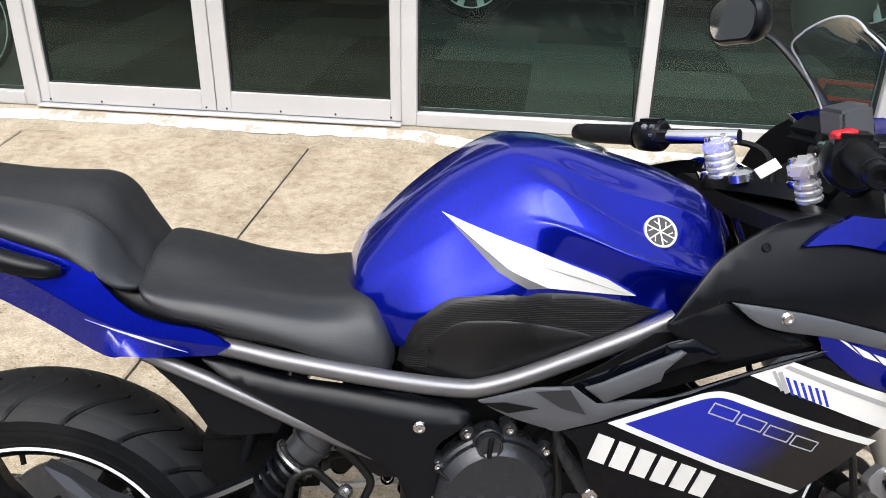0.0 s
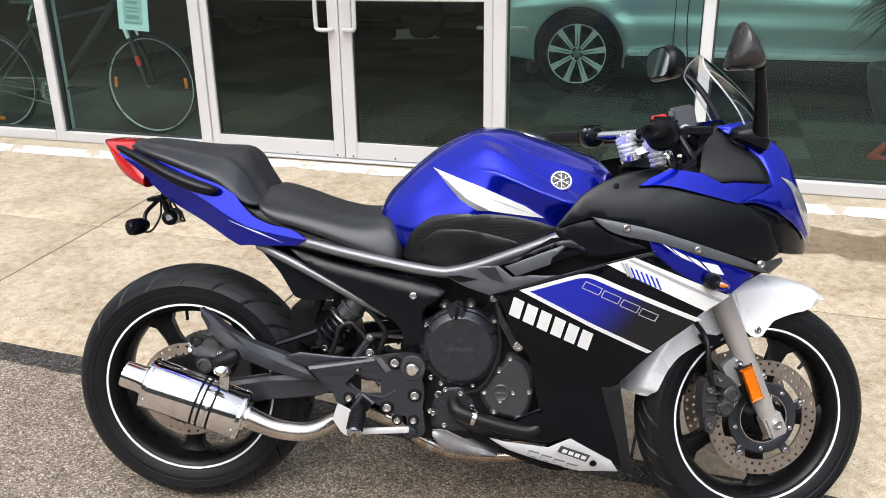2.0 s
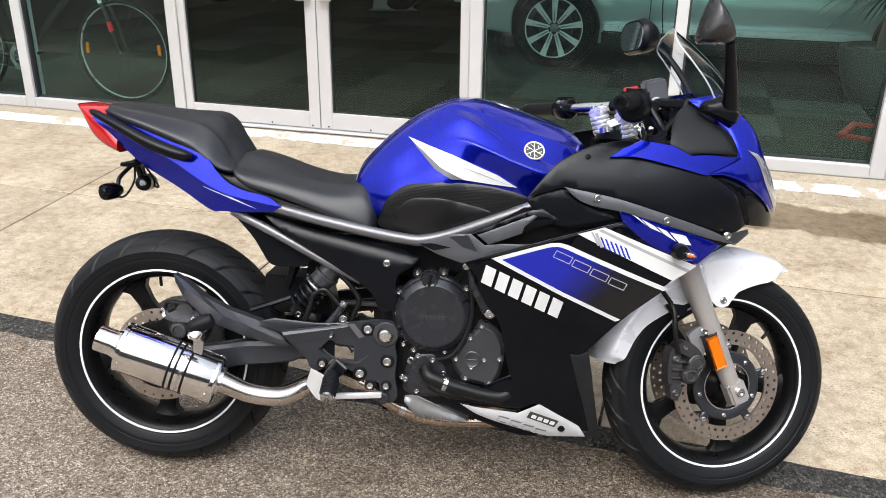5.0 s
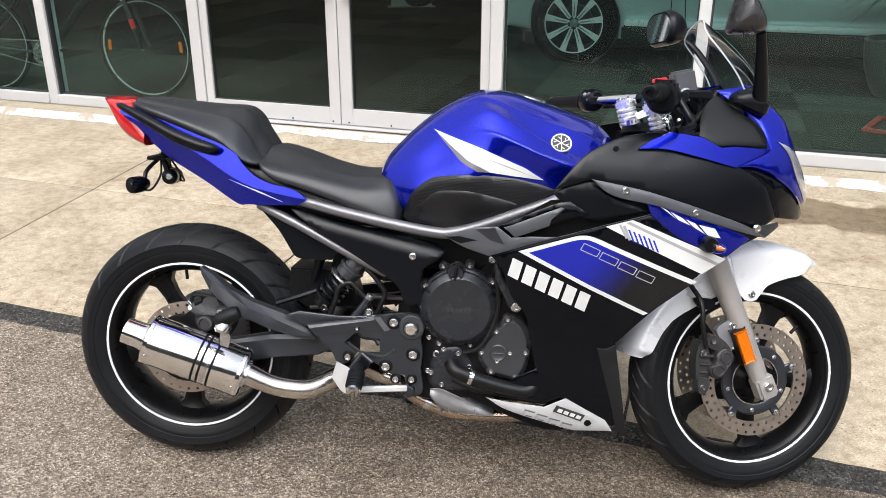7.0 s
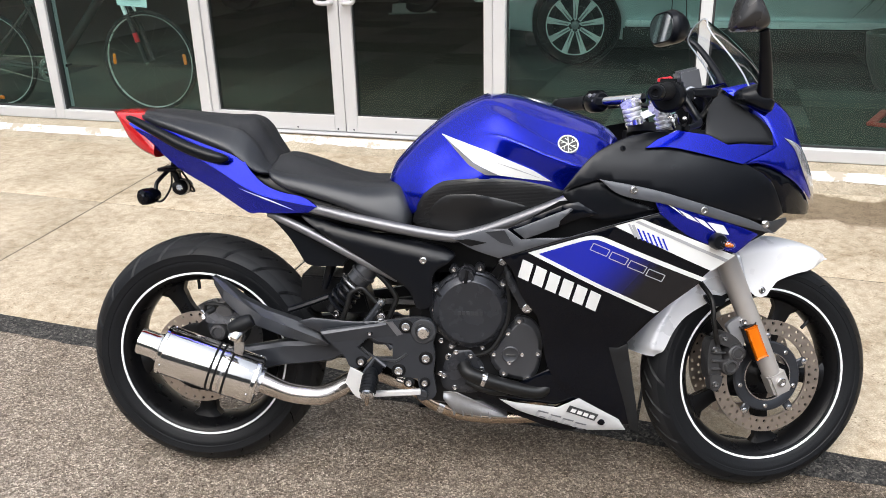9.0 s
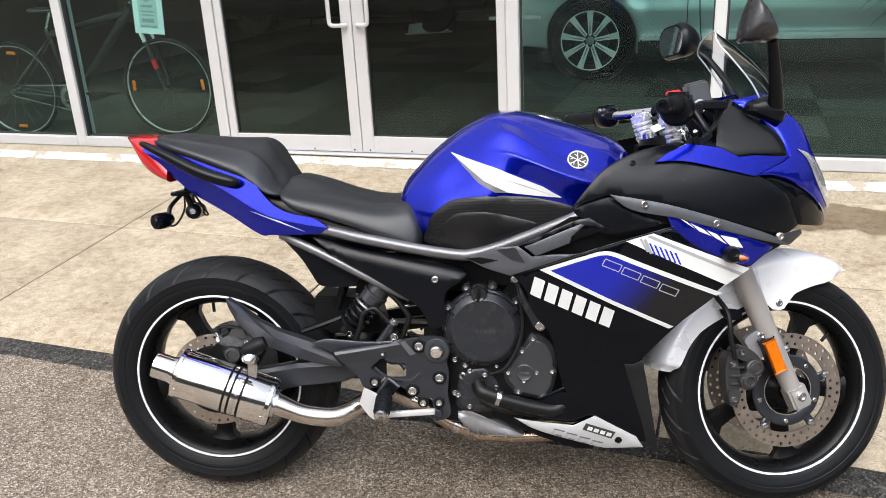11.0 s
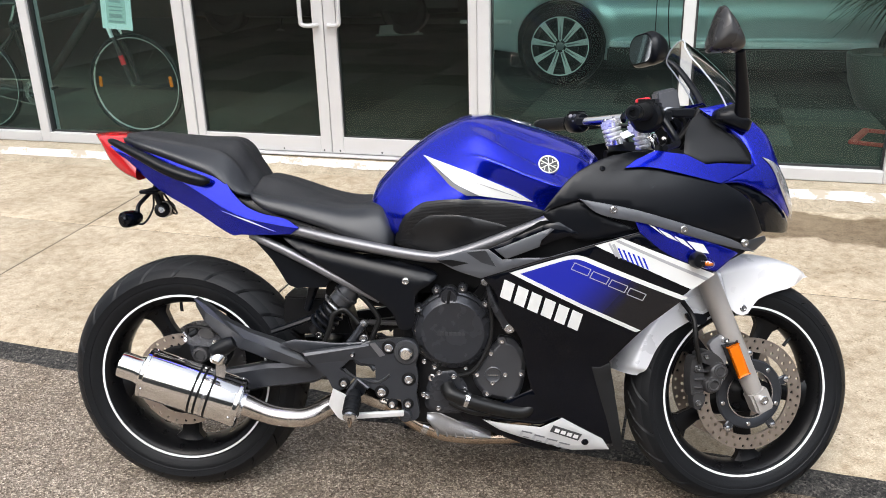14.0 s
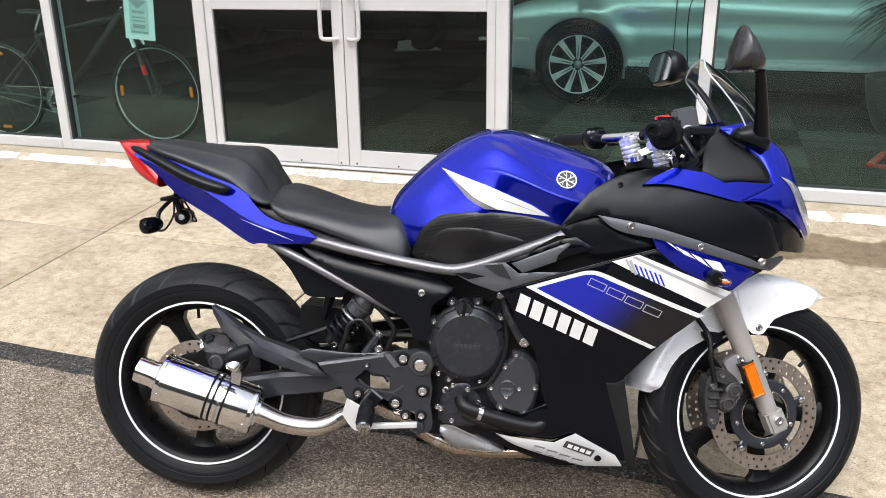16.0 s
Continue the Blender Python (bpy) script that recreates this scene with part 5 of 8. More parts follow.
for s in (-1, 1):
    pad_w = lambda x, z: max(tank_side(x, z), 0.180 - 0.30 * max(0, 0.66 - x)) + 0.001
    pad = part("knee_pad", skin([(0.558, 0.695, 1), (0.572, 0.745), (0.614, 0.790), (0.66, 0.802), (0.713, 0.808), (0.804, 0.805), (0.869, 0.795), (0.929, 0.780, 1), (0.847, 0.738), (0.757, 0.696), (0.666, 0.672), (0.583, 0.683)], pad_w, 0.006, 0.003, 0.016, 0.006, s), M_PAD, tank, "black ribbed rubber knee pad")
    for k in range(34):
        z = 0.690 + 0.0033 * k
        xa = float(np.interp(z, [0.690, 0.745, 0.790, 0.802, 0.808], [0.568, 0.582, 0.628, 0.680, 0.725]))
        xb = float(np.interp(z, [0.672, 0.696, 0.738, 0.778], [0.660, 0.745, 0.835, 0.910])) if z < 0.778 else float(np.interp(z, [0.778, 0.795, 0.805, 0.808], [0.912, 0.850, 0.790, 0.720]))
        pts = [(xa + (xb - xa) * i / 14, z) for i in range(15)]
        part("pad_rib", tube([(x, s * (pad_w(x, zz) + 0.0028), zz) for x, zz in pts], 0.0007, 5, 1), M_PAD, pad)
    part("pad_centre", skin([(0.599, 0.690, 1), (0.600, 0.715), (0.605, 0.733), (0.638, 0.763), (0.675, 0.769), (0.721, 0.769), (0.807, 0.751), (0.830, 0.743, 1), (0.757, 0.703), (0.665, 0.677)], pad_w, 0.003, 0.0055, 0.02, 0.003, s), M_PAD, pad, "smooth black pad centre")
    part("white_flash", skin([(0.623, 0.904, 1), (0.736, 0.870, 1), (0.841, 0.829, 1), (0.884, 0.804, 1), (0.817, 0.809, 1), (0.762, 0.815, 1), (0.705, 0.842, 1)], tank_side, 0.004, 0.0042, 0.008, 0.0, s), M_PANEL_WHITE, tank, "white flash on the flank")
    part("flash_shadow", skin([(0.634, 0.894, 1), (0.7045, 0.8415, 1), (0.7615, 0.8145, 1), (0.732, 0.8155, 1), (0.692, 0.837, 1)], tank_side, 0.004, 0.0034, 0.008, 0.0, s), M_FLASH_SHADE, tank)
    part("flash_line", skin([(0.745, 0.848, 1), (0.800, 0.832, 1), (0.868, 0.808, 1), (0.800, 0.829, 1)], tank_side, 0.001, 0.0048, 0.008, 0.0, s), M_LINE_GREY, tank)
    em = Vector((0.920, s * (tank_side(0.920, 0.887) + 0.004), 0.886))
    nrm = Vector((0.08, s * 0.80, 0.56)).normalized()
    em += nrm * 0.003
    part("badge", lathe([(0.0208, 0.0012), (0.0212, 0.0032), (0.0228, 0.0038), (0.0240, 0.003), (0.0245, -0.008), (0.0208, -0.008)], em, nrm, 40, True), M_GOLD, tank, "round metal badge rim")
    part("badge_field", lathe([(0, 0.0012), (0.0212, 0.0012), (0.0212, -0.004)], em, nrm, 40), M_CALIPER, tank)
    t1 = nrm.cross(Vector((0, 0, 1))).normalized()
    for k in range(3):
        a = math.pi * k / 3 + 0.5
        d = (Matrix.Rotation(a, 3, nrm) @ t1)
        part("badge_bar", tube([em + nrm * 0.0016 - d * 0.0205, em + nrm * 0.0016 + d * 0.0205], 0.0011, 6), M_GOLD, tank)
    for k in range(6):
        a = math.pi * k / 3 + 0.5
        d, e = (Matrix.Rotation(a, 3, nrm) @ t1), (Matrix.Rotation(a + 0.42, 3, nrm) @ t1)
        part("badge_bar", tube([em + nrm * 0.0015 + d * 0.010, em + nrm * 0.0015 + e * 0.0175], 0.0008, 6), M_GOLD, tank)
part("filler_cap", lathe([(0, 0.007), (0.026, 0.007), (0.034, 0.006), (0.041, 0.003), (0.043, -0.006)], (0.850, 0.006, 0.982), (0.22, 0, 1), 40), M_STEEL, tank, "round metal filler cap")

# tail
tail = empty("tail_fairing")
tail.parent = moto
tail["label"] = "metallic blue tail fairing"


def tail_crease(x):
    return sum(float(np.interp(x + d, [-0.15, -0.007, 0.055, 0.116, 0.171, 0.33], [0.912, 0.850, 0.823, 0.788, 0.752, 0.723])) for d in (-0.04, -0.02, 0, 0.02, 0.04)) / 5


def tail_w(x, z):
    """Half width of the tail: widest along a crease, undercut below it."""
    h = z - tail_crease(x)
    f = min(1.0, max(0.0, (x + 0.20) / 0.45))
    return 0.108 + 0.056 * f * f * (3 - 2 * f) - (0.20 * h if h > 0 else -0.40 * h)


for s in (-1, 1):
    edge = [(-0.138 + 0.464 * k / 22, tail_crease(-0.138 + 0.464 * k / 22), 1) for k in range(23)]
    low = edge + [(0.307, 0.711, 1), (0.225, 0.706), (0.18, 0.705), (0.149, 0.705), (0.066, 0.754), (-0.024, 0.802), (-0.075, 0.845, 1)]
    part("tail_panel", skin([(-0.150, 0.914, 1), (-0.118, 0.922), (-0.029, 0.905), (0.054, 0.878), (0.109, 0.856), (0.143, 0.838), (0.163, 0.810), (0.197, 0.778), (0.239, 0.760), (0.294, 0.748), (0.328, 0.7275, 1)] + [(x, z + 0.0006, 1) for x, z, q in edge[::-1]], tail_w, 0.006, 0, 0.012, 0.0, s), M_BLUE, tail, "upper blue tail panel")
    part("tail_lower_panel", skin(low, tail_w, 0.006, 0, 0.012, 0.0, s), M_BLUE, tail, "undercut lower blue tail panel")
    part("panel_gap", skin([(0.135, 0.765, 1), (0.21, 0.742, 1), (0.27, 0.716, 1), (0.208, 0.738, 1)], tail_w, 0.002, 0.0010, 0.012, 0.0, s), M_SILVER, tail)
    part("grab_handle", tube([(-0.150, s * 0.112, 0.928), (-0.130, s * 0.124, 0.923), (-0.06, s * 0.142, 0.893), (0.0, s * 0.154, 0.866), (0.055, s * 0.160, 0.847), (0.095, s * 0.160, 0.837), (0.113, s * 0.156, 0.836)], [0.005, 0.009, 0.0125, 0.0145, 0.0155, 0.013, 0.005], 16, 6), M_BLACK_SATIN, tail, "black moulded grab handle")
part("tail_top", hull([(-0.165, [(0, 0.930), (0.06, 0.928), (0.075, 0.915), (0.07, 0.90), (0, 0.90)]), (-0.05, [(0, 0.915), (0.07, 0.913), (0.088, 0.90), (0.08, 0.87), (0, 0.86)]), (0.08, [(0, 0.86), (0.09, 0.858), (0.105, 0.845), (0.095, 0.82), (0, 0.80)]), (0.20, [(0, 0.79), (0.10, 0.78), (0.115, 0.760), (0.10, 0.74), (0, 0.73)])]), M_BLUE, tail)
part("tail_under", hull([(-0.10, [(0, 0.865), (0.06, 0.862), (0.07, 0.850), (0, 0.835)]), (0.05, [(0, 0.80), (0.085, 0.80), (0.09, 0.775), (0, 0.76)]), (0.22, [(0, 0.74), (0.10, 0.74), (0.105, 0.715), (0, 0.705)])]), M_BLACK_SATIN, tail)
light = hull([(-0.219, [(0, 0.943), (0.012, 0.943), (0.034, 0.941), (0.032, 0.937), (0, 0.936)]), (-0.192, [(0, 0.947), (0.035, 0.945), (0.070, 0.936), (0.064, 0.917), (0, 0.906)]), (-0.160, [(0, 0.947), (0.05, 0.944), (0.093, 0.926), (0.084, 0.873), (0, 0.866)]), (-0.125, [(0, 0.942), (0.06, 0.938), (0.104, 0.908), (0.096, 0.848), (0, 0.842)]), (-0.088, [(0, 0.930), (0.06, 0.926), (0.106, 0.865), (0.102, 0.832), (0, 0.835)])])
part("tail_light", light, M_RED_LENS, tail, "red tail light lens")
sig = empty("rear_bracket")
sig.parent = moto
sig["label"] = "black bracket with small tinted rear indicators"
part("bracket_arm", tube([(-0.070, 0, 0.835), (-0.085, 0.0, 0.80), (-0.078, 0, 0.765), (-0.07, 0, 0.745)], 0.008, 8), M_BLACK_SATIN, sig)
part("bracket_plate", box(-0.11, -0.06, -0.05, 0.05, 0.79, 0.80, 0.003), M_BLACK_SATIN, sig)
for s in (-1, 1):
    c = Vector((-0.108, s * 0.112, 0.735)) if s < 0 else Vector((-0.10, 0.112, 0.735))
    part("indicator_stalk", tube([(-0.085, s * 0.04, 0.792), (-0.10, s * 0.075, 0.765), (c.x + 0.01, s * 0.09, c.z + 0.004)], 0.0055, 8), M_BLACK_SATIN, sig)
    part("indicator", lathe([(0, 0.026), (0.010, 0.026), (0.0125, 0.022), (0.019, 0.020), (0.021, 0.012), (0.0205, -0.012), (0.012, -0.030), (0, -0.034)], c, (-0.45, s * 0.85, -0.05), 18), M_BLACK_GLOSS, sig, "tinted rear indicator")
    part("indicator_wire", tube([(-0.08, s * 0.03, 0.79), (-0.07, s * 0.06, 0.755), (c.x + 0.03, s * 0.10, c.z - 0.012), (c.x + 0.005, s * 0.11, c.z - 0.01)], 0.0028, 6), M_HOSE, sig)
part("plate_lamp", lathe([(0, 0.012), (0.012, 0.011), (0.02, 0.005), (0.022, -0.02), (0.012, -0.03), (0, -0.03)], (-0.070, 0.0, 0.745), (0.25, -0.95, 0.1), 20), M_BLACK_SATIN, sig)
part("lamp_screw", lathe([(0, 0.003), (0.007, 0.003), (0.009, 0)], (-0.067, -0.0125, 0.746), (0.25, -0.95, 0.1), 12), M_STEEL, sig)

# upper fairing
cowl = empty("upper_fairing")
cowl.parent = moto
cowl["label"] = "black and blue upper fairing"
for s in (-1, 1):
    part("black_panel", skin([(0.905, 0.793, 1), (0.931, 0.828), (0.972, 0.873), (1.032, 0.906), (1.079, 0.919), (1.12, 0.925), (1.148, 0.920, 1), (1.15, 0.899, 1), (1.23, 0.882), (1.296, 0.862, 1), (1.350, 0.834, 1), (1.380, 0.804), (1.410, 0.742, 1), (1.365, 0.727), (1.225, 0.763), (1.11, 0.795), (0.984, 0.820, 1)], fair, 0.006, 0, 0.016, 0.002, s), M_BLACK_SATIN, cowl, "satin black side panel")
    part("cowl_lining", skin([(0.925, 0.775, 1), (1.0, 0.815, 1), (1.15, 0.88, 1), (1.30, 0.842, 1), (1.40, 0.745, 1), (1.375, 0.695, 1), (1.300, 0.660, 1), (1.12, 0.742, 1), (1.0, 0.724, 1)], lambda x, z: fair(x, z) - 0.020, 0.004, 0, 0.025, 0.0, s), M_BLACK_SATIN, cowl)
    part("lower_lobe", skin([(0.908, 0.790), (0.984, 0.817), (1.031, 0.788), (1.115, 0.752, 1), (1.006, 0.729), (0.956, 0.738), (0.926, 0.762)], lambda x, z: fair(x, z) - 0.012, 0.006, 0, 0.016, 0.006, s), M_BLACK_SATIN, cowl)
    part("blue_panel", skin([(1.082, 0.890, 1), (1.106, 0.908, 1), (1.149, 0.928, 1), (1.218, 0.919, 1), (1.262, 0.898, 1), (1.295, 0.901, 1), (1.385, 0.896, 1), (1.300, 0.8585, 1), (1.296, 0.857), (1.230, 0.873), (1.143, 0.891)], lambda x, z: fair(x, 0.86 + (z - 0.86) * 0.55), 0.010, 0.0055, 0.014, 0.0, s), M_BLUE, cowl, "metallic blue shoulder panel")
    part("nose_panel", skin([(1.262, 1.020, 1), (1.339, 0.968), (1.365, 0.938), (1.385, 0.896, 1), (1.300, 0.857, 1), (1.358, 0.854), (1.437, 0.818), (1.495, 0.765, 1), (1.500, 0.800), (1.467, 0.864), (1.448, 0.902), (1.424, 0.958), (1.384, 0.996), (1.340, 1.035, 1)], fair, 0.006, 0.001, 0.016, 0.004, s), M_BLUE, cowl, "metallic blue nose panel")
    part("duct_panel", skin([(1.300, 0.852, 1), (1.352, 0.836, 1), (1.383, 0.806), (1.412, 0.742, 1), (1.500, 0.728, 1), (1.498, 0.758), (1.437, 0.814), (1.358, 0.850)], lambda x, z: fair(x, z) - 0.010 - 0.25 * max(0, 0.80 - z) * max(0, 1.45 - x) / 0.1 * 0.4, 0.006, 0, 0.016, 0.004, s), M_BLACK_GLOSS, cowl, "gloss black air duct panel")
    part("headlight_lens", skin([(1.403, 0.913, 1), (1.431, 0.886), (1.462, 0.828), (1.512, 0.752, 1), (1.508, 0.787), (1.468, 0.864), (1.439, 0.898)], fair, 0.003, 0.004, 0.012, 0.002, s), M_HEADLAMP, cowl, "clear headlight lens with bright reflector")
    part("grey_panel", skin([(0.983, 0.820, 1), (1.048, 0.810), (1.122, 0.795), (1.239, 0.761), (1.336, 0.728), (1.394, 0.697, 1), (1.295, 0.722), (1.195, 0.751), (1.124, 0.770), (1.031, 0.787)], fair, 0.006, 0.008, 0.018, 0.003, s), M_GREY_SATIN, cowl, "dark grey side strip")
    wing = part("blue_winglet", skin([(1.098, 0.790, 1), (1.175, 0.764), (1.254, 0.738), (1.350, 0.698, 1), (1.299, 0.656, 1), (1.263, 0.667), (1.182, 0.700), (1.118, 0.748, 1)], fair, 0.005, 0.003, 0.018, 0.003, s), M_BLUE, cowl, "blue lower winglet with white marks")
    for pts in ([(1.131, 0.770, 1), (1.150, 0.761, 1), (1.172, 0.742, 1), (1.150, 0.757, 1)], [(1.157, 0.758, 1), (1.186, 0.744, 1), (1.206, 0.728, 1), (1.178, 0.739, 1)], [(1.193, 0.742, 1), (1.216, 0.733, 1), (1.242, 0.708, 1), (1.212, 0.725, 1)], [(1.224, 0.730, 1), (1.262, 0.722, 1), (1.278, 0.700, 1), (1.250, 0.704, 1)]):
        part("white_mark", skin(pts, fair, 0.001, 0.0046, 0.03, 0.0, s), M_PANEL_WHITE, wing)
    part("clear_end", skin([(1.368, 0.700, 1), (1.375, 0.725, 1), (1.420, 0.733, 1), (1.425, 0.722, 1), (1.395, 0.700, 1)], fair, 0.004, -0.002, 0.015, 0.002, s), M_SWING, cowl)
    for x, z in ((1.058, 0.799), (1.213, 0.757), (1.362, 0.722)):
        bolt(Vector((x, s * (fair(x, z) + 0.008), z)), (0.25 if x > 1.3 else 0.1, s, 0), 0.0085, 0.005, cowl)
    bolt(Vector((1.033, s * (fair(1.033, 0.886) - 0.001), 0.886)), (0, s, 0.4), 0.007, 0.004, cowl, M_BLACK_GLOSS)
    ind = empty("front_indicator")
    ind.parent = moto
    c = Vector((1.250, s * (fair(1.25, 0.686) + 0.006), 0.687))
    part("indicator_base", lathe([(0.019, -0.01), (0.019, 0.012), (0.015, 0.02), (0, 0.021)], c, (0.2, s, 0), 20), M_BLACK_SATIN, ind)
    part("indicator_lens", lathe([(0, 0.020), (0.006, 0.018), (0.0115, 0.009), (0.0135, 0.0), (0.010, -0.012), (0, -0.014)], c + Vector((0.016, s * 0.016, -0.004)), (0.85, s * 0.5, -0.1), 20), M_LENS, ind, "clear indicator lens")
    part("indicator_bulb", lathe([(0, 0.016), (0.003, 0.014), (0.006, 0.006), (0.006, -0.004), (0, -0.006)], c + Vector((0.018, s * 0.014, -0.005)), (0.85, s * 0.5, -0.1), 14), M_AMBER, ind)
# inner cowl, dash and the nose between the two sides
part("inner_cowl", hull([(1.10, [(0, 0.90), (0.12, 0.902), (0.20, 0.905), (0.225, 0.895), (0.2, 0.88), (0, 0.87)]), (1.20, [(0, 0.90), (0.12, 0.905), (0.19, 0.908), (0.21, 0.895), (0.19, 0.88), (0, 0.87)]), (1.29, [(0, 0.98), (0.10, 0.962), (0.165, 0.925), (0.19, 0.898), (0.17, 0.87), (0, 0.86)]), (1.345, [(0, 1.005), (0.08, 0.985), (0.13, 0.945), (0.155, 0.895), (0.14, 0.86), (0, 0.85)]), (1.40, [(0, 0.985), (0.06, 0.965), (0.10, 0.92), (0.12, 0.88), (0.10, 0.85), (0, 0.84)])]), M_INNER, cowl, "matt dark inner cowl")
for s in (-1, 1):
    part("inner_panel", skin([(1.262, 1.012, 1), (1.335, 0.960), (1.360, 0.932), (1.378, 0.902, 1), (1.295, 0.902, 1), (1.262, 0.899, 1), (1.218, 0.921, 1), (1.225, 0.96), (1.24, 0.99)], lambda x, z: fair(x, z) - 0.008, 0.004, 0, 0.016, 0.004, s), M_INNER, cowl, "matt dark inner panel")
part("nose_front", hull([(1.34, [(0, 1.03), (0.06, 1.02), (0.11, 0.99), (0.10, 0.80), (0, 0.76)]), (1.42, [(0, 0.98), (0.05, 0.965), (0.085, 0.93), (0.10, 0.80), (0, 0.74)]), (1.47, [(0, 0.91), (0.04, 0.90), (0.06, 0.87), (0.07, 0.78), (0, 0.74)]), (1.505, [(0, 0.82), (0.03, 0.815), (0.04, 0.80), (0.045, 0.76), (0, 0.745)])]), M_BLUE, cowl)
part("meter_hood", shift(box(-0.028, 0.028, -0.062, 0.062, -0.032, 0.032, 0.012, 2), Matrix.Translation((1.238, -0.01, 0.994)) @ Matrix.Rotation(radians(-35), 4, "Y")), M_BLACK_SATIN, cowl, "black instrument hood")

# windscreen
def screen_bm(lift=0.0, edge=False):
    bm, rows = bmesh.new(), []
    line = curve([(1.410, 1.020, 0.150, 0.070, 0.030), (1.366, 1.085, 0.150, 0.056, 0.034), (1.304, 1.142, 0.142, 0.036, 0.036), (1.263, 1.172, 0.130, 0.022, 0.034), (1.247, 1.184, 0.085, 0.010, 0.022)], 6)
    for x, z, w, back, fall in line:
        row = []
        for j in range(17):
            a = -1 + j / 8
            row.append(bm.verts.new((x - back * abs(a) ** 1.9, a * w, z - fall * abs(a) ** 2.0)))
        rows.append(row)
    for p, q in zip(rows, rows[1:]):
        for j in range(16):
            bm.faces.new((p[j], p[j + 1], q[j + 1], q[j]))
    if edge:
        loop = [v.co.copy() for v in rows[-1]]
        left = [r[0].co.copy() for r in rows]
        right = [r[-1].co.copy() for r in rows]
        bm.free()
        return [left + loop + right[::-1]]
    return bm


screen = part("windscreen", screen_bm(), M_SCREEN, cowl, "clear plastic windscreen")
part("screen_rim", tube([tuple(p) for p in screen_bm(edge=True)[0]], 0.0019, 6, 1), M_SCREEN_EDGE, screen)
for s in (-1, 1):
    for x, z in ((1.40, 0.985), (1.418, 0.958)):
        part("screen_screw", lathe([(0, 0.004), (0.005, 0.003), (0.006, 0)], (x, s * (fair(x, z) * 0.9), z), (0.5, s * 0.6, 0.5), 10), M_BLACK_SATIN, cowl)

# mirrors
for s in (-1, 1):
    mir = empty("mirror")
    mir.parent = moto
    mir["label"] = "black rear-view mirror on a stalk"
    base = Vector((1.315, s * 0.175, 1.000))
    part("mirror_foot", dome([(1.288, 0.996, 1), (1.295, 1.014), (1.338, 1.031, 1), (1.359, 1.010), (1.377, 0.992, 1), (1.366, 0.968), (1.33, 0.980)], [(1.0, s * 0.120), (1.0, s * 0.175), (0.94, s * 0.186), (0.75, s * 0.193), (0.3, s * 0.196)]), M_BLACK_SATIN, mir)
    if s < 0:
        part("stalk", tube([(1.352, s * 0.182, 0.998), (1.335, s * 0.225, 1.062), (1.308, s * 0.285, 1.140)], [0.0190, 0.0150, 0.0105], 14, 5, flat=0.55), M_BLACK_SATIN, mir)
        rim_line = [(1.264, 1.233), (1.282, 1.218), (1.298, 1.196), (1.314, 1.165), (1.314, 1.148), (1.300, 1.138, 1), (1.243, 1.136, 1), (1.237, 1.146), (1.246, 1.190)]
        part("mirror_shell", dome(rim_line, [(0.94, s * 0.262), (1.0, s * 0.266), (1.0, s * 0.285), (0.93, s * 0.302), (0.78, s * 0.315), (0.5, s * 0.324), (0.15, s * 0.327)]), M_SHELL, mir, "pointed black mirror shell")
        part("mirror_glass", dome(rim_line, [(0.90, s * 0.2605), (0.90, s * 0.2615)]), M_MIRROR, mir, "mirror glass")
    else:
        part("stalk", tube([(1.362, 0.172, 0.998), (1.345, 0.218, 1.058), (1.300, 0.276, 1.132), (1.262, 0.292, 1.160)], [0.0125, 0.0100, 0.0085, 0.008], 14, 5, flat=0.55), M_BLACK_SATIN, mir)
        head = hull([(-0.030, [(0, 0.040), (0.040, 0.038), (0.070, 0.018), (0.072, -0.02), (0.05, -0.042), (0, -0.044)]), (-0.010, [(0, 0.046), (0.046, 0.044), (0.078, 0.020), (0.080, -0.022), (0.055, -0.047), (0, -0.049)]), (0.025, [(0, 0.036), (0.036, 0.034), (0.062, 0.015), (0.064, -0.016), (0.043, -0.037), (0, -0.039)]), (0.055, [(0, 0.014), (0.014, 0.013), (0.026, 0.006), (0.027, -0.006), (0.017, -0.015), (0, -0.016)])])
        glass = hull([(-0.0318, [(0, 0.036), (0.036, 0.034), (0.065, 0.015), (0.067, -0.018), (0.046, -0.038), (0, -0.040)]), (-0.0296, [(0, 0.036), (0.036, 0.034), (0.065, 0.015), (0.067, -0.018), (0.046, -0.038), (0, -0.040)])])
        place = Matrix.Translation((1.224, 0.292, 1.183)) @ Matrix.Rotation(radians(25), 4, "Z") @ Matrix.Rotation(radians(-6), 4, "X") @ Matrix.Rotation(radians(1), 4, "Y") @ Matrix.Diagonal((0.95, 0.74, 0.98, 1))
        part("mirror_shell", shift(head, place), M_BLACK_SATIN, mir)
        part("mirror_glass", shift(glass, place), M_MIRROR, mir, "mirror glass")

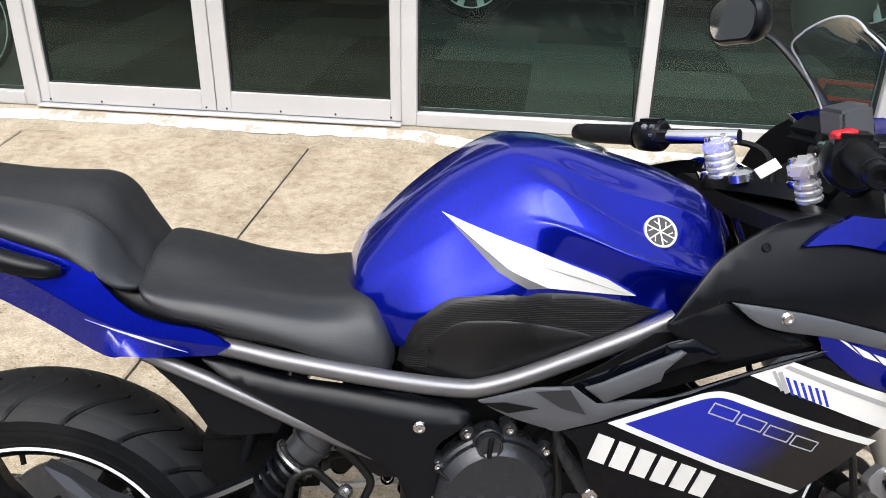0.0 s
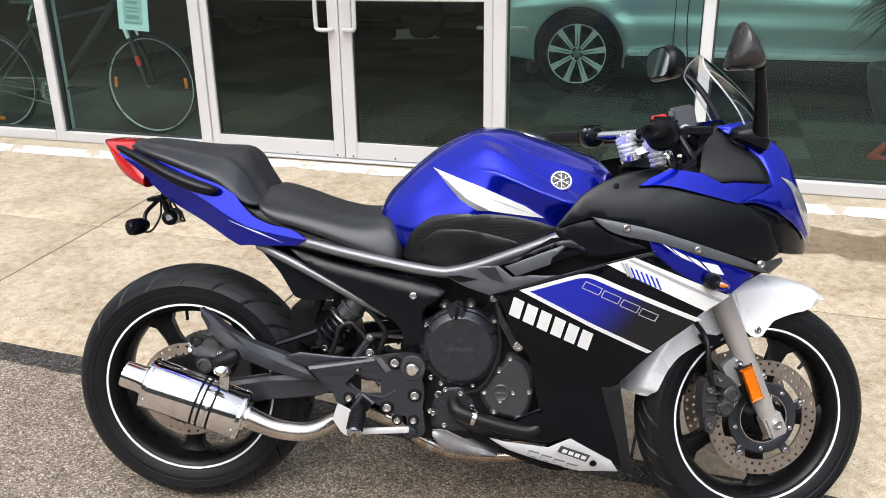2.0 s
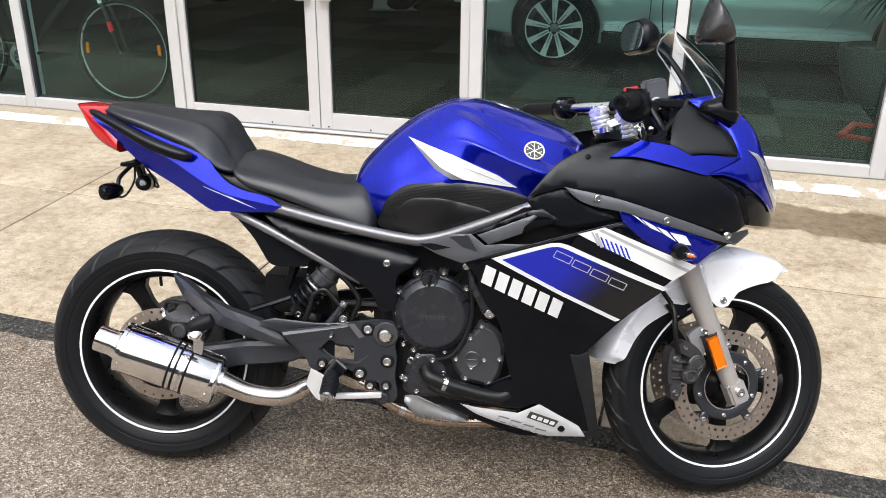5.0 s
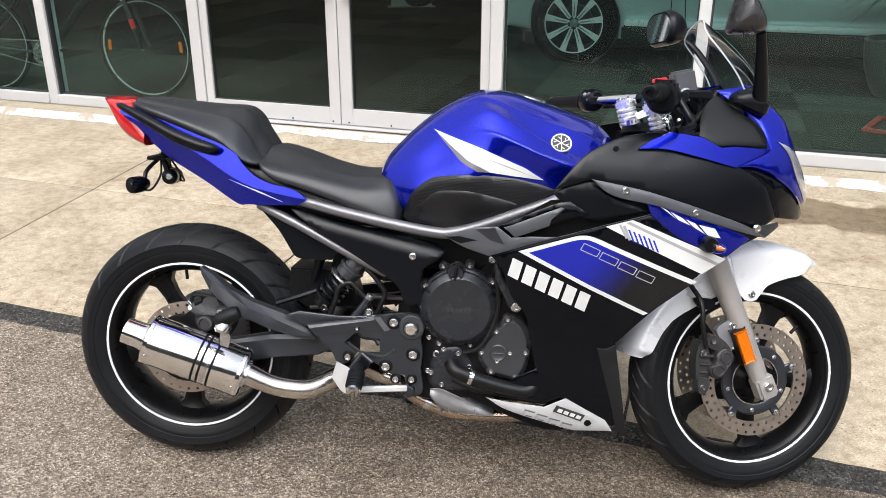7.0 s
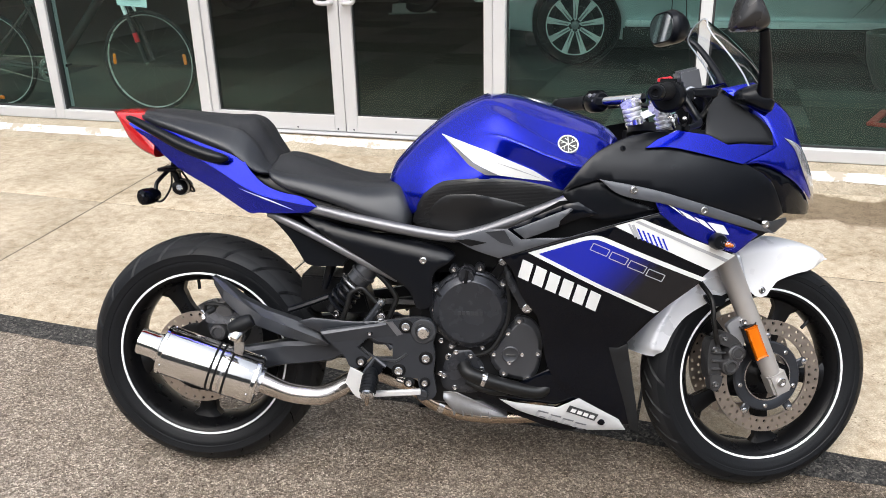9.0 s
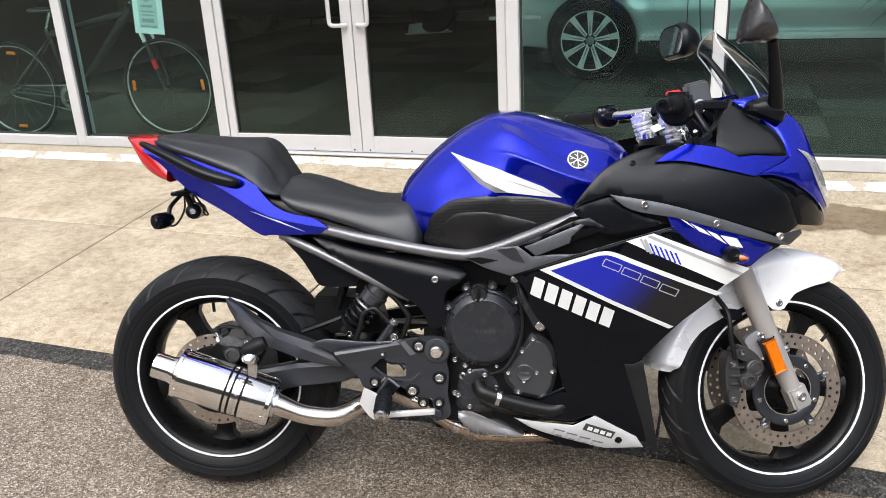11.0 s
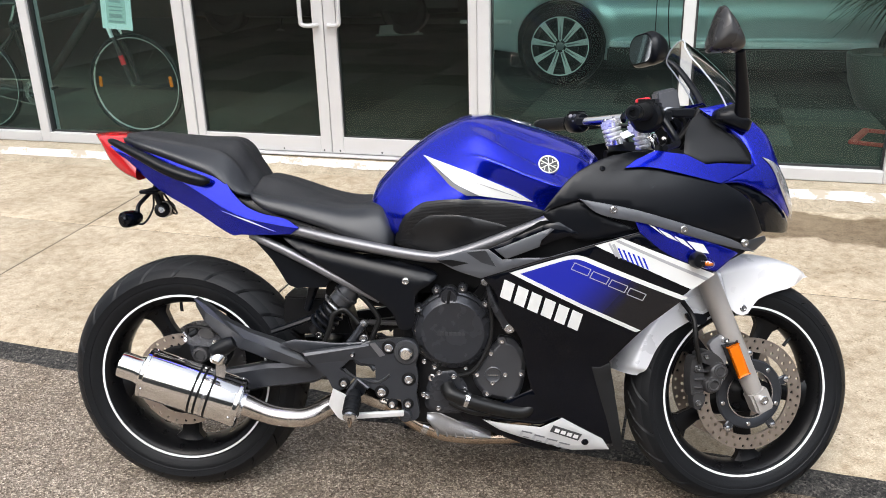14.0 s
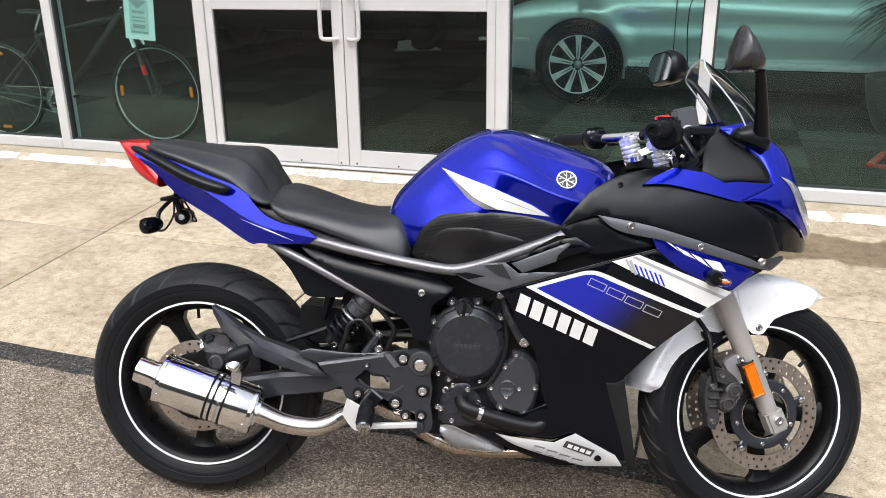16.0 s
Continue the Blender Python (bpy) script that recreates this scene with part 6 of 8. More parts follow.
# handlebar and controls, turned with the fork
bars = empty("handlebar")
bars.parent = moto
bars["label"] = "handlebar with black grips and silver risers"
UPR = Vector((-0.30, 0, 0.95)).normalized()
part("bar_tube", tube([(1.120, 0.034, 0.994), (1.030, 0.130, 0.982), (0.935, 0.265, 0.970)], 0.0125, 16, 5), M_CHROME, bars, "polished left handlebar tube")
part("bar_tube", tube([(1.150, -0.165, 1.003), (1.118, -0.285, 1.012), (1.076, -0.396, 1.010)], 0.0125, 16, 5), M_CHROME, bars, "polished right handlebar tube")
for s, inner, outer in ((1, Vector((1.000, 0.172, 0.978)), Vector((0.930, 0.272, 0.969))), (-1, Vector((1.114, -0.296, 1.012)), Vector((1.074, -0.400, 1.009)))):
    d = (outer - inner).normalized()
    part("grip", tube([inner, inner + d * 0.004, inner + d * 0.008, outer - d * 0.01, outer], [0.0235, 0.0235, 0.0185, 0.0180, 0.0175], 18, 3), M_RUBBER, bars, "black rubber grip")
    part("bar_end", lathe([(0.0, 0.012), (0.007, 0.012), (0.008, 0.021), (0.0135, 0.021), (0.0165, 0.016), (0.0165, -0.002)], outer, d, 20), M_BLACK_SATIN, bars)
    sw = inner - d * 0.028 - Vector((0, 0, 0 if s > 0 else 0.012))
    across_ = d.cross(Vector((0, 0, 1))).normalized()
    up_ = across_.cross(d).normalized()
    turn = Matrix(((across_.x, d.x, up_.x, sw.x), (across_.y, d.y, up_.y, sw.y), (across_.z, d.z, up_.z, sw.z), (0, 0, 0, 1)))
    big = 1.0 if s > 0 else 1.27
    part("switch_housing", shift(merge(lathe([(0, -0.026), (0.022, -0.026), (0.027, -0.020), (0.028, 0.0), (0.027, 0.020), (0.022, 0.026), (0, 0.026)], (0, 0, 0), (0, 1, 0), 20), box(-0.020, 0.020, -0.022, 0.022, 0.004, 0.030, 0.006, 2)), turn @ Matrix.Scale(big, 4)), M_BLACK_SATIN, bars, "black switch housing")
    for k in range(4):
        part("switch_button", shift(lathe([(0, 0.005), (0.004, 0.005), (0.0055, 0.003), (0.006, 0)], (0, 0, 0), (-s * 0.8, 0, 0.6), 10), turn @ Matrix.Translation((-s * (0.020 + 0.002 * (k % 2)), -0.014 + 0.014 * (k % 3), 0.016 - 0.013 * (k // 2)))), M_CAST if k == 1 else M_GREY_SATIN, bars)
    drop = Vector((0, 0, 0.0 if s > 0 else -0.045))
    part("lever", tube([sw + Vector((0.03, 0, 0.0)), sw + drop + Vector((0.058, s * 0.03, -0.004)), sw + drop + Vector((0.040, s * 0.09, -0.012)), sw + drop + Vector((0.010, s * 0.15, -0.015))], [0.009, 0.008, 0.006, 0.006], 10, 4), M_BLACK_SATIN, bars)
    part("lever_perch", shift(box(-0.02, 0.045, -0.014, 0.014, -0.012, 0.012, 0.004), Matrix.Translation(sw + Vector((0.01, -s * 0.02, 0.002)))), M_BLACK_SATIN, bars)
    riser = empty("riser")
    riser.parent = bars
    riser["label"] = "finned silver riser"
    rc0 = Vector((1.098, 0.046, 0.952)) if s > 0 else Vector((1.130, -0.168, 0.952))
    rr_ = 0.0245 if s > 0 else 0.0185
    for k in range(4 if s > 0 else 3):
        part("riser_fin", lathe([(0, 0.0040), (rr_ - 0.0018, 0.0040), (rr_, 0.0022), (rr_, -0.0022), (rr_ - 0.0018, -0.0040), (0, -0.0040)], rc0 + UPR * (-0.020 + 0.0110 * k), UPR, 28), M_RISER, riser)
    part("riser_post", tube([rc0 - UPR * 0.026, rc0 + UPR * 0.022], rr_ - 0.006, 22), M_RISER, riser)
    part("riser_clamp", shift(box(-0.021, 0.021, -0.018, 0.018, -0.013, 0.013, 0.006, 2), Matrix.Translation(rc0 + UPR * 0.027) @ Matrix.Rotation(radians(-17), 4, "Y") @ Matrix.Rotation(radians(-40 * s), 4, "Z")), M_RISER, riser, "silver bar clamp")
    for k in (-1, 1):
        part("clamp_bolt", lathe([(0, 0.004), (0.003, 0.004), (0.0032, 0.007), (0.006, 0.006), (0.006, 0)], rc0 + UPR * 0.038 + Vector((0.013 * k, 0, 0.004 * k)), UPR, 12), M_STEEL, riser)
part("kill_switch", shift(box(-0.015, 0.015, -0.010, 0.010, -0.006, 0.006, 0.003), Matrix.Translation((1.113, -0.266, 1.035)) @ Matrix.Rotation(radians(-10), 4, "Y")), M_RED, bars, "red engine stop switch")
part("brake_reservoir", shift(box(-0.024, 0.024, -0.030, 0.030, -0.026, 0.026, 0.005, 2), Matrix.Translation((1.186, -0.150, 1.036)) @ Matrix.Rotation(radians(-14), 4, "Y")), M_GREY_SATIN, bars, "dark brake fluid reservoir")
part("cable_clip", lathe([(0.0105, -0.003), (0.0145, -0.003), (0.0145, 0.003), (0.0105, 0.003)], (1.176, -0.235, 1.008), (0.2, -1, 0.2), 24, True), M_STEEL, bars)
part("perch_block", shift(box(-0.030, 0.030, -0.014, 0.014, -0.010, 0.010, 0.004), Matrix.Translation((1.204, -0.230, 1.010))), M_BLACK_SATIN, bars)
bolt(Vector((1.189, -0.135, 0.950)), (-0.2, -0.9, 0.35), 0.0045, 0.004, bars, M_STEEL_DARK)
part("key_tag", shift(box(-0.021, 0.021, -0.0015, 0.0015, -0.009, 0.009, 0.001), Matrix.Translation((1.118, -0.075, 0.960)) @ Matrix.Rotation(radians(-35), 4, "X") @ Matrix.Rotation(radians(-28), 4, "Y")), M_WHITE, bars, "white key tag")
part("top_clamp", turned(shift(shift(plate([(-0.055, 0.0), (-0.035, -0.10), (0.005, -0.135), (0.04, -0.11), (0.045, 0), (0.04, 0.11), (0.005, 0.135), (-0.035, 0.10)], -0.011, 0.011, 0.004), Matrix.Rotation(radians(90), 4, "X")), Matrix.Translation((1.150, 0, 0.910)) @ Matrix.Rotation(radians(14), 4, "Y"))), M_BLACK_SATIN, bars, "black top clamp")
for s in (-1, 1):
    part("fork_cap", turned(lathe([(0, 0.012), (0.008, 0.012), (0.010, 0.006), (0.02, 0.006), (0.023, 0.002), (0.023, -0.01)], (1.138, s * 0.112, 0.938), (-0.44, 0, 0.9), 20)), M_CHROME, bars)
part("key_switch", turned(lathe([(0, 0.018), (0.012, 0.018), (0.02, 0.012), (0.021, 0)], (1.105, -0.02, 0.930), (-0.25, 0, 1), 20)), M_STEEL, bars)
for k, pts in enumerate(([(1.09, -0.18, 0.985), (1.16, -0.17, 0.96), (1.20, -0.12, 0.93), (1.19, -0.05, 0.88)], [(1.15, -0.19, 1.0), (1.215, -0.18, 0.985), (1.245, -0.14, 0.95), (1.23, -0.06, 0.89)], [(1.09, 0.18, 0.985), (1.16, 0.16, 0.99), (1.20, 0.10, 0.96), (1.19, 0.03, 0.88)], [(1.12, -0.16, 1.0), (1.20, -0.15, 0.985), (1.24, -0.11, 0.96), (1.24, -0.04, 0.90)])):
    part("cable", tube([FRONT @ Vector(p) for p in pts[:2]] + [Vector(p) for p in pts[2:]], 0.0055 + 0.0012 * (k % 2), 8), M_HOSE, bars)

part("hose_loom", tube([(1.272, -0.130, 1.019), (1.258, -0.130, 0.995), (1.238, -0.130, 0.963), (1.216, -0.130, 0.933)], [0.009, 0.010, 0.010, 0.008], 10, 5), M_HOSE, bars, "black hose loom beside the meter")

# large side fairing with its graphics
sides = empty("side_fairing")
sides.parent = moto
sides["label"] = "gloss black side fairing with blue and white graphics"
for s in (-1, 1):
    big = part("side_panel", skin([(0.772, 0.633, 1), (0.834, 0.658), (0.934, 0.692), (1.043, 0.727), (1.123, 0.749, 1), (1.304, 0.664, 1), (1.244, 0.614), (1.143, 0.512), (1.076, 0.429, 1), (1.074, 0.40), (1.098, 0.27), (1.110, 0.206, 1), (1.06, 0.212), (0.949, 0.285), (0.897, 0.347), (0.876, 0.428), (0.861, 0.489), (0.825, 0.538), (0.799, 0.605)], fair, 0.006, 0, 0.024, 0.005, s), M_BLACK_GLOSS, sides)
    sub = part("grey_vent_panel", skin([(0.663, 0.671, 1), (0.733, 0.697, 1), (0.784, 0.703, 1), (0.816, 0.680, 1), (0.857, 0.6855, 1), (0.925, 0.689), (0.980, 0.708), (1.059, 0.732), (1.123, 0.7515, 1), (1.043, 0.728), (0.934, 0.693), (0.834, 0.659), (0.768, 0.633, 1), (0.709, 0.649)], fair, 0.006, 0.006, 0.02, 0.003, s), M_GREY_SATIN, sides, "dark grey vent surround")
    part("vent_facet", skin([(0.667, 0.669, 1), (0.698, 0.6735, 1), (0.741, 0.668, 1), (0.702, 0.657, 1)], fair, 0.0012, 0.0068, 0.02, 0.0, s), M_ENGINE_DARK, sub)
    part("vent_facet", skin([(0.735, 0.693, 1), (0.779, 0.700, 1), (0.802, 0.664, 1), (0.770, 0.671, 1)], fair, 0.0012, 0.0068, 0.02, 0.0, s), M_COVER, sub)
    part("vent_blade", skin([(0.799, 0.702, 1), (0.861, 0.729, 1), (0.922, 0.755, 1), (0.929, 0.752, 1), (0.902, 0.727, 1), (0.898, 0.712, 1), (0.825, 0.682, 1)], fair, 0.006, 0.004, 0.02, 0.003, s), M_GREY_SATIN, sides, "grey vent blade")
    part("vent_recess", skin([(0.785, 0.700, 1), (0.881, 0.748), (0.935, 0.765), (0.985, 0.745, 1), (0.904, 0.712, 1), (0.817, 0.678, 1)], lambda x, z: fair(x, z) - 0.012, 0.004, 0, 0.02, 0.003, s), M_BLACK_GLOSS, sides)
    part("vent_lining", skin([(0.78, 0.69, 1), (0.90, 0.765, 1), (1.02, 0.775, 1), (1.13, 0.765, 1), (1.10, 0.735, 1), (0.95, 0.69, 1), (0.83, 0.655, 1)], lambda x, z: fair(x, z) - 0.035, 0.004, 0, 0.03, 0.0, s), M_ENGINE_DARK, sides)
    part("vent_lip", skin([(0.905, 0.760, 1), (0.940, 0.768, 1), (0.985, 0.742, 1), (0.935, 0.728, 1), (0.908, 0.722, 1), (0.902, 0.738)], lambda x, z: fair(x, z) - 0.004, 0.006, 0, 0.02, 0.006, s), M_BLACK_GLOSS, sides)
    film = lambda name, pts, mat, lift, lab="", steps=5: part(name, skin(pts, fair, 0.0008, lift, 0.03, 0.0, s, steps), mat, big, lab)
    film("white_band", [(1.021, 0.717, 1), (1.079, 0.735, 1), (1.298, 0.651, 1), (1.247, 0.615, 1)], M_PANEL_WHITE, 0.0014, "white stripe")
    film("grey_pinstripe", [(1.066, 0.727, 1), (1.073, 0.7305, 1), (1.284, 0.641, 1), (1.277, 0.636, 1)], M_LINE_GREY, 0.0020)
    film("grey_bar", [(1.050, 0.722, 1), (1.054, 0.7235, 1), (1.072, 0.694, 1), (1.067, 0.692, 1)], M_LINE_GREY, 0.0020)
    film("grey_bar", [(1.058, 0.720, 1), (1.064, 0.722, 1), (1.080, 0.690, 1), (1.074, 0.688, 1)], M_LINE_GREY, 0.0020)
    for k in range(6):
        x, z = 1.070 + 0.0112 * k, 0.7135 - 0.0043 * k
        film("blue_bar", [(x, z, 1), (x + 0.005, z - 0.0015, 1), (x + 0.018, z - 0.029, 1), (x + 0.013, z - 0.027, 1)], M_DECAL_BLUE, 0.0020)
    film("white_outline", [(0.833, 0.650, 1), (0.935, 0.684), (0.970, 0.6935), (0.999, 0.691), (1.05, 0.671, 1), (1.240, 0.596, 1), (1.227, 0.590, 1), (1.04, 0.664), (0.995, 0.682), (0.972, 0.6845), (0.942, 0.677), (0.857, 0.648, 1), (1.00, 0.577, 1), (1.139, 0.514, 1), (1.128, 0.509, 1), (1.00, 0.567, 1)], M_PANEL_WHITE, 0.0014, "white outline")
    blue_in = film("blue_field", [(0.857, 0.648, 1), (0.942, 0.677), (0.972, 0.6845), (0.995, 0.682), (1.04, 0.664, 1), (1.227, 0.590, 1), (1.139, 0.514, 1), (1.00, 0.577, 1)], M_FADE, 0.0011, "blue field fading to black")
    # brand lettering and script stand as plain slanted blocks
    for k in range(6):
        x, z = 0.8225 + 0.0315 * k, 0.634 - 0.0142 * k
        w = 0.024
        film("white_block", [(x, z, 1), (x + w, z - 0.0108, 1), (x + w - 0.010, z - 0.0108 - 0.043, 1), (x - 0.010, z - 0.043, 1)], M_PANEL_WHITE, 0.0016)
    for k in range(4):
        x, z = 0.978 + 0.0425 * k, 0.6765 - 0.0190 * k
        q = [(x, z), (x + 0.037, z - 0.0150), (x + 0.030, z - 0.0300), (x - 0.007, z - 0.0150)]
        for a, b in zip(q, q[1:] + q[:1]):
            dx, dz = b[0] - a[0], b[1] - a[1]
            ln = math.hypot(dx, dz)
            ox, oz = -dz / ln * 0.0009, dx / ln * 0.0009
            film("grey_stroke", [(a[0] + ox, a[1] + oz, 1), (b[0] + ox, b[1] + oz, 1), (b[0] - ox, b[1] - oz, 1), (a[0] - ox, a[1] - oz, 1)], M_LINE_GREY, 0.0018)
    part("lower_edge", skin([(1.034, 0.414, 1), (1.055, 0.413, 1), (1.077, 0.426, 1), (1.086, 0.377, 1), (1.102, 0.305, 1), (1.118, 0.226, 1), (1.125, 0.181, 1), (1.101, 0.194, 1), (1.081, 0.268, 1), (1.055, 0.347, 1)], lambda x, z: fair(x, z) + 0.002, 0.006, 0, 0.02, 0.003, s), M_INNER, sides, "dark grey trailing edge")
    belly = part("belly_panel", skin([(0.779, 0.261, 1), (0.921, 0.248, 1), (0.972, 0.276, 1), (1.072, 0.221, 1), (1.091, 0.191, 1), (0.999, 0.186, 1), (0.945, 0.1995), (0.870, 0.2205), (0.82, 0.239)], fair, 0.005, 0.004, 0.02, 0.004, s), M_BELLY, sides, "white belly panel with grey marks")
    part("belly_black", skin([(0.69, 0.268, 1), (0.775, 0.285), (0.897, 0.347, 1), (0.950, 0.345, 1), (1.000, 0.268, 1), (0.972, 0.270, 1), (0.918, 0.252, 1), (0.775, 0.263, 1), (0.836, 0.242), (0.955, 0.207), (1.006, 0.186, 1), (0.93, 0.180), (0.836, 0.212)], lambda x, z: fair(x, z) - 0.006, 0.005, 0, 0.02, 0.004, s), M_BLACK_GLOSS, sides, "black lower edge of the belly pan")
    sticker = lambda name, pts, mat, lift: part(name, skin(pts, fair, 0.0008, lift, 0.03, 0.0, s), mat, belly)
    sticker("grey_block", [(0.951, 0.257, 1), (1.022, 0.234, 1), (1.013, 0.215, 1), (0.943, 0.239, 1)], M_SWING, 0.0052)
    for k in range(4):
        x, z = 0.957 + 0.0152 * k, 0.2485 - 0.0050 * k
        sticker("pale_block", [(x, z, 1), (x + 0.011, z - 0.0035, 1), (x + 0.0075, z - 0.0125, 1), (x - 0.0035, z - 0.009, 1)], M_PANEL_WHITE, 0.0060)
    for k in range(4):
        x, z = 0.876 + 0.031 * k, 0.2400 - 0.0100 * k
        sticker("grey_stroke", [(x, z, 1), (x + 0.026, z - 0.0062, 1), (x + 0.0235, z - 0.0095, 1), (x - 0.0025, z - 0.0033, 1)], M_FLASH_SHADE, 0.0052)
        sticker("grey_stroke", [(x - 0.0035, z - 0.0040, 1), (x + 0.0035, z - 0.0058, 1), (x - 0.0010, z - 0.0165, 1), (x - 0.0080, z - 0.0145, 1)], M_LINE_GREY, 0.0052)
        sticker("grey_stroke", [(x + 0.004, z - 0.0160, 1), (x + 0.018, z - 0.0195, 1), (x + 0.0165, z - 0.0220, 1), (x + 0.002, z - 0.0185, 1)], M_FLASH_SHADE, 0.0052)
    bolt(Vector((1.030, s * (fair(1.03, 0.213) + 0.004), 0.213)), (0, s, 0), 0.0085, 0.004, belly, M_BLACK_GLOSS)

# engine
engine = empty("engine")
engine.parent = moto
engine["label"] = "black four-cylinder engine with round clutch cover"
part("crankcase", hull([(0.58, [(0, 0.50), (0.11, 0.50), (0.13, 0.47), (0.13, 0.25), (0, 0.22)]), (0.64, [(0, 0.55), (0.13, 0.54), (0.15, 0.50), (0.15, 0.24), (0, 0.21)]), (0.80, [(0, 0.52), (0.14, 0.52), (0.155, 0.48), (0.15, 0.26), (0, 0.22)]), (0.92, [(0, 0.48), (0.13, 0.47), (0.15, 0.44), (0.13, 0.28), (0, 0.25)])], 2, 3), M_ENGINE_DARK, engine)
part("cylinder_block", shift(box(-0.10, 0.10, -0.15, 0.15, -0.14, 0.14, 0.02, 2), Matrix.Translation((0.87, 0, 0.56)) @ Matrix.Rotation(radians(38), 4, "Y")), M_ENGINE_DARK, engine)
sump = part("oil_sump", hull([(0.640, [(0, 0.27), (0.140, 0.268), (0.153, 0.262), (0.150, 0.246), (0, 0.20)]), (0.665, [(0, 0.27), (0.140, 0.270), (0.155, 0.262), (0.140, 0.212), (0, 0.185)]), (0.69, [(0, 0.26), (0.140, 0.262), (0.154, 0.250), (0.138, 0.203), (0, 0.185)]), (0.76, [(0, 0.25), (0.135, 0.230), (0.148, 0.222), (0.138, 0.199), (0, 0.18)]), (0.80, [(0, 0.24), (0.12, 0.205), (0.135, 0.202), (0.125, 0.196), (0, 0.184)])]), M_CAST, engine, "bare alloy oil sump")
for k in range(5):
    part("sump_rib", shift(box(-0.0025, 0.0025, -0.154, -0.13, -0.028 + 0.003 * k, 0.020 - 0.004 * k, 0.002), Matrix.Translation((0.662 + 0.023 * k, 0, 0.232 - 0.004 * k)) @ Matrix.Rotation(radians(-14), 4, "Y")), M_CAST, sump)
cl = Vector((0.703, -0.155, 0.482))
clutch = part("clutch_cover", lathe([(0.099, -0.02), (0.099, 0.003), (0.096, 0.007), (0.092, 0.010), (0.0905, 0.019), (0.088, 0.0215), (0.0765, 0.0300), (0.0750, 0.0308), (0.0735, 0.0306), (0.0, 0.0318)], cl, OUT, 72), M_ENGINE, engine, "round black clutch cover", angle=14)
for a in (28, 103, 152, 205, 248, 330):
    d = Vector((math.cos(radians(a)), 0, math.sin(radians(a))))
    part("cover_notch", tube([cl + d * 0.0925 + Vector((0, -0.015, 0)), cl + d * 0.080 + Vector((0, -0.0285, 0))], [0.0042, 0.0020], 8), M_ENGINE_DARK, clutch)
for x, z in ((0.661, 0.5814), (0.724, 0.5856), (0.780, 0.549), (0.618, 0.5316), (0.614, 0.4804), (0.631, 0.4299), (0.6586, 0.3882), (0.735, 0.388), (0.782, 0.422)):
    q = Vector((x, cl.y, z))
    part("cover_lug", lathe([(0, 0.006), (0.0105, 0.006), (0.0125, 0.003), (0.0125, -0.02)], q, OUT, 16), M_ENGINE, clutch)
    bolt(q + Vector((0, -0.006, 0)), OUT, 0.0060, 0.006, clutch)
fill = Vector((0.692, -0.163, 0.570))
cap = part("oil_filler_cap", lathe([(0.0235, -0.02), (0.0235, 0.010), (0.0215, 0.012), (0.0205, 0.010), (0.0195, 0.020), (0.018, 0.0225), (0.0155, 0.0225), (0.0145, 0.020), (0, 0.020)], fill, OUT, 36), M_ENGINE, engine, "round oil filler cap")
part("cap_grip", shift(box(-0.0035, 0.0035, -0.008, 0, -0.0165, 0.0165, 0.002), Matrix.Translation(fill + Vector((0, -0.018, 0))) @ Matrix.Rotation(radians(6), 4, "Y")), M_ENGINE_DARK, cap)
for k in range(6):
    part("raised_mark", box(cl.x - 0.030 + 0.0105 * k, cl.x - 0.022 + 0.0105 * k, cl.y - 0.0335, cl.y - 0.0312, cl.z - 0.006, cl.z + 0.003, 0.0006), M_SWING, clutch)
cov = part("generator_cover", dome([(0.823, 0.470), (0.855, 0.462), (0.8756, 0.432), (0.8807, 0.396), (0.873, 0.338), (0.8514, 0.306), (0.830, 0.308), (0.784, 0.320), (0.7557, 0.353), (0.7553, 0.379), (0.769, 0.409), (0.790, 0.436)], [(1.0, -0.13), (1.0, -0.160), (0.97, -0.166), (0.84, -0.1745), (0.80, -0.1755), (0.3, -0.1765)]), M_GEN, engine, "dark grey engine side cover", angle=12)
part("inspection_plug", lathe([(0.0225, -0.004), (0.0225, 0.0005), (0.0207, 0.0005), (0.0205, 0.004), (0.0185, 0.0055), (0.0165, 0.004), (0, 0.004)], (0.8024, -0.1755, 0.378), OUT, 32), M_GEN, cov)
part("plug_slot", box(0.791, 0.814, -0.1815, -0.179, 0.377, 0.379), M_STEEL_DARK, cov)
for x, z in ((0.8213, 0.462), (0.796, 0.431), (0.763, 0.377), (0.8314, 0.3785), (0.8685, 0.382), (0.801, 0.357), (0.788, 0.3295), (0.8466, 0.318)):
    part("bolt_boss", lathe([(0.0115, -0.03), (0.0115, -0.001), (0.0100, 0.001), (0, 0.001)], (x, -0.1745, z), OUT, 16), M_GEN, cov)
    bolt(Vector((x, -0.175, z)), OUT, 0.0062, 0.006, cov)
pump = part("water_pump", skin([(0.640, 0.340), (0.660, 0.375), (0.69, 0.386), (0.715, 0.382), (0.742, 0.342), (0.738, 0.278), (0.674, 0.270), (0.637, 0.285)], lambda x, z: 0.165, 0.03, 0, 0.015, 0.010), M_ENGINE, engine, "black water pump cover")
for x, z in ((0.670, 0.375), (0.641, 0.313), (0.669, 0.284), (0.734, 0.334), (0.706, 0.366)):
    bolt(Vector((x, -0.166, z)), OUT, 0.0055, 0.006, pump)
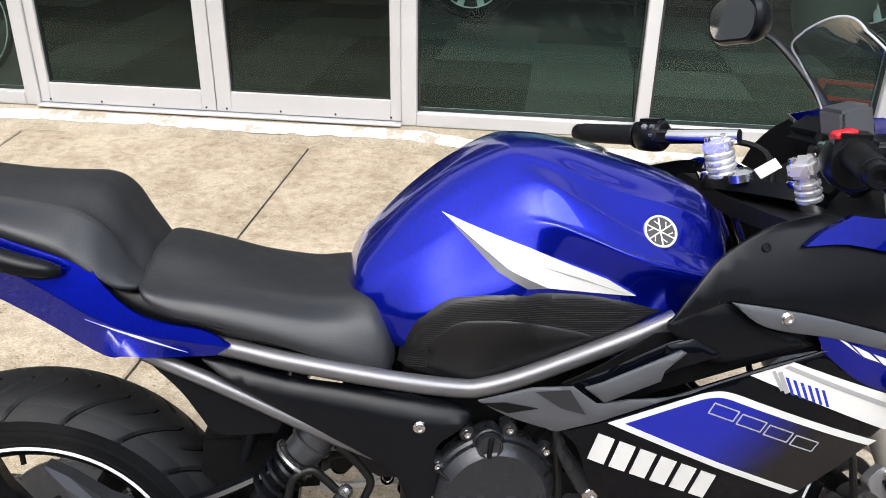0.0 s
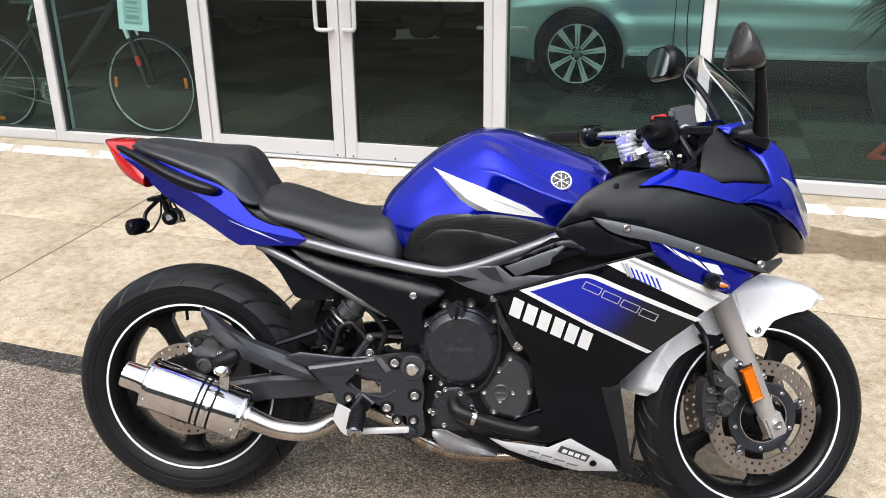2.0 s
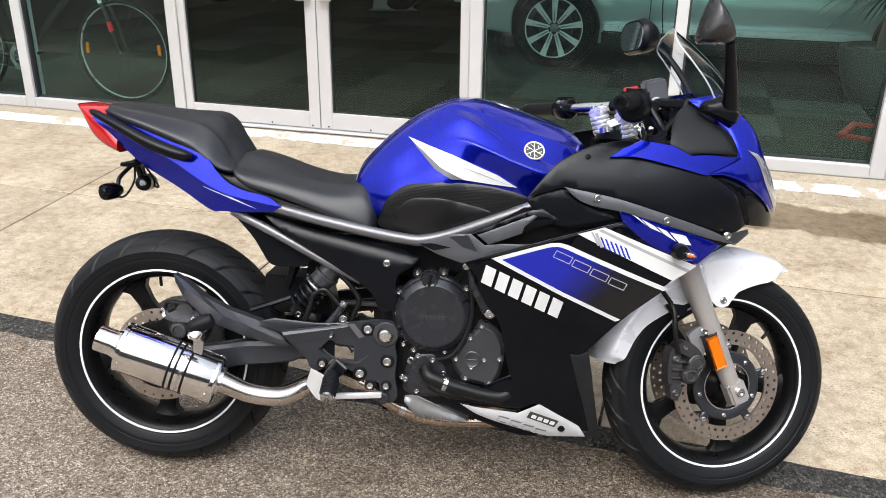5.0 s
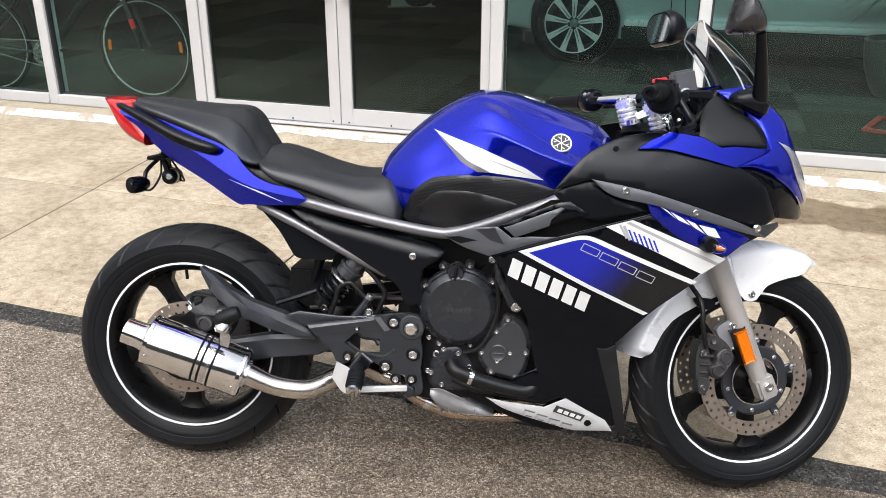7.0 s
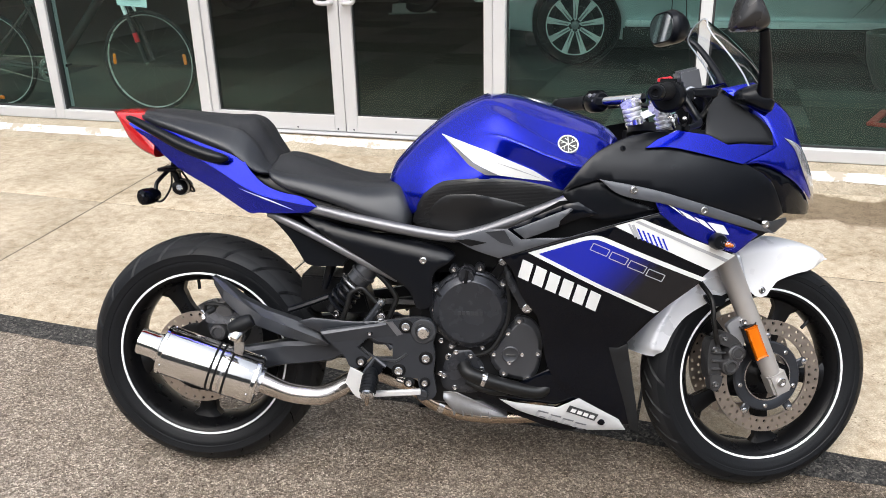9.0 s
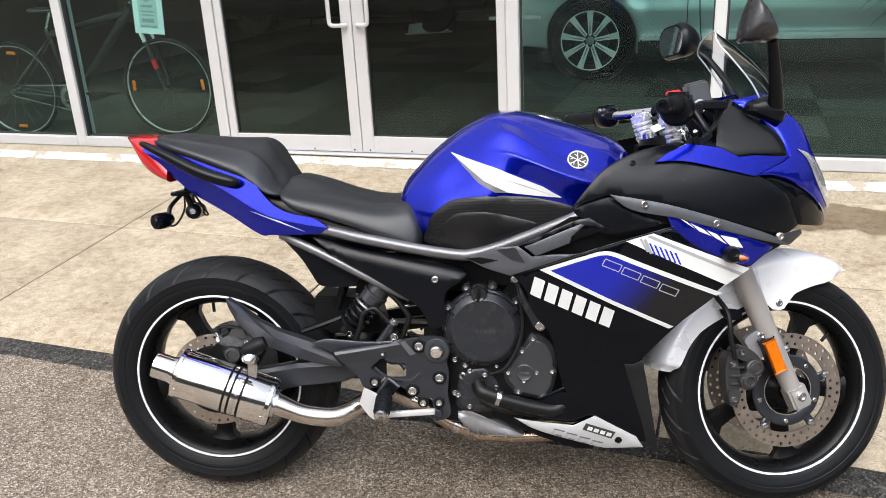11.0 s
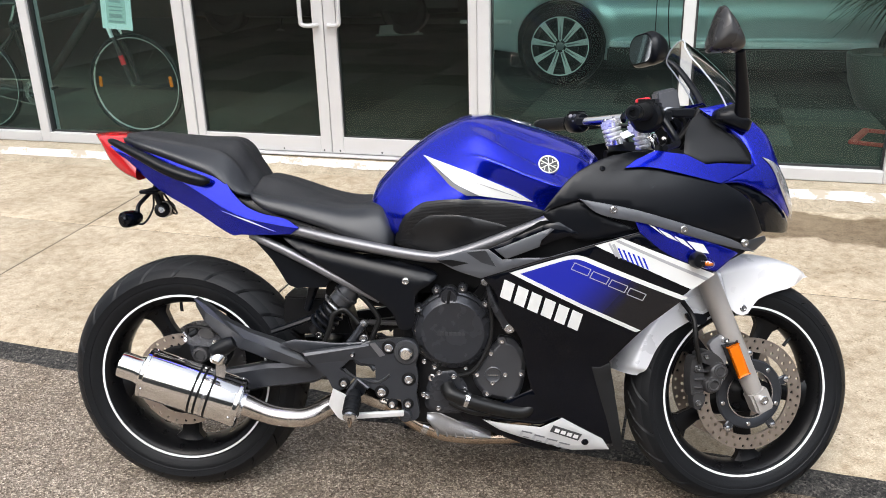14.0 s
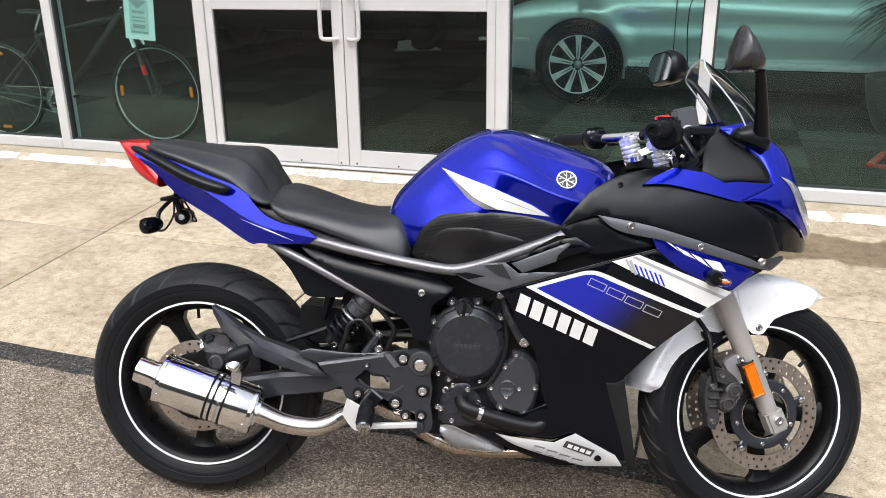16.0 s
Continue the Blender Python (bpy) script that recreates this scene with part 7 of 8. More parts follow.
hose = part("coolant_hose", tube([(0.690, -0.172, 0.345), (0.700, -0.188, 0.332), (0.725, -0.190, 0.322), (0.763, -0.188, 0.309), (0.833, -0.180, 0.290), (0.880, -0.172, 0.286), (0.905, -0.160, 0.310), (0.912, -0.15, 0.345)], 0.0175, 16, 6), M_HOSE, engine, "black rubber coolant hose")
d = Vector((0.95, 0, -0.3)).normalized()
part("hose_clip", lathe([(0.0185, -0.005), (0.0195, -0.005), (0.0195, 0.005), (0.0185, 0.005)], (0.740, -0.190, 0.317), d, 24, True), M_STEEL, hose)
part("clip_screw", tube([(0.737, -0.205, 0.333), (0.744, -0.205, 0.331)], 0.004, 8), M_STEEL, hose)
part("lower_hose", tube([(0.70, -0.165, 0.302), (0.73, -0.178, 0.292), (0.77, -0.175, 0.281), (0.83, -0.15, 0.272)], 0.010, 12), M_HOSE, engine)
part("clutch_cable", tube([(0.72, -0.175, 0.372), (0.755, -0.185, 0.39), (0.785, -0.185, 0.44), (0.797, -0.18, 0.50), (0.790, -0.175, 0.58), (0.80, -0.17, 0.64)], 0.0055, 8), M_HOSE, engine)
part("engine_strut", tube([(0.785, -0.19, 0.60), (0.800, -0.195, 0.56), (0.835, -0.20, 0.508)], [0.006, 0.010, 0.016], 12, 5, flat=0.5), M_ENGINE, engine)
bolt(Vector((0.838, -0.205, 0.503)), OUT, 0.0115, 0.007, engine)
bolt(Vector((0.777, -0.20, 0.612)), OUT, 0.008, 0.006, engine)
for x, z, r in ((0.652, 0.36, 0.010), (0.668, 0.357, 0.006), (0.633, 0.40, 0.006), (0.624, 0.47, 0.006), (0.630, 0.53, 0.006), (0.632, 0.315, 0.006)):
    bolt(Vector((x, -0.157, z)), OUT, r, 0.006, engine)
part("gear_case", box(0.61, 0.66, -0.155, 0.12, 0.30, 0.53, 0.012), M_ENGINE_DARK, engine)

# exhaust
exhaust = empty("exhaust")
exhaust.parent = moto
exhaust["label"] = "short polished steel exhaust with brown-tinted pipes"
m0, m1 = Vector((-0.040, -0.225, 0.377)), Vector((0.188, -0.205, 0.2955))
ax = (m1 - m0).normalized()
L = (m1 - m0).length
can = part("silencer", lathe([(0.030, -0.002), (0.058, 0.000), (0.060, 0.004), (0.060, L - 0.004), (0.058, L), (0.034, L + 0.002)], m0, ax, 72), M_CHROME, exhaust, "polished steel silencer")
part("silencer_tip", lathe([(0.0275, -0.058), (0.031, -0.060), (0.032, -0.055), (0.032, -0.02), (0.036, -0.008), (0.052, 0.001), (0.05, 0.004), (0.030, -0.01), (0.0275, -0.02)], m0, ax, 48), M_CHROME, exhaust)
part("tip_bore", lathe([(0.0275, -0.05), (0, -0.03)], m0, ax, 32), M_ENGINE_DARK, exhaust)
for k, (q, w) in enumerate(((0.128, 0.0028), (0.142, 0.0028), (0.156, 0.0032), (0.167, 0.0028))):
    part("silencer_band", lathe([(0.0598, q - w), (0.0608, q - w), (0.0608, q + w), (0.0598, q + w)], m0, ax, 72, True), M_ENGINE_DARK if k != 2 else M_STEEL, can)
for q in (0.004, L - 0.010):
    part("end_ring", lathe([(0.0600, q - 0.004), (0.0612, q - 0.003), (0.0612, q + 0.005), (0.0600, q + 0.006)], m0, ax, 72, True), M_CHROME, can)
side_dir = ax.cross(Vector((0, 0, 1))).normalized()
up_dir = side_dir.cross(ax).normalized()
for q in (0.012, L - 0.016):
    for a in (20, 70, 130, 200, 260, 320):
        dd = (side_dir * math.cos(radians(a)) - up_dir * math.sin(radians(a)))
        part("rivet", lathe([(0, 0.0025), (0.002, 0.002), (0.0032, 0)], m0 + ax * q + dd * 0.060, dd, 8), M_STEEL, can)
part("link_pipe", tube([m1 - ax * 0.012, m1 + ax * 0.012, (0.255, -0.200, 0.269), (0.309, -0.195, 0.260), (0.342, -0.185, 0.259), (0.373, -0.165, 0.267), (0.404, -0.140, 0.280), (0.46, -0.09, 0.29), (0.50, -0.06, 0.265), (0.53, -0.06, 0.255)], [0.031, 0.027, 0.0240, 0.0240, 0.0240, 0.0240, 0.0240, 0.024, 0.023, 0.021], 24, 5), M_LINK, exhaust, "bare steel link pipe")
part("pipe_flange", lathe([(0.026, -0.002), (0.036, -0.002), (0.036, 0.008), (0.026, 0.008)], m1, ax, 36, True), M_STEEL, exhaust)
part("silencer_hanger", plate([(0.146, 0.384, 1), (0.166, 0.378, 1), (0.170, 0.40), (0.166, 0.418), (0.148, 0.418)], -0.262, -0.256, 0.001), M_STEEL, exhaust)
part("peg_mount", lathe([(0, 0.010), (0.012, 0.010), (0.019, 0.004), (0.020, -0.010), (0.016, -0.018)], (0.152, -0.266, 0.424), (-0.35, -0.45, -0.8), 20), M_CHROME, exhaust, "chrome peg mount")
part("passenger_peg", tube([(0.140, -0.262, 0.440), (0.150, -0.262, 0.447), (0.178, -0.258, 0.461), (0.190, -0.256, 0.467)], [0.014, 0.0185, 0.0185, 0.014], 14, 4), M_RUBBER, exhaust, "folded black rubber passenger peg")
part("header_pipe", tube([(0.50, -0.06, 0.262), (0.55, -0.06, 0.245), (0.603, -0.06, 0.206), (0.656, -0.06, 0.184), (0.693, -0.06, 0.173), (0.768, -0.06, 0.168), (0.892, -0.06, 0.178), (0.96, -0.06, 0.205), (1.02, -0.05, 0.30)], [0.018, 0.019, 0.021, 0.021, 0.019, 0.018, 0.018, 0.018, 0.018], 20, 5), M_HEADER, exhaust, "brown heat-tinted header pipe")
part("header_pipe_far", tube([(0.65, 0.03, 0.19), (0.76, 0.04, 0.170), (0.90, 0.05, 0.18), (1.0, 0.05, 0.25)], 0.019, 18, 4), M_HEADER, exhaust)
part("pipe_clamp", lathe([(0.0205, -0.008), (0.0235, -0.008), (0.0235, 0.008), (0.0205, 0.008)], (0.63, -0.06, 0.195), (0.9, 0.0, -0.35), 30, True), M_STEEL, exhaust)

# swingarm, guard, rear caliper, shock
arm = empty("swingarm")
arm.parent = moto
arm["label"] = "dark grey swingarm with pointed rear guard"
for s in (-1, 1):
    part("arm_beam", hull([(-0.03, [(0, 0.345), (0.010, 0.345), (0.014, 0.335), (0.014, 0.29), (0, 0.28)]), (0.10, [(0, 0.352), (0.013, 0.350), (0.017, 0.34), (0.017, 0.290), (0, 0.280)]), (0.23, [(0, 0.378), (0.016, 0.376), (0.02, 0.365), (0.02, 0.318), (0, 0.310)]), (0.35, [(0, 0.392), (0.016, 0.388), (0.02, 0.376), (0.02, 0.335), (0, 0.325)]), (0.45, [(0, 0.43), (0.02, 0.427), (0.022, 0.42), (0.022, 0.385), (0, 0.38)])], 1, 2), M_COVER, arm, smooth=False)
    arm.children[-1].data.transform(Matrix.Translation((0, s * 0.118, 0)))
for s in (-1, 1):
    part("arm_pivot", tube([(0.44, s * 0.118, 0.41), (0.592, s * 0.118, 0.433)], 0.018, 12), M_BLACK_SATIN, arm)
part("arm_cross", box(0.34, 0.40, -0.12, 0.12, 0.33, 0.39, 0.012, 2), M_BLACK_SATIN, arm)
g_top = [(0.060, -0.146, 0.544), (0.091, -0.147, 0.526), (0.140, -0.150, 0.489), (0.196, -0.152, 0.462), (0.267, -0.154, 0.440), (0.323, -0.158, 0.415), (0.352, -0.166, 0.385)]
g_ridge = [(0.062, -0.150, 0.540), (0.092, -0.162, 0.514), (0.152, -0.168, 0.475), (0.187, -0.170, 0.452), (0.257, -0.172, 0.426), (0.342, -0.172, 0.394), (0.356, -0.170, 0.385)]
g_low = [(0.063, -0.148, 0.525), (0.085, -0.153, 0.487), (0.133, -0.155, 0.441), (0.169, -0.157, 0.423), (0.240, -0.158, 0.397), (0.297, -0.160, 0.384), (0.345, -0.162, 0.377)]
g_in = [(x, -0.120, z - 0.004) for x, y, z in g_low]
guard = part("arm_guard", rails([g_ridge, g_low, g_in], 0.003), M_COVER, arm, "pointed dark guard", smooth=False)
part("guard_facet", rails([[(x, -0.120, z - 0.002) for x, y, z in g_top], g_top, g_ridge], 0.003), M_SWING, guard, "lighter grey upper facet", smooth=False)
part("heel_guard", skin([(0.277, 0.440, 1), (0.314, 0.451, 1), (0.412, 0.445), (0.48, 0.449), (0.55, 0.460, 1), (0.45, 0.438), (0.335, 0.414, 1)], lambda x, z: 0.170, 0.006, 0, 0.02, 0.002), M_COVER, arm)
part("upper_link", tube([(0.245, -0.115, 0.455), (0.30, -0.115, 0.475), (0.395, -0.10, 0.510)], 0.008, 8, flat=1.8), M_BLACK_SATIN, arm)
part("hugger", plate([(0.262, 0.531, 1), (0.352, 0.528, 1), (0.415, 0.522, 1), (0.440, 0.437, 1), (0.300, 0.431, 1), (0.255, 0.462, 1)], -0.05, 0.06, 0.004), M_ENGINE_DARK, arm, "black hugger behind the tyre")
part("chain_guard", box(0.05, 0.45, 0.085, 0.10, 0.40, 0.44, 0.006), M_BLACK_SATIN, arm)
part("chain", tube([(0.0, 0.09, 0.418), (0.30, 0.09, 0.43), (0.60, 0.09, 0.43)], 0.007, 6), M_CAST, arm)
rc = empty("rear_caliper")
rc.parent = moto
part("caliper_body", merge(plate([(0.030, 0.440), (0.055, 0.456), (0.105, 0.452), (0.122, 0.436), (0.112, 0.420), (0.06, 0.418), (0.035, 0.422)], -0.138, -0.085, 0.005), plate([(0.045, 0.425), (0.115, 0.425), (0.128, 0.408), (0.10, 0.384), (0.055, 0.378), (0.038, 0.395)], -0.128, -0.085, 0.006), *[box(0.050 + 0.018 * k, 0.056 + 0.018 * k, -0.134, -0.12, 0.405, 0.445, 0.002) for k in range(4)]), M_ENGINE, rc, "dark rear brake caliper")
part("piston_housing", lathe([(0.0, 0.010), (0.012, 0.010), (0.014, 0.014), (0.019, 0.013), (0.022, 0.006), (0.023, -0.01)], (0.066, -0.130, 0.396), OUT, 24), M_CALIPER, rc)
part("bleed_nipple", tube([(0.034, -0.130, 0.440), (0.022, -0.134, 0.452)], [0.0055, 0.004], 10), M_STEEL, rc)
part("caliper_bracket", plate([(0.0, 0.40), (0.03, 0.42), (0.09, 0.43), (0.14, 0.42), (0.12, 0.36), (0.06, 0.34), (0.02, 0.35)], -0.100, -0.090, 0.002), M_ENGINE_DARK, rc)
part("caliper_bridge", merge(plate([(0.062, 0.452), (0.074, 0.466), (0.096, 0.462), (0.104, 0.446), (0.084, 0.440)], -0.142, -0.095, 0.003), plate([(0.100, 0.418), (0.128, 0.424), (0.140, 0.404), (0.122, 0.390), (0.102, 0.398)], -0.140, -0.100, 0.003)), M_CALIPER, rc)
part("slide_pin", tube([(0.118, -0.138, 0.418), (0.134, -0.138, 0.442)], [0.007, 0.005], 10), M_STEEL_DARK, rc)
part("pin_boot", tube([(0.040, -0.134, 0.446), (0.060, -0.134, 0.458)], 0.008, 10), M_RUBBER, rc)
bolt(Vector((0.106, -0.136, 0.430)), OUT, 0.009, 0.008, rc)
bolt(Vector((0.03, -0.136, 0.435)), OUT, 0.006, 0.006, rc)
part("bleed_line", tube([(0.03, -0.13, 0.44), (0.04, -0.135, 0.468), (0.10, -0.135, 0.462), (0.16, -0.13, 0.44), (0.30, -0.12, 0.42)], 0.005, 8), M_HOSE, rc)
part("axle_nut", lathe([(0, 0.014), (0.011, 0.014), (0.016, 0.012), (0.018, 0.0)], (0.0, -0.145, 0.312), OUT, 6), M_STEEL, rc)

shock = empty("shock_absorber")
shock.parent = moto
shock["label"] = "black rear shock absorber with steel top"
sa, sb = Vector((0.449, -0.118, 0.574)), Vector((0.353, -0.118, 0.456))
sd = (sb - sa).normalized()
part("shock_body", tube([sa, sb], 0.018, 16), M_ENGINE_DARK, shock)
part("shock_collar", lathe([(0.014, 0.0), (0.027, 0.0), (0.029, 0.008), (0.029, 0.028), (0.033, 0.030), (0.033, 0.036), (0.029, 0.038), (0.029, 0.058), (0.014, 0.062)], sa - sd * 0.008, sd, 28), M_GEN, shock, "ribbed black collar")
part("spring_seat", lathe([(0.020, 0.0), (0.037, 0.0), (0.039, 0.003), (0.037, 0.006), (0.020, 0.006)], sa + sd * 0.056, sd, 32, True), M_STEEL_DARK, shock)
coil = []
for k in range(4 * 16 + 1):
    a = 2 * math.pi * k / 16
    c0 = sa + sd * (0.064 + 0.066 * k / 64)
    pr = sd.cross(Vector((0, 1, 0))).normalized()
    coil.append(tuple(c0 + pr * 0.029 * math.cos(a) + Vector((0, 1, 0)) * 0.029 * math.sin(a)))
part("shock_spring", tube(coil, 0.0048, 6, 1), M_BLACK_SATIN, shock)
bolt(Vector((0.366, -0.125, 0.454)), OUT, 0.011, 0.010, shock)
bolt(Vector((0.484, -0.165, 0.457)), OUT, 0.009, 0.008, shock)
part("shock_mount", plate([(0.37, 0.50), (0.40, 0.50), (0.42, 0.56), (0.41, 0.575), (0.375, 0.575)], -0.05, 0.12, 0.006), M_BLACK_SATIN, shock)
part("brake_line", tube([(0.386, -0.150, 0.443), (0.399, -0.150, 0.482), (0.407, -0.150, 0.511), (0.433, -0.150, 0.525), (0.453, -0.150, 0.509), (0.470, -0.150, 0.490)], 0.0065, 10), M_HOSE, shock)
part("vent_hose", tube([(0.471, -0.150, 0.564), (0.489, -0.150, 0.548), (0.509, -0.150, 0.523), (0.520, -0.150, 0.502), (0.512, -0.150, 0.478), (0.502, -0.150, 0.451)], 0.0065, 10), M_HOSE, shock)
part("master_cylinder", tube([(0.483, -0.155, 0.492), (0.448, -0.155, 0.439)], [0.009, 0.012], 12), M_ENGINE, shock)
part("cylinder_cap", lathe([(0.0105, -0.004), (0.0105, 0.004), (0.007, 0.008), (0, 0.008)], (0.483, -0.156, 0.492), (0.55, 0, 0.8), 16), M_STEEL_DARK, shock)
part("battery_box", box(0.48, 0.62, -0.10, 0.10, 0.52, 0.66, 0.01), M_ENGINE_DARK, shock)

# footrest bracket, peg and pedal
for s in (-1, 1):
    rs = empty("footrest_bracket")
    rs.parent = moto
    rs["label"] = "satin black footrest bracket with steel bolts"
    y0, y1 = (s * 0.196, s * 0.180) if s < 0 else (s * 0.180, s * 0.196)
    part("bracket_plate", plate([(0.338, 0.426, 1), (0.471, 0.447, 1), (0.553, 0.465), (0.600, 0.466), (0.617, 0.453), (0.623, 0.432), (0.615, 0.405, 1), (0.621, 0.373), (0.617, 0.329, 1), (0.625, 0.280), (0.611, 0.262), (0.589, 0.265), (0.579, 0.314, 1), (0.543, 0.317), (0.518, 0.334, 1), (0.487, 0.350, 1), (0.466, 0.367, 1), (0.440, 0.340), (0.425, 0.334), (0.411, 0.340), (0.400, 0.362), (0.376, 0.386)], y0, y1, 0.003, 4, holes=[[(0.4305, 0.3876, 1), (0.4607, 0.4177, 1), (0.4818, 0.4046, 1), (0.5167, 0.400, 1), (0.5173, 0.3635, 1), (0.4686, 0.3609, 1)]]), M_COVER, rs)
    part("bracket_inner", plate([(0.424, 0.387, 1), (0.458, 0.424, 1), (0.476, 0.415, 1), (0.466, 0.392, 1), (0.466, 0.357, 1)], *sorted((s * 0.178, s * 0.172))), M_ENGINE_DARK, rs)
    part("bracket_facet", rails([[(0.341, s * 0.1965, 0.4255), (0.500, s * 0.1965, 0.4535)], [(0.345, s * 0.2005, 0.419), (0.503, s * 0.2005, 0.449)], [(0.362, s * 0.1965, 0.398), (0.526, s * 0.1965, 0.422)]]), M_COVER, rs, "bevelled edge of the bracket", smooth=False)
    # pale strip paints a highlight band onto the dark bracket
    part("bracket_edge", plate([(0.502, 0.4545, 1), (0.516, 0.4575, 1), (0.541, 0.426, 1), (0.528, 0.4215, 1)], s * 0.1975 - 0.0015, s * 0.1975 + 0.0015), M_FRAME, rs, smooth=False)
    part("bracket_web", tube([(0.440, s * 0.194, 0.388), (0.470, s * 0.196, 0.366), (0.515, s * 0.196, 0.358), (0.530, s * 0.196, 0.360), (0.552, s * 0.196, 0.377)], 0.0035, 6, 2), M_SWING, rs)
    part("switch_link", tube([(0.455, s * 0.180, 0.418), (0.475, s * 0.182, 0.402), (0.500, s * 0.182, 0.398), (0.515, s * 0.182, 0.385)], [0.006, 0.008, 0.006, 0.009], 10, 4), M_ENGINE, rs)
    for x, z, r in ((0.5497, 0.4456, 0.0115), (0.5983, 0.3673, 0.0115), (0.5327, 0.3337, 0.0115), (0.558, 0.304, 0.009), (0.597, 0.305, 0.009), (0.594, 0.268, 0.006), (0.4406, 0.3531, 0.0095), (0.4618, 0.4255, 0.005)):
        part("bolt_washer", lathe([(r * 1.5, -0.004), (r * 1.5, 0.001), (r * 1.35, 0.0025), (0, 0.0025)], (x, s * 0.1965, z), (0, s, 0), 20), M_ENGINE_DARK, rs)
        bolt(Vector((x, s * 0.197, z)), (0, s, 0), r, 0.009, rs, M_STEEL)
    piv = part("pivot_boss", lathe([(0.030, -0.01), (0.030, 0.004), (0.028, 0.006), (0.0195, 0.006), (0.018, 0.001), (0, 0.001)], (0.592, s * 0.196, 0.435), (0, s, 0), 32), M_SWING, rs)
    part("pivot_nut", lathe([(0, 0.014), (0.012, 0.014), (0.0155, 0.010), (0.0155, 0.0)], (0.592, s * 0.200, 0.433), (0, s, 0), 24), M_CHROME, rs)
    part("heel_plate", plate([(0.4045, 0.3046, 1), (0.4164, 0.3441, 1), (0.4508, 0.3276, 1), (0.4475, 0.2912, 1), (0.480, 0.2850, 1), (0.480, 0.2705, 1), (0.436, 0.2661)], s * 0.215 - 0.003, s * 0.215 + 0.003, 0.0015), M_HEEL, rs, "silver heel plate")
    part("pedal", shift(box(-0.056, 0.056, s * 0.217 - 0.006, s * 0.217 + 0.006, -0.0068, 0.0068, 0.002), Matrix.Translation((0.533, 0, 0.2835)) @ Matrix.Rotation(radians(-5.2), 4, "Y")), M_HEEL, rs, "silver foot pedal")
    part("pedal_pivot", lathe([(0.014, -0.010), (0.014, 0.006), (0.012, 0.008), (0, 0.008)], (0.592, s * 0.208, 0.278), (0, s, 0), 20), M_ENGINE, rs)
    peg = part("foot_peg", tube([(0.468, s * 0.206, 0.333), (0.467, s * 0.222, 0.325), (0.466, s * 0.262, 0.300), (0.466, s * 0.270, 0.296)], [0.014, 0.0185, 0.0185, 0.015], 14, 4), M_RUBBER, rs, "black rubber foot peg")
    for k in range(5):
        part("peg_rib", lathe([(0.0185, -0.002), (0.0205, -0.0015), (0.0205, 0.0015), (0.0185, 0.002)], (0.4668 - 0.0002 * k, s * (0.227 + 0.008 * k), 0.3215 - 0.005 * k), (0, s, -0.62), 16, True), M_RUBBER, peg)
    part("peg_cap", lathe([(0.0165, -0.004), (0.0165, 0.002), (0.013, 0.005), (0, 0.005)], (0.466, s * 0.271, 0.2945), (0, s, -0.62), 18), M_STEEL, peg)
    part("peg_feeler", lathe([(0, 0.020), (0.004, 0.019), (0.0055, 0.010), (0.0055, 0.0)], (0.466, s * 0.272, 0.291), (0, s * 0.25, -1), 12), M_HEADER, peg)
    for q in ((0.447, 0.323), (0.5024, 0.347)):
        part("peg_fork", tube([(0.475, s * 0.206, 0.3665), (q[0], s * 0.212, q[1])], 0.0055, 8), M_COVER, rs)
    part("peg_hinge", plate([(0.450, 0.345), (0.474, 0.360), (0.495, 0.345), (0.485, 0.325), (0.458, 0.322)], *sorted((s * 0.197, s * 0.210)), 0.002), M_BLACK_SATIN, rs)

# side stand on the left, which carries the lean
stand = part("side_stand", tube([(0.66, 0.13, 0.27), (0.62, 0.20, 0.18), (0.585, 0.275, 0.070)], [0.014, 0.012, 0.011], 12), M_BLACK_SATIN, moto, "black side stand")
part("stand_foot", shift(box(-0.035, 0.035, -0.022, 0.022, -0.006, 0.006, 0.003), Matrix.Translation((0.575, 0.285, 0.062)) @ Matrix.Rotation(radians(11), 4, "X")), M_BLACK_SATIN, stand)
# radiator between the side fairings
part("radiator", shift(box(-0.02, 0.02, -0.17, 0.17, -0.15, 0.15, 0.006), Matrix.Translation((1.05, 0, 0.47)) @ Matrix.Rotation(radians(-12), 4, "Y")), M_ENGINE_DARK, moto, "black radiator")


# ---- behind the shop windows ----
def put(ob, m):
    ob.matrix_basis = FAC @ m
    return ob


def ring_bm(r, tube_r, y, seg=64, flat=1.0):
    prof = [(r + tube_r * math.cos(2 * math.pi * k / 10), y + flat * tube_r * math.sin(2 * math.pi * k / 10)) for k in range(10)]
    return lathe(prof, (0, 0, 0), (0, 1, 0), seg, True)


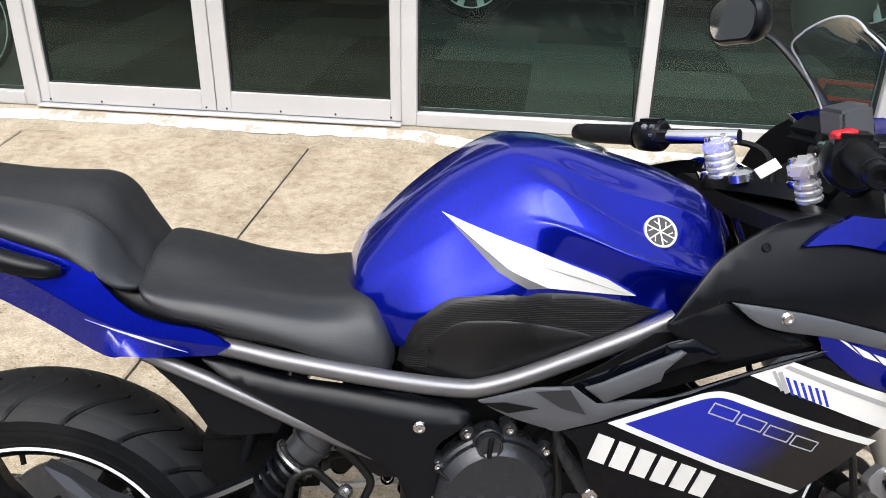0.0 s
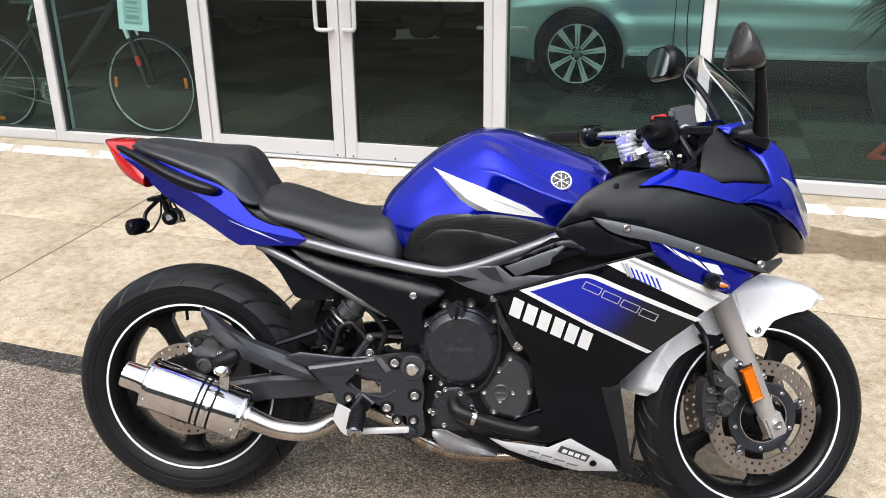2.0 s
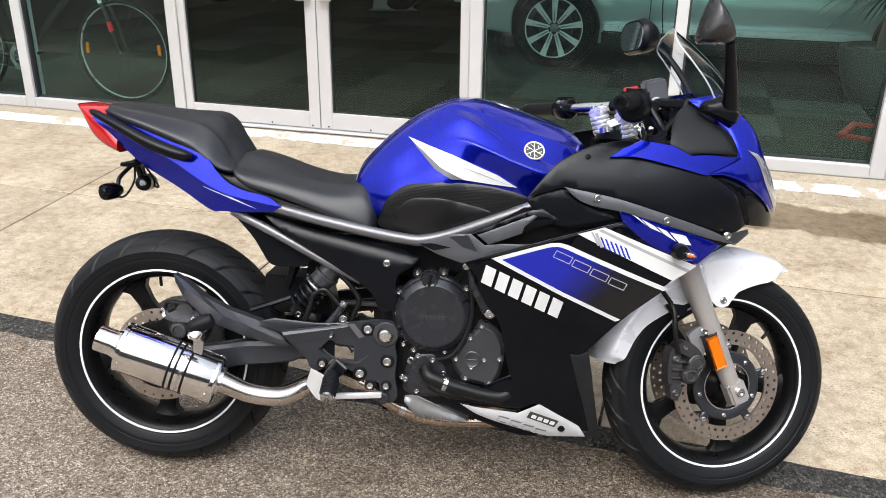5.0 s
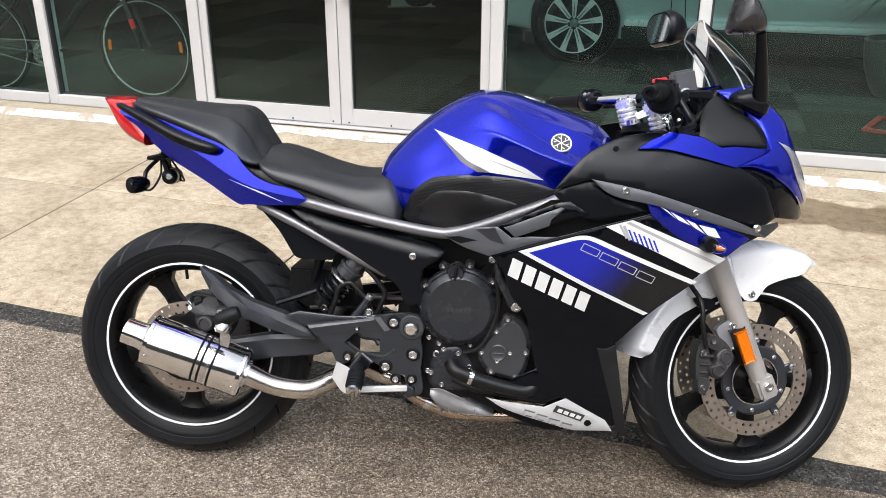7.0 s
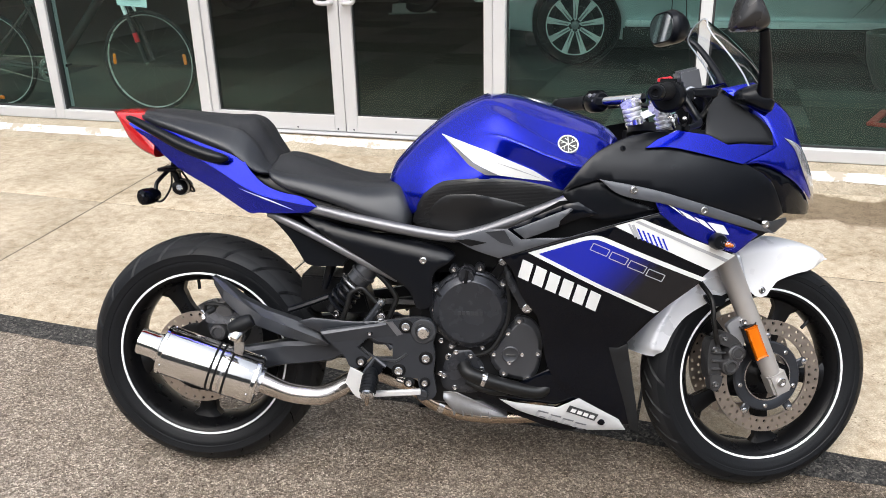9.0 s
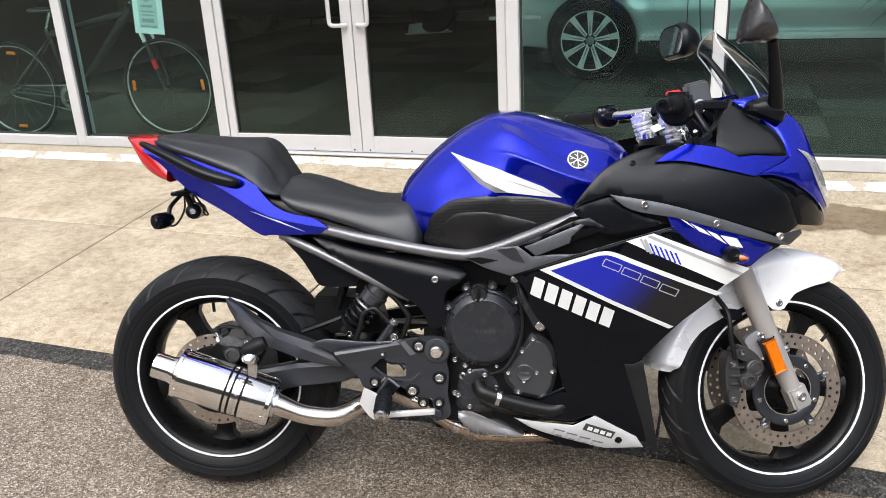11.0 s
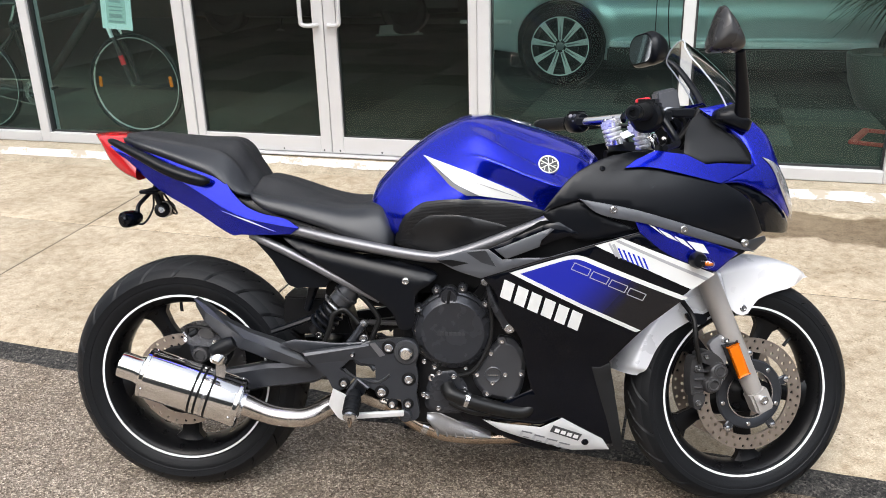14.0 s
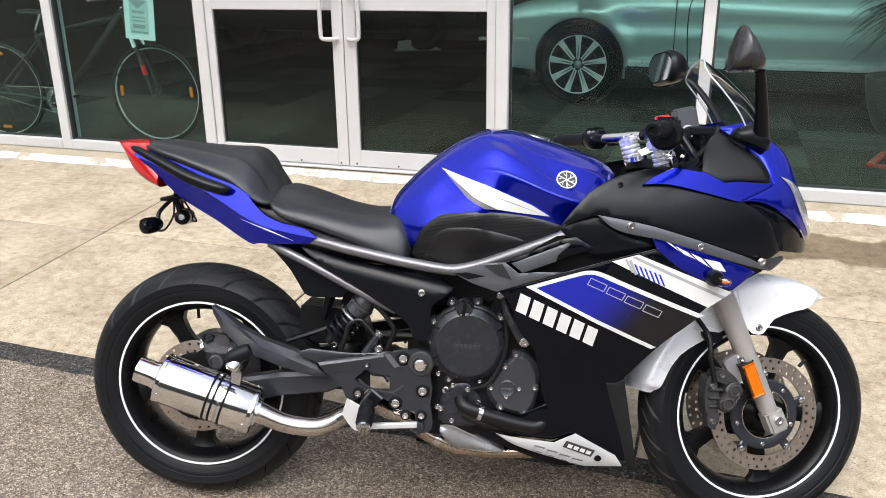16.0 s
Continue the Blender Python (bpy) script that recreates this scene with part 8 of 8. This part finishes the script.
# city bicycle leaning inside the window; x along it, wheels on the carpet
cyc = tagged(empty("bicycle"), "dark bicycle with silver rims and orange reflectors behind glass", "bicycle")
put(cyc, Matrix.Translation((-1.556, 0.30, Z_FLOOR)) @ Matrix.Rotation(radians(6), 4, "Z"))
for name, x in (("front_wheel", 0.0), ("rear_wheel", -1.22)):
    w = empty(name)
    w.parent = cyc
    c = Matrix.Translation((x, 0, 0.342))
    part("bicycle_tyre", shift(ring_bm(0.327, 0.015, 0), c), M_RUBBER, w)
    part("bicycle_rim", shift(ring_bm(0.311, 0.0045, 0, flat=2.0), c), M_ALLOY, w, "silver bicycle rim")
    part("bicycle_hub", shift(lathe([(0, 0.04), (0.014, 0.04), (0.018, 0.03), (0.012, 0.02), (0.012, -0.02), (0.018, -0.03), (0.014, -0.04), (0, -0.04)], (0, 0, 0), (0, 1, 0), 16), c), M_STEEL, w)
    for k in range(20):
        a = 2 * math.pi * k / 20
        sgn = 1 if k % 2 else -1
        part("wheel_spoke", shift(tube([(0.016 * math.cos(a + 0.8), sgn * 0.028, 0.016 * math.sin(a + 0.8)), (0.304 * math.cos(a), 0, 0.304 * math.sin(a))], 0.0006, 5, caps=False), c), M_HOSE, w)
    for a in ((176, 4) if x == 0 else (85, 268)):
        a = radians(a)
        rb = shift(box(-0.012, 0.012, -0.006, 0.006, -0.036, 0.036, 0.004), Matrix.Translation((x + 0.262 * math.cos(a), -0.006, 0.342 + 0.262 * math.sin(a))) @ Matrix.Rotation(-a, 4, "Y"))
        part("wheel_reflector", rb, M_AMBER, w, "orange spoke reflector")
head_b, head_t = Vector((-0.118, 0, 0.71)), Vector((-0.190, 0, 0.91))
seat_t, crank = Vector((-0.87, 0, 0.76)), Vector((-0.742, 0, 0.284))
for a, b, r in ((head_b, head_t, 0.024), (head_t + Vector((0.0, 0, -0.03)), crank, 0.029), (head_t + Vector((0, 0, -0.05)), seat_t + Vector((0.01, 0, -0.04)), 0.021), (seat_t, crank, 0.019)):
    part("frame_tube", tube([a, b], r, 14), M_CYCLE_TUBE, cyc)
for sgn in (-1, 1):
    part("fork_blade", tube([head_b + Vector((0, sgn * 0.03, 0)), (-0.055, sgn * 0.045, 0.55), (0.0, sgn * 0.05, 0.342)], [0.014, 0.017, 0.012], 12), M_BIKE_FRAME, cyc, "dark fork blade")
    part("chain_stay", tube([crank + Vector((0, sgn * 0.03, 0)), (-1.22, sgn * 0.06, 0.342)], 0.009, 8), M_BIKE_FRAME, cyc)
    part("seat_stay", tube([seat_t + Vector((0.01, sgn * 0.02, -0.07)), (-1.22, sgn * 0.06, 0.342)], 0.008, 8), M_BIKE_FRAME, cyc)
    part("pedal_crank", tube([crank + Vector((0, sgn * 0.07, 0)), crank + Vector((-sgn * 0.16, sgn * 0.08, -sgn * 0.05))], 0.008, 8), M_STEEL, cyc)
    part("pedal", shift(box(-0.045, 0.045, -0.035, 0.035, -0.01, 0.01, 0.004), Matrix.Translation(crank + Vector((-sgn * 0.16, sgn * 0.12, -sgn * 0.05)))), M_BLACK_SATIN, cyc)
for sgn in (-1, 1):
    part("fork_stanchion", tube([head_b + Vector((0.0, sgn * 0.042, 0.01)), (-0.098, sgn * 0.046, 0.658)], 0.0145, 12), M_SILVER, cyc, "bright fork stanchion")
part("fork_band", tube([(-0.052, -0.052, 0.54), (-0.036, -0.053, 0.48)], 0.0175, 10), M_RED, cyc, "red band on the fork")
part("chain_ring", lathe([(0.06, -0.048), (0.092, -0.048), (0.094, -0.045), (0.092, -0.042), (0.06, -0.042)], crank, (0, 1, 0), 40, True), M_STEEL_DARK, cyc)
part("bicycle_chain", tube([crank + Vector((0, -0.045, -0.092)), (-1.22, -0.045, 0.305)], 0.005, 6), M_STEEL, cyc)
part("bicycle_chain", tube([crank + Vector((0, -0.045, 0.092)), (-1.22, -0.045, 0.380)], 0.004, 6), M_STEEL, cyc)
part("saddle", hull([(-0.94, [(0, 0.905), (0.05, 0.905), (0.08, 0.885), (0, 0.87)]), (-0.84, [(0, 0.90), (0.04, 0.90), (0.06, 0.88), (0, 0.87)]), (-0.68, [(0, 0.895), (0.012, 0.893), (0.02, 0.88), (0, 0.87)])]), M_SEAT, cyc)
part("seat_post", tube([seat_t, (-0.815, 0, 0.875)], 0.013, 12), M_STEEL, cyc)
part("stem", tube([head_t, (-0.16, 0, 0.90), (-0.10, 0, 0.95)], 0.014, 12), M_STEEL, cyc)
part("bicycle_handlebar", tube([(-0.24, -0.29, 0.97), (-0.15, -0.24, 0.975), (-0.10, -0.08, 0.955), (-0.10, 0.08, 0.955), (-0.15, 0.24, 0.975), (-0.24, 0.29, 0.97)], 0.011, 12), M_BIKE_FRAME, cyc)
part("mudguard", shift(lathe([(0.352, -0.022), (0.358, 0), (0.352, 0.022)], (0, 0, 0), (0, 1, 0), 24, False, 100, 250), Matrix.Translation((-1.22, 0, 0.342))), M_BIKE_FRAME, cyc)

# price card hung before the bicycle
card = tagged(put(empty("price_card"), Matrix.Translation((-1.452, 0.075, 1.022)) @ Matrix.Rotation(radians(4), 4, "Y")), "pale blue price card with grey print inside the window", "sign")
part("card_sheet", box(-0.112, 0.112, -0.0015, 0.0015, -0.135, 0.135), M_PAPER, card, smooth=False)
part("card_print", box(-0.070, 0.070, -0.003, -0.0022, -0.10, 0.105), M_PAPER_GREY, card, smooth=False)
part("card_triangle", shift(plate([(-0.080, 0.112, 1), (0.070, 0.112, 1), (-0.004, 0.058, 1)], -0.0045, -0.0034), Matrix()), M_INK, card, smooth=False)
for x0, x1, z0, z1 in ((-0.045, 0.04, 0.030, 0.045), (-0.05, 0.05, 0.0, 0.008), (-0.045, 0.045, -0.022, -0.014), (-0.05, 0.045, -0.065, -0.040), (-0.06, 0.06, -0.094, -0.082)):
    part("print_bar", box(x0, x1, -0.0045, -0.0034, z0, z1), M_INK, card, smooth=False)
for x in (-0.075, 0.01):
    part("card_tie", tube([(x, 0.004, -0.125), (x + 0.004, 0.012, -0.165)], 0.006, 8), M_PANEL_WHITE, card)

# silver-green car parked in the showroom, side on
car = tagged(put(empty("car"), Matrix.Translation((0.97, 2.62, Z_FLOOR))), "silver-green car with multi-spoke alloy wheels inside the showroom", "car")


def car_side(x, z):
    """Depth of the body side behind its widest line."""
    line = 0.80 - 0.10 * max(0.0, 0.5 - x) - 0.05 * max(0.0, x - 1.0)
    y = 0.02 + 0.50 * max(0, z - line) ** 1.15 + 0.35 * max(0, 0.30 - z) + 0.20 * max(0, 0.60 - z) ** 1.1 + 0.09 * max(0, -0.45 - x) ** 1.2
    y += 0.16 * max(0, line - z) * max(0, min(1, (z - 0.58) / 0.10))
    flare = math.hypot(x % 2.85 if x < 2.2 else x - 2.85, z - 0.335)
    return y - 0.022 * max(0.0, 1 - abs(flare - 0.43) / 0.09)


ARCH = [(0.385 * math.cos(radians(a)), 0.335 + 0.385 * math.sin(radians(a))) for a in (-18, 10, 40, 70, 100, 130, 160, 190)]
ARCH2 = [(2.85 + 0.385 * math.cos(radians(a)), 0.335 + 0.385 * math.sin(radians(a))) for a in (-10, 20, 50, 80, 110, 140, 170, 198)]
body_line = [(-0.70, 0.30, 1), (-0.735, 0.45), (-0.72, 0.60), (-0.65, 0.74), (-0.45, 0.85), (0.2, 0.93), (1.2, 0.96), (2.4, 0.98), (3.3, 0.96), (3.72, 0.85), (3.78, 0.55), (3.70, 0.30, 1)] + [(p[0], p[1], 1) if i in (0, 7) else p for i, p in enumerate(ARCH2)] + [(p[0], p[1], 1) if i in (0, 7) else p for i, p in enumerate(ARCH)]
part("body_side", shift(skin(body_line, lambda x, z: -car_side(x, z), 0.02, 0, 0.035, 0.010, -1), Matrix()), M_CAR, car, "silver-green body side", angle=60)
part("body_shell", shift(hull([(-0.66, [(0, 0.78), (0.5, 0.76), (0.62, 0.6), (0.62, 0.32), (0, 0.28)]), (-0.3, [(0, 0.92), (0.6, 0.88), (0.72, 0.75), (0.72, 0.75), (0, 0.30)]), (0.8, [(0, 1.0), (0.68, 0.95), (0.78, 0.85), (0.78, 0.75), (0, 0.20)]), (2.4, [(0, 1.02), (0.68, 0.97), (0.78, 0.85), (0.78, 0.75), (0, 0.20)]), (3.7, [(0, 0.9), (0.55, 0.85), (0.65, 0.7), (0.65, 0.35), (0, 0.3)])], 3, 4), Matrix.Translation((0, 0.93, 0))), M_CAR_DARK, car)
part("cabin", shift(hull([(0.55, [(0, 1.0), (0.55, 0.99), (0.66, 0.98), (0, 0.95)]), (1.15, [(0, 1.36), (0.48, 1.34), (0.64, 1.0), (0, 0.95)]), (2.3, [(0, 1.40), (0.50, 1.38), (0.66, 1.02), (0, 0.95)]), (3.2, [(0, 1.05), (0.5, 1.04), (0.62, 1.0), (0, 0.95)])], 3, 4), Matrix.Translation((0, 0.85, 0))), M_BLACK_GLOSS, car, "dark car windows and roof")
part("sill_trim", box(0.42, 2.45, -0.01, 0.05, 0.335, 0.385, 0.012, 2), M_SILVER, car, "bright sill strip")
part("underbody", box(-0.5, 3.5, 0.35, 1.55, 0.10, 0.22, 0.02), M_CAR_DARK, car)
part("sill_skirt", box(0.40, 2.47, 0.02, 0.10, 0.20, 0.335, 0.015, 2), M_CAR_DARK, car)
part("bumper_strip", box(-0.88, -0.42, 0.01, 0.06, 0.52, 0.55, 0.008, 2), M_SILVER, car)
part("door_seam", box(0.78, 0.786, 0.005, 0.03, 0.40, 0.93), M_CAR_DARK, car)
for x in (0.0, 2.85):
    cw = empty("car_wheel")
    cw.parent = car
    c = Matrix.Translation((x, 0.12, 0.335))
    part("car_tyre", shift(lathe([(0.245, -0.09), (0.27, -0.105), (0.31, -0.105), (0.330, -0.085), (0.335, 0), (0.330, 0.085), (0.31, 0.105), (0.245, 0.09)], (0, 0, 0), (0, 1, 0), 64, True), c), M_DULL, cw)
    part("alloy_rim", shift(lathe([(0.247, -0.098), (0.247, -0.104), (0.2405, -0.104), (0.238, -0.094)], (0, 0, 0), (0, 1, 0), 64), c), M_CAR_ALLOY, cw, "thin bright rim edge")
    part("rim_barrel", shift(lathe([(0.2385, -0.094), (0.222, -0.060), (0.215, 0.05), (0.235, 0.05)], (0, 0, 0), (0, 1, 0), 64), c), M_CAR_DARK, cw)
    for k in range(9):
        turn = Matrix.Rotation(-2 * math.pi * (k + 0.25) / 9, 4, "Y") @ Matrix.Translation((0, -0.082, 0)) @ Matrix.Rotation(radians(90), 4, "X")
        spoke = part("alloy_spoke", shift(shift(hull([(0.052, [(0, 0.010), (0.0135, 0.009), (0.0135, -0.008), (0, -0.01)]), (0.14, [(0, 0.015), (0.0185, 0.014), (0.0175, -0.006), (0, -0.008)]), (0.240, [(0, 0.021), (0.026, 0.020), (0.025, -0.002), (0, -0.004)])], 2, 3), turn), c), M_CAR_ALLOY, cw)
        part("spoke_groove", shift(shift(hull([(0.058, [(0, 0.0125), (0.0062, 0.0125), (0.0062, 0.004), (0, 0.004)]), (0.11, [(0, 0.0155), (0.0050, 0.0155), (0.0050, 0.006), (0, 0.006)]), (0.178, [(0, 0.0182), (0.0010, 0.0182), (0.0010, 0.010), (0, 0.010)])], 2, 3), turn), c), M_CAST, spoke, "recessed darker groove")
    part("hub_recess", shift(lathe([(0, -0.080), (0.058, -0.082), (0.062, -0.070)], (0, 0, 0), (0, 1, 0), 32), c), M_STEEL_DARK, cw)
    for k in range(5):
        a = 2 * math.pi * (k + 0.25) / 5
        part("wheel_nut", shift(lathe([(0, -0.096), (0.007, -0.095), (0.009, -0.086), (0.009, -0.078)], (0.047 * math.cos(a), 0, 0.047 * math.sin(a)), (0, 1, 0), 12), c), M_CAR_ALLOY, cw)
    part("wheel_cap", shift(lathe([(0, -0.106), (0.022, -0.104), (0.032, -0.096), (0.034, -0.07)], (0, 0, 0), (0, 1, 0), 32), c), M_CAST, cw)
    part("car_disc", shift(lathe([(0, -0.01), (0.15, -0.01), (0.15, 0.01)], (0, 0, 0), (0, 1, 0), 40), c), M_CALIPER, cw)
    part("wheel_well", shift(lathe([(0.37, -0.06), (0.37, 0.25), (0.0, 0.26)], (0, 0, 0), (0, 1, 0), 40), c), M_CAR_DARK, cw)

# dark car deeper in the room: only its lower side shows under the door rail
far_car = tagged(put(empty("car"), Matrix.Translation((-1.75, 7.3, Z_FLOOR))), "dark car parked deep inside the dim showroom", "car")
part("body_side", hull([(-3.6, [(0, 0.9), (0.6, 0.86), (0.8, 0.62), (0.8, 0.3), (0, 0.28)]), (-2.9, [(0, 1.0), (0.7, 0.94), (0.86, 0.7), (0.86, 0.25), (0, 0.22)]), (-0.6, [(0, 1.0), (0.7, 0.94), (0.86, 0.7), (0.86, 0.25), (0, 0.22)]), (0.75, [(0, 0.85), (0.6, 0.8), (0.8, 0.6), (0.8, 0.3), (0, 0.28)])], 4, 4), M_BIKE_FRAME, far_car)
part("cabin", hull([(-3.0, [(0, 1.05), (0.5, 1.04), (0.66, 0.98), (0, 0.95)]), (-2.3, [(0, 1.4), (0.5, 1.38), (0.66, 1.0), (0, 0.95)]), (-1.2, [(0, 1.4), (0.5, 1.38), (0.66, 1.0), (0, 0.95)]), (-0.5, [(0, 1.05), (0.5, 1.03), (0.66, 0.97), (0, 0.95)])], 3, 4), M_BLACK_GLOSS, far_car)
part("sill_trim", box(-2.3, -0.5, -0.872, -0.855, 0.30, 0.33, 0.005), M_SILVER, far_car)
for x in (0.0, -2.75):
    far_w = empty("car_wheel")
    far_w.parent = far_car
    part("car_tyre", lathe([(0.21, -0.10), (0.30, -0.105), (0.325, -0.085), (0.33, 0), (0.325, 0.085), (0.30, 0.10)], (x, -0.80, 0.33), (0, 1, 0), 48), M_RUBBER, far_w)
    part("alloy_rim", lathe([(0.21, -0.095), (0.19, -0.08), (0.06, -0.06), (0.0, -0.07)], (x, -0.80, 0.33), (0, 1, 0), 32), M_ENGINE_DARK, far_w)

# a cable behind the glass
cord = tagged(put(empty("cable"), Matrix.Translation((1.95, 0.10, Z_FLOOR))), "thin black cable hanging behind the shop window", "cable")
part("cord", tube([(0.05, 0, 2.6), (0.03, 0, 1.2), (-0.01, 0, 0.95), (-0.005, 0.02, 0.72), (0.04, 0.05, 0.40), (0.07, 0.06, 0.002)], 0.003, 6), M_HOSE, cord)
sticker = tagged(put(empty("sticker"), Matrix.Translation((-0.16, 0.031, 1.23))), "small round green sticker on the door glass", "sticker")
part("sticker_disc", lathe([(0, 0.001), (0.038, 0.001), (0.040, -0.001), (0, -0.001)], (0, 0, 0), (0, -1, 0), 32), M_STICKER, sticker)
part("sticker_mark", plate([(-0.020, 0.008, 1), (0.0, 0.016, 1), (0.020, 0.008, 1), (0.012, -0.014, 1), (-0.012, -0.014, 1)], -0.0022, -0.0012), M_PANEL_WHITE, sticker)

# a pale panel and a slim stand deep in the room
panel = tagged(put(empty("display_panel"), Matrix.Translation((-1.82, 6.45, Z_FLOOR)) @ Matrix.Rotation(radians(25), 4, "Z")), "low pale curved display panel on the showroom carpet", "panel")
part("panel_sheet", plate([(-0.30, 0.0, 1), (0.26, 0.0, 1), (0.24, 0.09), (0.15, 0.22), (0.08, 0.25, 1), (-0.04, 0.15), (-0.28, 0.13, 1)], -0.012, 0.012, 0.003), M_PANEL_WHITE, panel)
part("panel_foot", box(-0.34, 0.30, -0.10, 0.06, 0.0, 0.012, 0.003), M_PAPER_GREY, panel)
stand_f = tagged(put(empty("slim_stand"), Matrix.Translation((-3.86, 6.87, Z_FLOOR))), "slim silver metal stand leaning inside the showroom", "stand")
part("stand_rod", tube([(0.0, 0.0, 0.012), (0.06, 0.02, 0.32), (0.16, 0.06, 0.95)], 0.014, 10), M_STEEL, stand_f)
part("stand_brace", tube([(0.10, 0.0, 0.26), (0.03, 0.02, 0.42), (0.0, 0.03, 0.52)], 0.010, 8), M_STEEL, stand_f)
part("stand_base", lathe([(0, 0.0), (0.07, 0.0), (0.07, 0.008), (0.02, 0.016), (0, 0.016)], (0, 0, 0), (0, 0, 1), 24), M_STEEL_DARK, stand_f)

# potted palm
palm = tagged(put(empty("potted_palm"), Matrix.Translation((3.38, 2.02, Z_FLOOR)) @ Matrix.Scale(1.12, 4)), "potted palm with narrow drooping leaves in a grey-green pot", "plant")
part("pot", lathe([(0, 0.0), (0.12, 0.0), (0.15, 0.03), (0.205, 0.16), (0.228, 0.28), (0.235, 0.345), (0.222, 0.355), (0.205, 0.32), (0, 0.31)], (0, 0, 0), (0, 0, 1), 40), M_POT, palm, "grey-green glazed pot")
part("stem", tube([(0, 0, 0.30), (0.03, 0.01, 0.58), (0.09, 0.03, 0.84)], [0.03, 0.026, 0.02], 10), M_WOOD, palm)
leaf_rng = random.Random(4)
lv = bmesh.new()
for k in range(820):
    a, el = leaf_rng.uniform(0, 2 * math.pi), leaf_rng.uniform(-0.25, 1.40)
    ln, wd = leaf_rng.uniform(0.24, 0.50), leaf_rng.uniform(0.007, 0.014)
    d = Vector((math.cos(a) * math.cos(el), math.sin(a) * math.cos(el), math.sin(el)))
    sd2 = d.cross(Vector((0, 0, 1))).normalized()
    base = Vector((0.09, 0.03, 0.84 + leaf_rng.uniform(-0.14, 0.10)))
    prev = None
    for i in range(7):
        f = i / 6
        p = base + d * ln * f + Vector((0, 0, -0.42 * ln * f * f * (1.2 - 0.3 * el)))
        w = wd * (1 - f) ** 0.6 * (0.4 + 2 * f if f < 0.3 else 1)
        row = (lv.verts.new(p - sd2 * w), lv.verts.new(p + Vector((0, 0, 0.003))), lv.verts.new(p + sd2 * w))
        if prev:
            for q in range(2):
                lv.faces.new((prev[q], prev[q + 1], row[q + 1], row[q]))
        prev = row
crown = part("crown", lv, M_LEAF, palm, "narrow dark green palm leaves")

# red tray on the carpet, and things deeper in the room
tray = tagged(put(empty("red_tray"), Matrix.Translation((3.31, 0.93, Z_FLOOR)) @ Matrix.Rotation(radians(-20), 4, "Z")), "low red rectangular frame lying on the carpet", "tray")
for n, bx in (("tray_side", (-0.25, 0.25, -0.20, -0.178)), ("tray_side", (-0.25, 0.25, 0.178, 0.20)), ("tray_end", (-0.25, -0.205, -0.178, 0.178)), ("tray_end", (0.205, 0.25, -0.178, 0.178))):
    part(n, box(*bx, 0.002, 0.026, 0.005, 2), M_DULL_RED, tray)
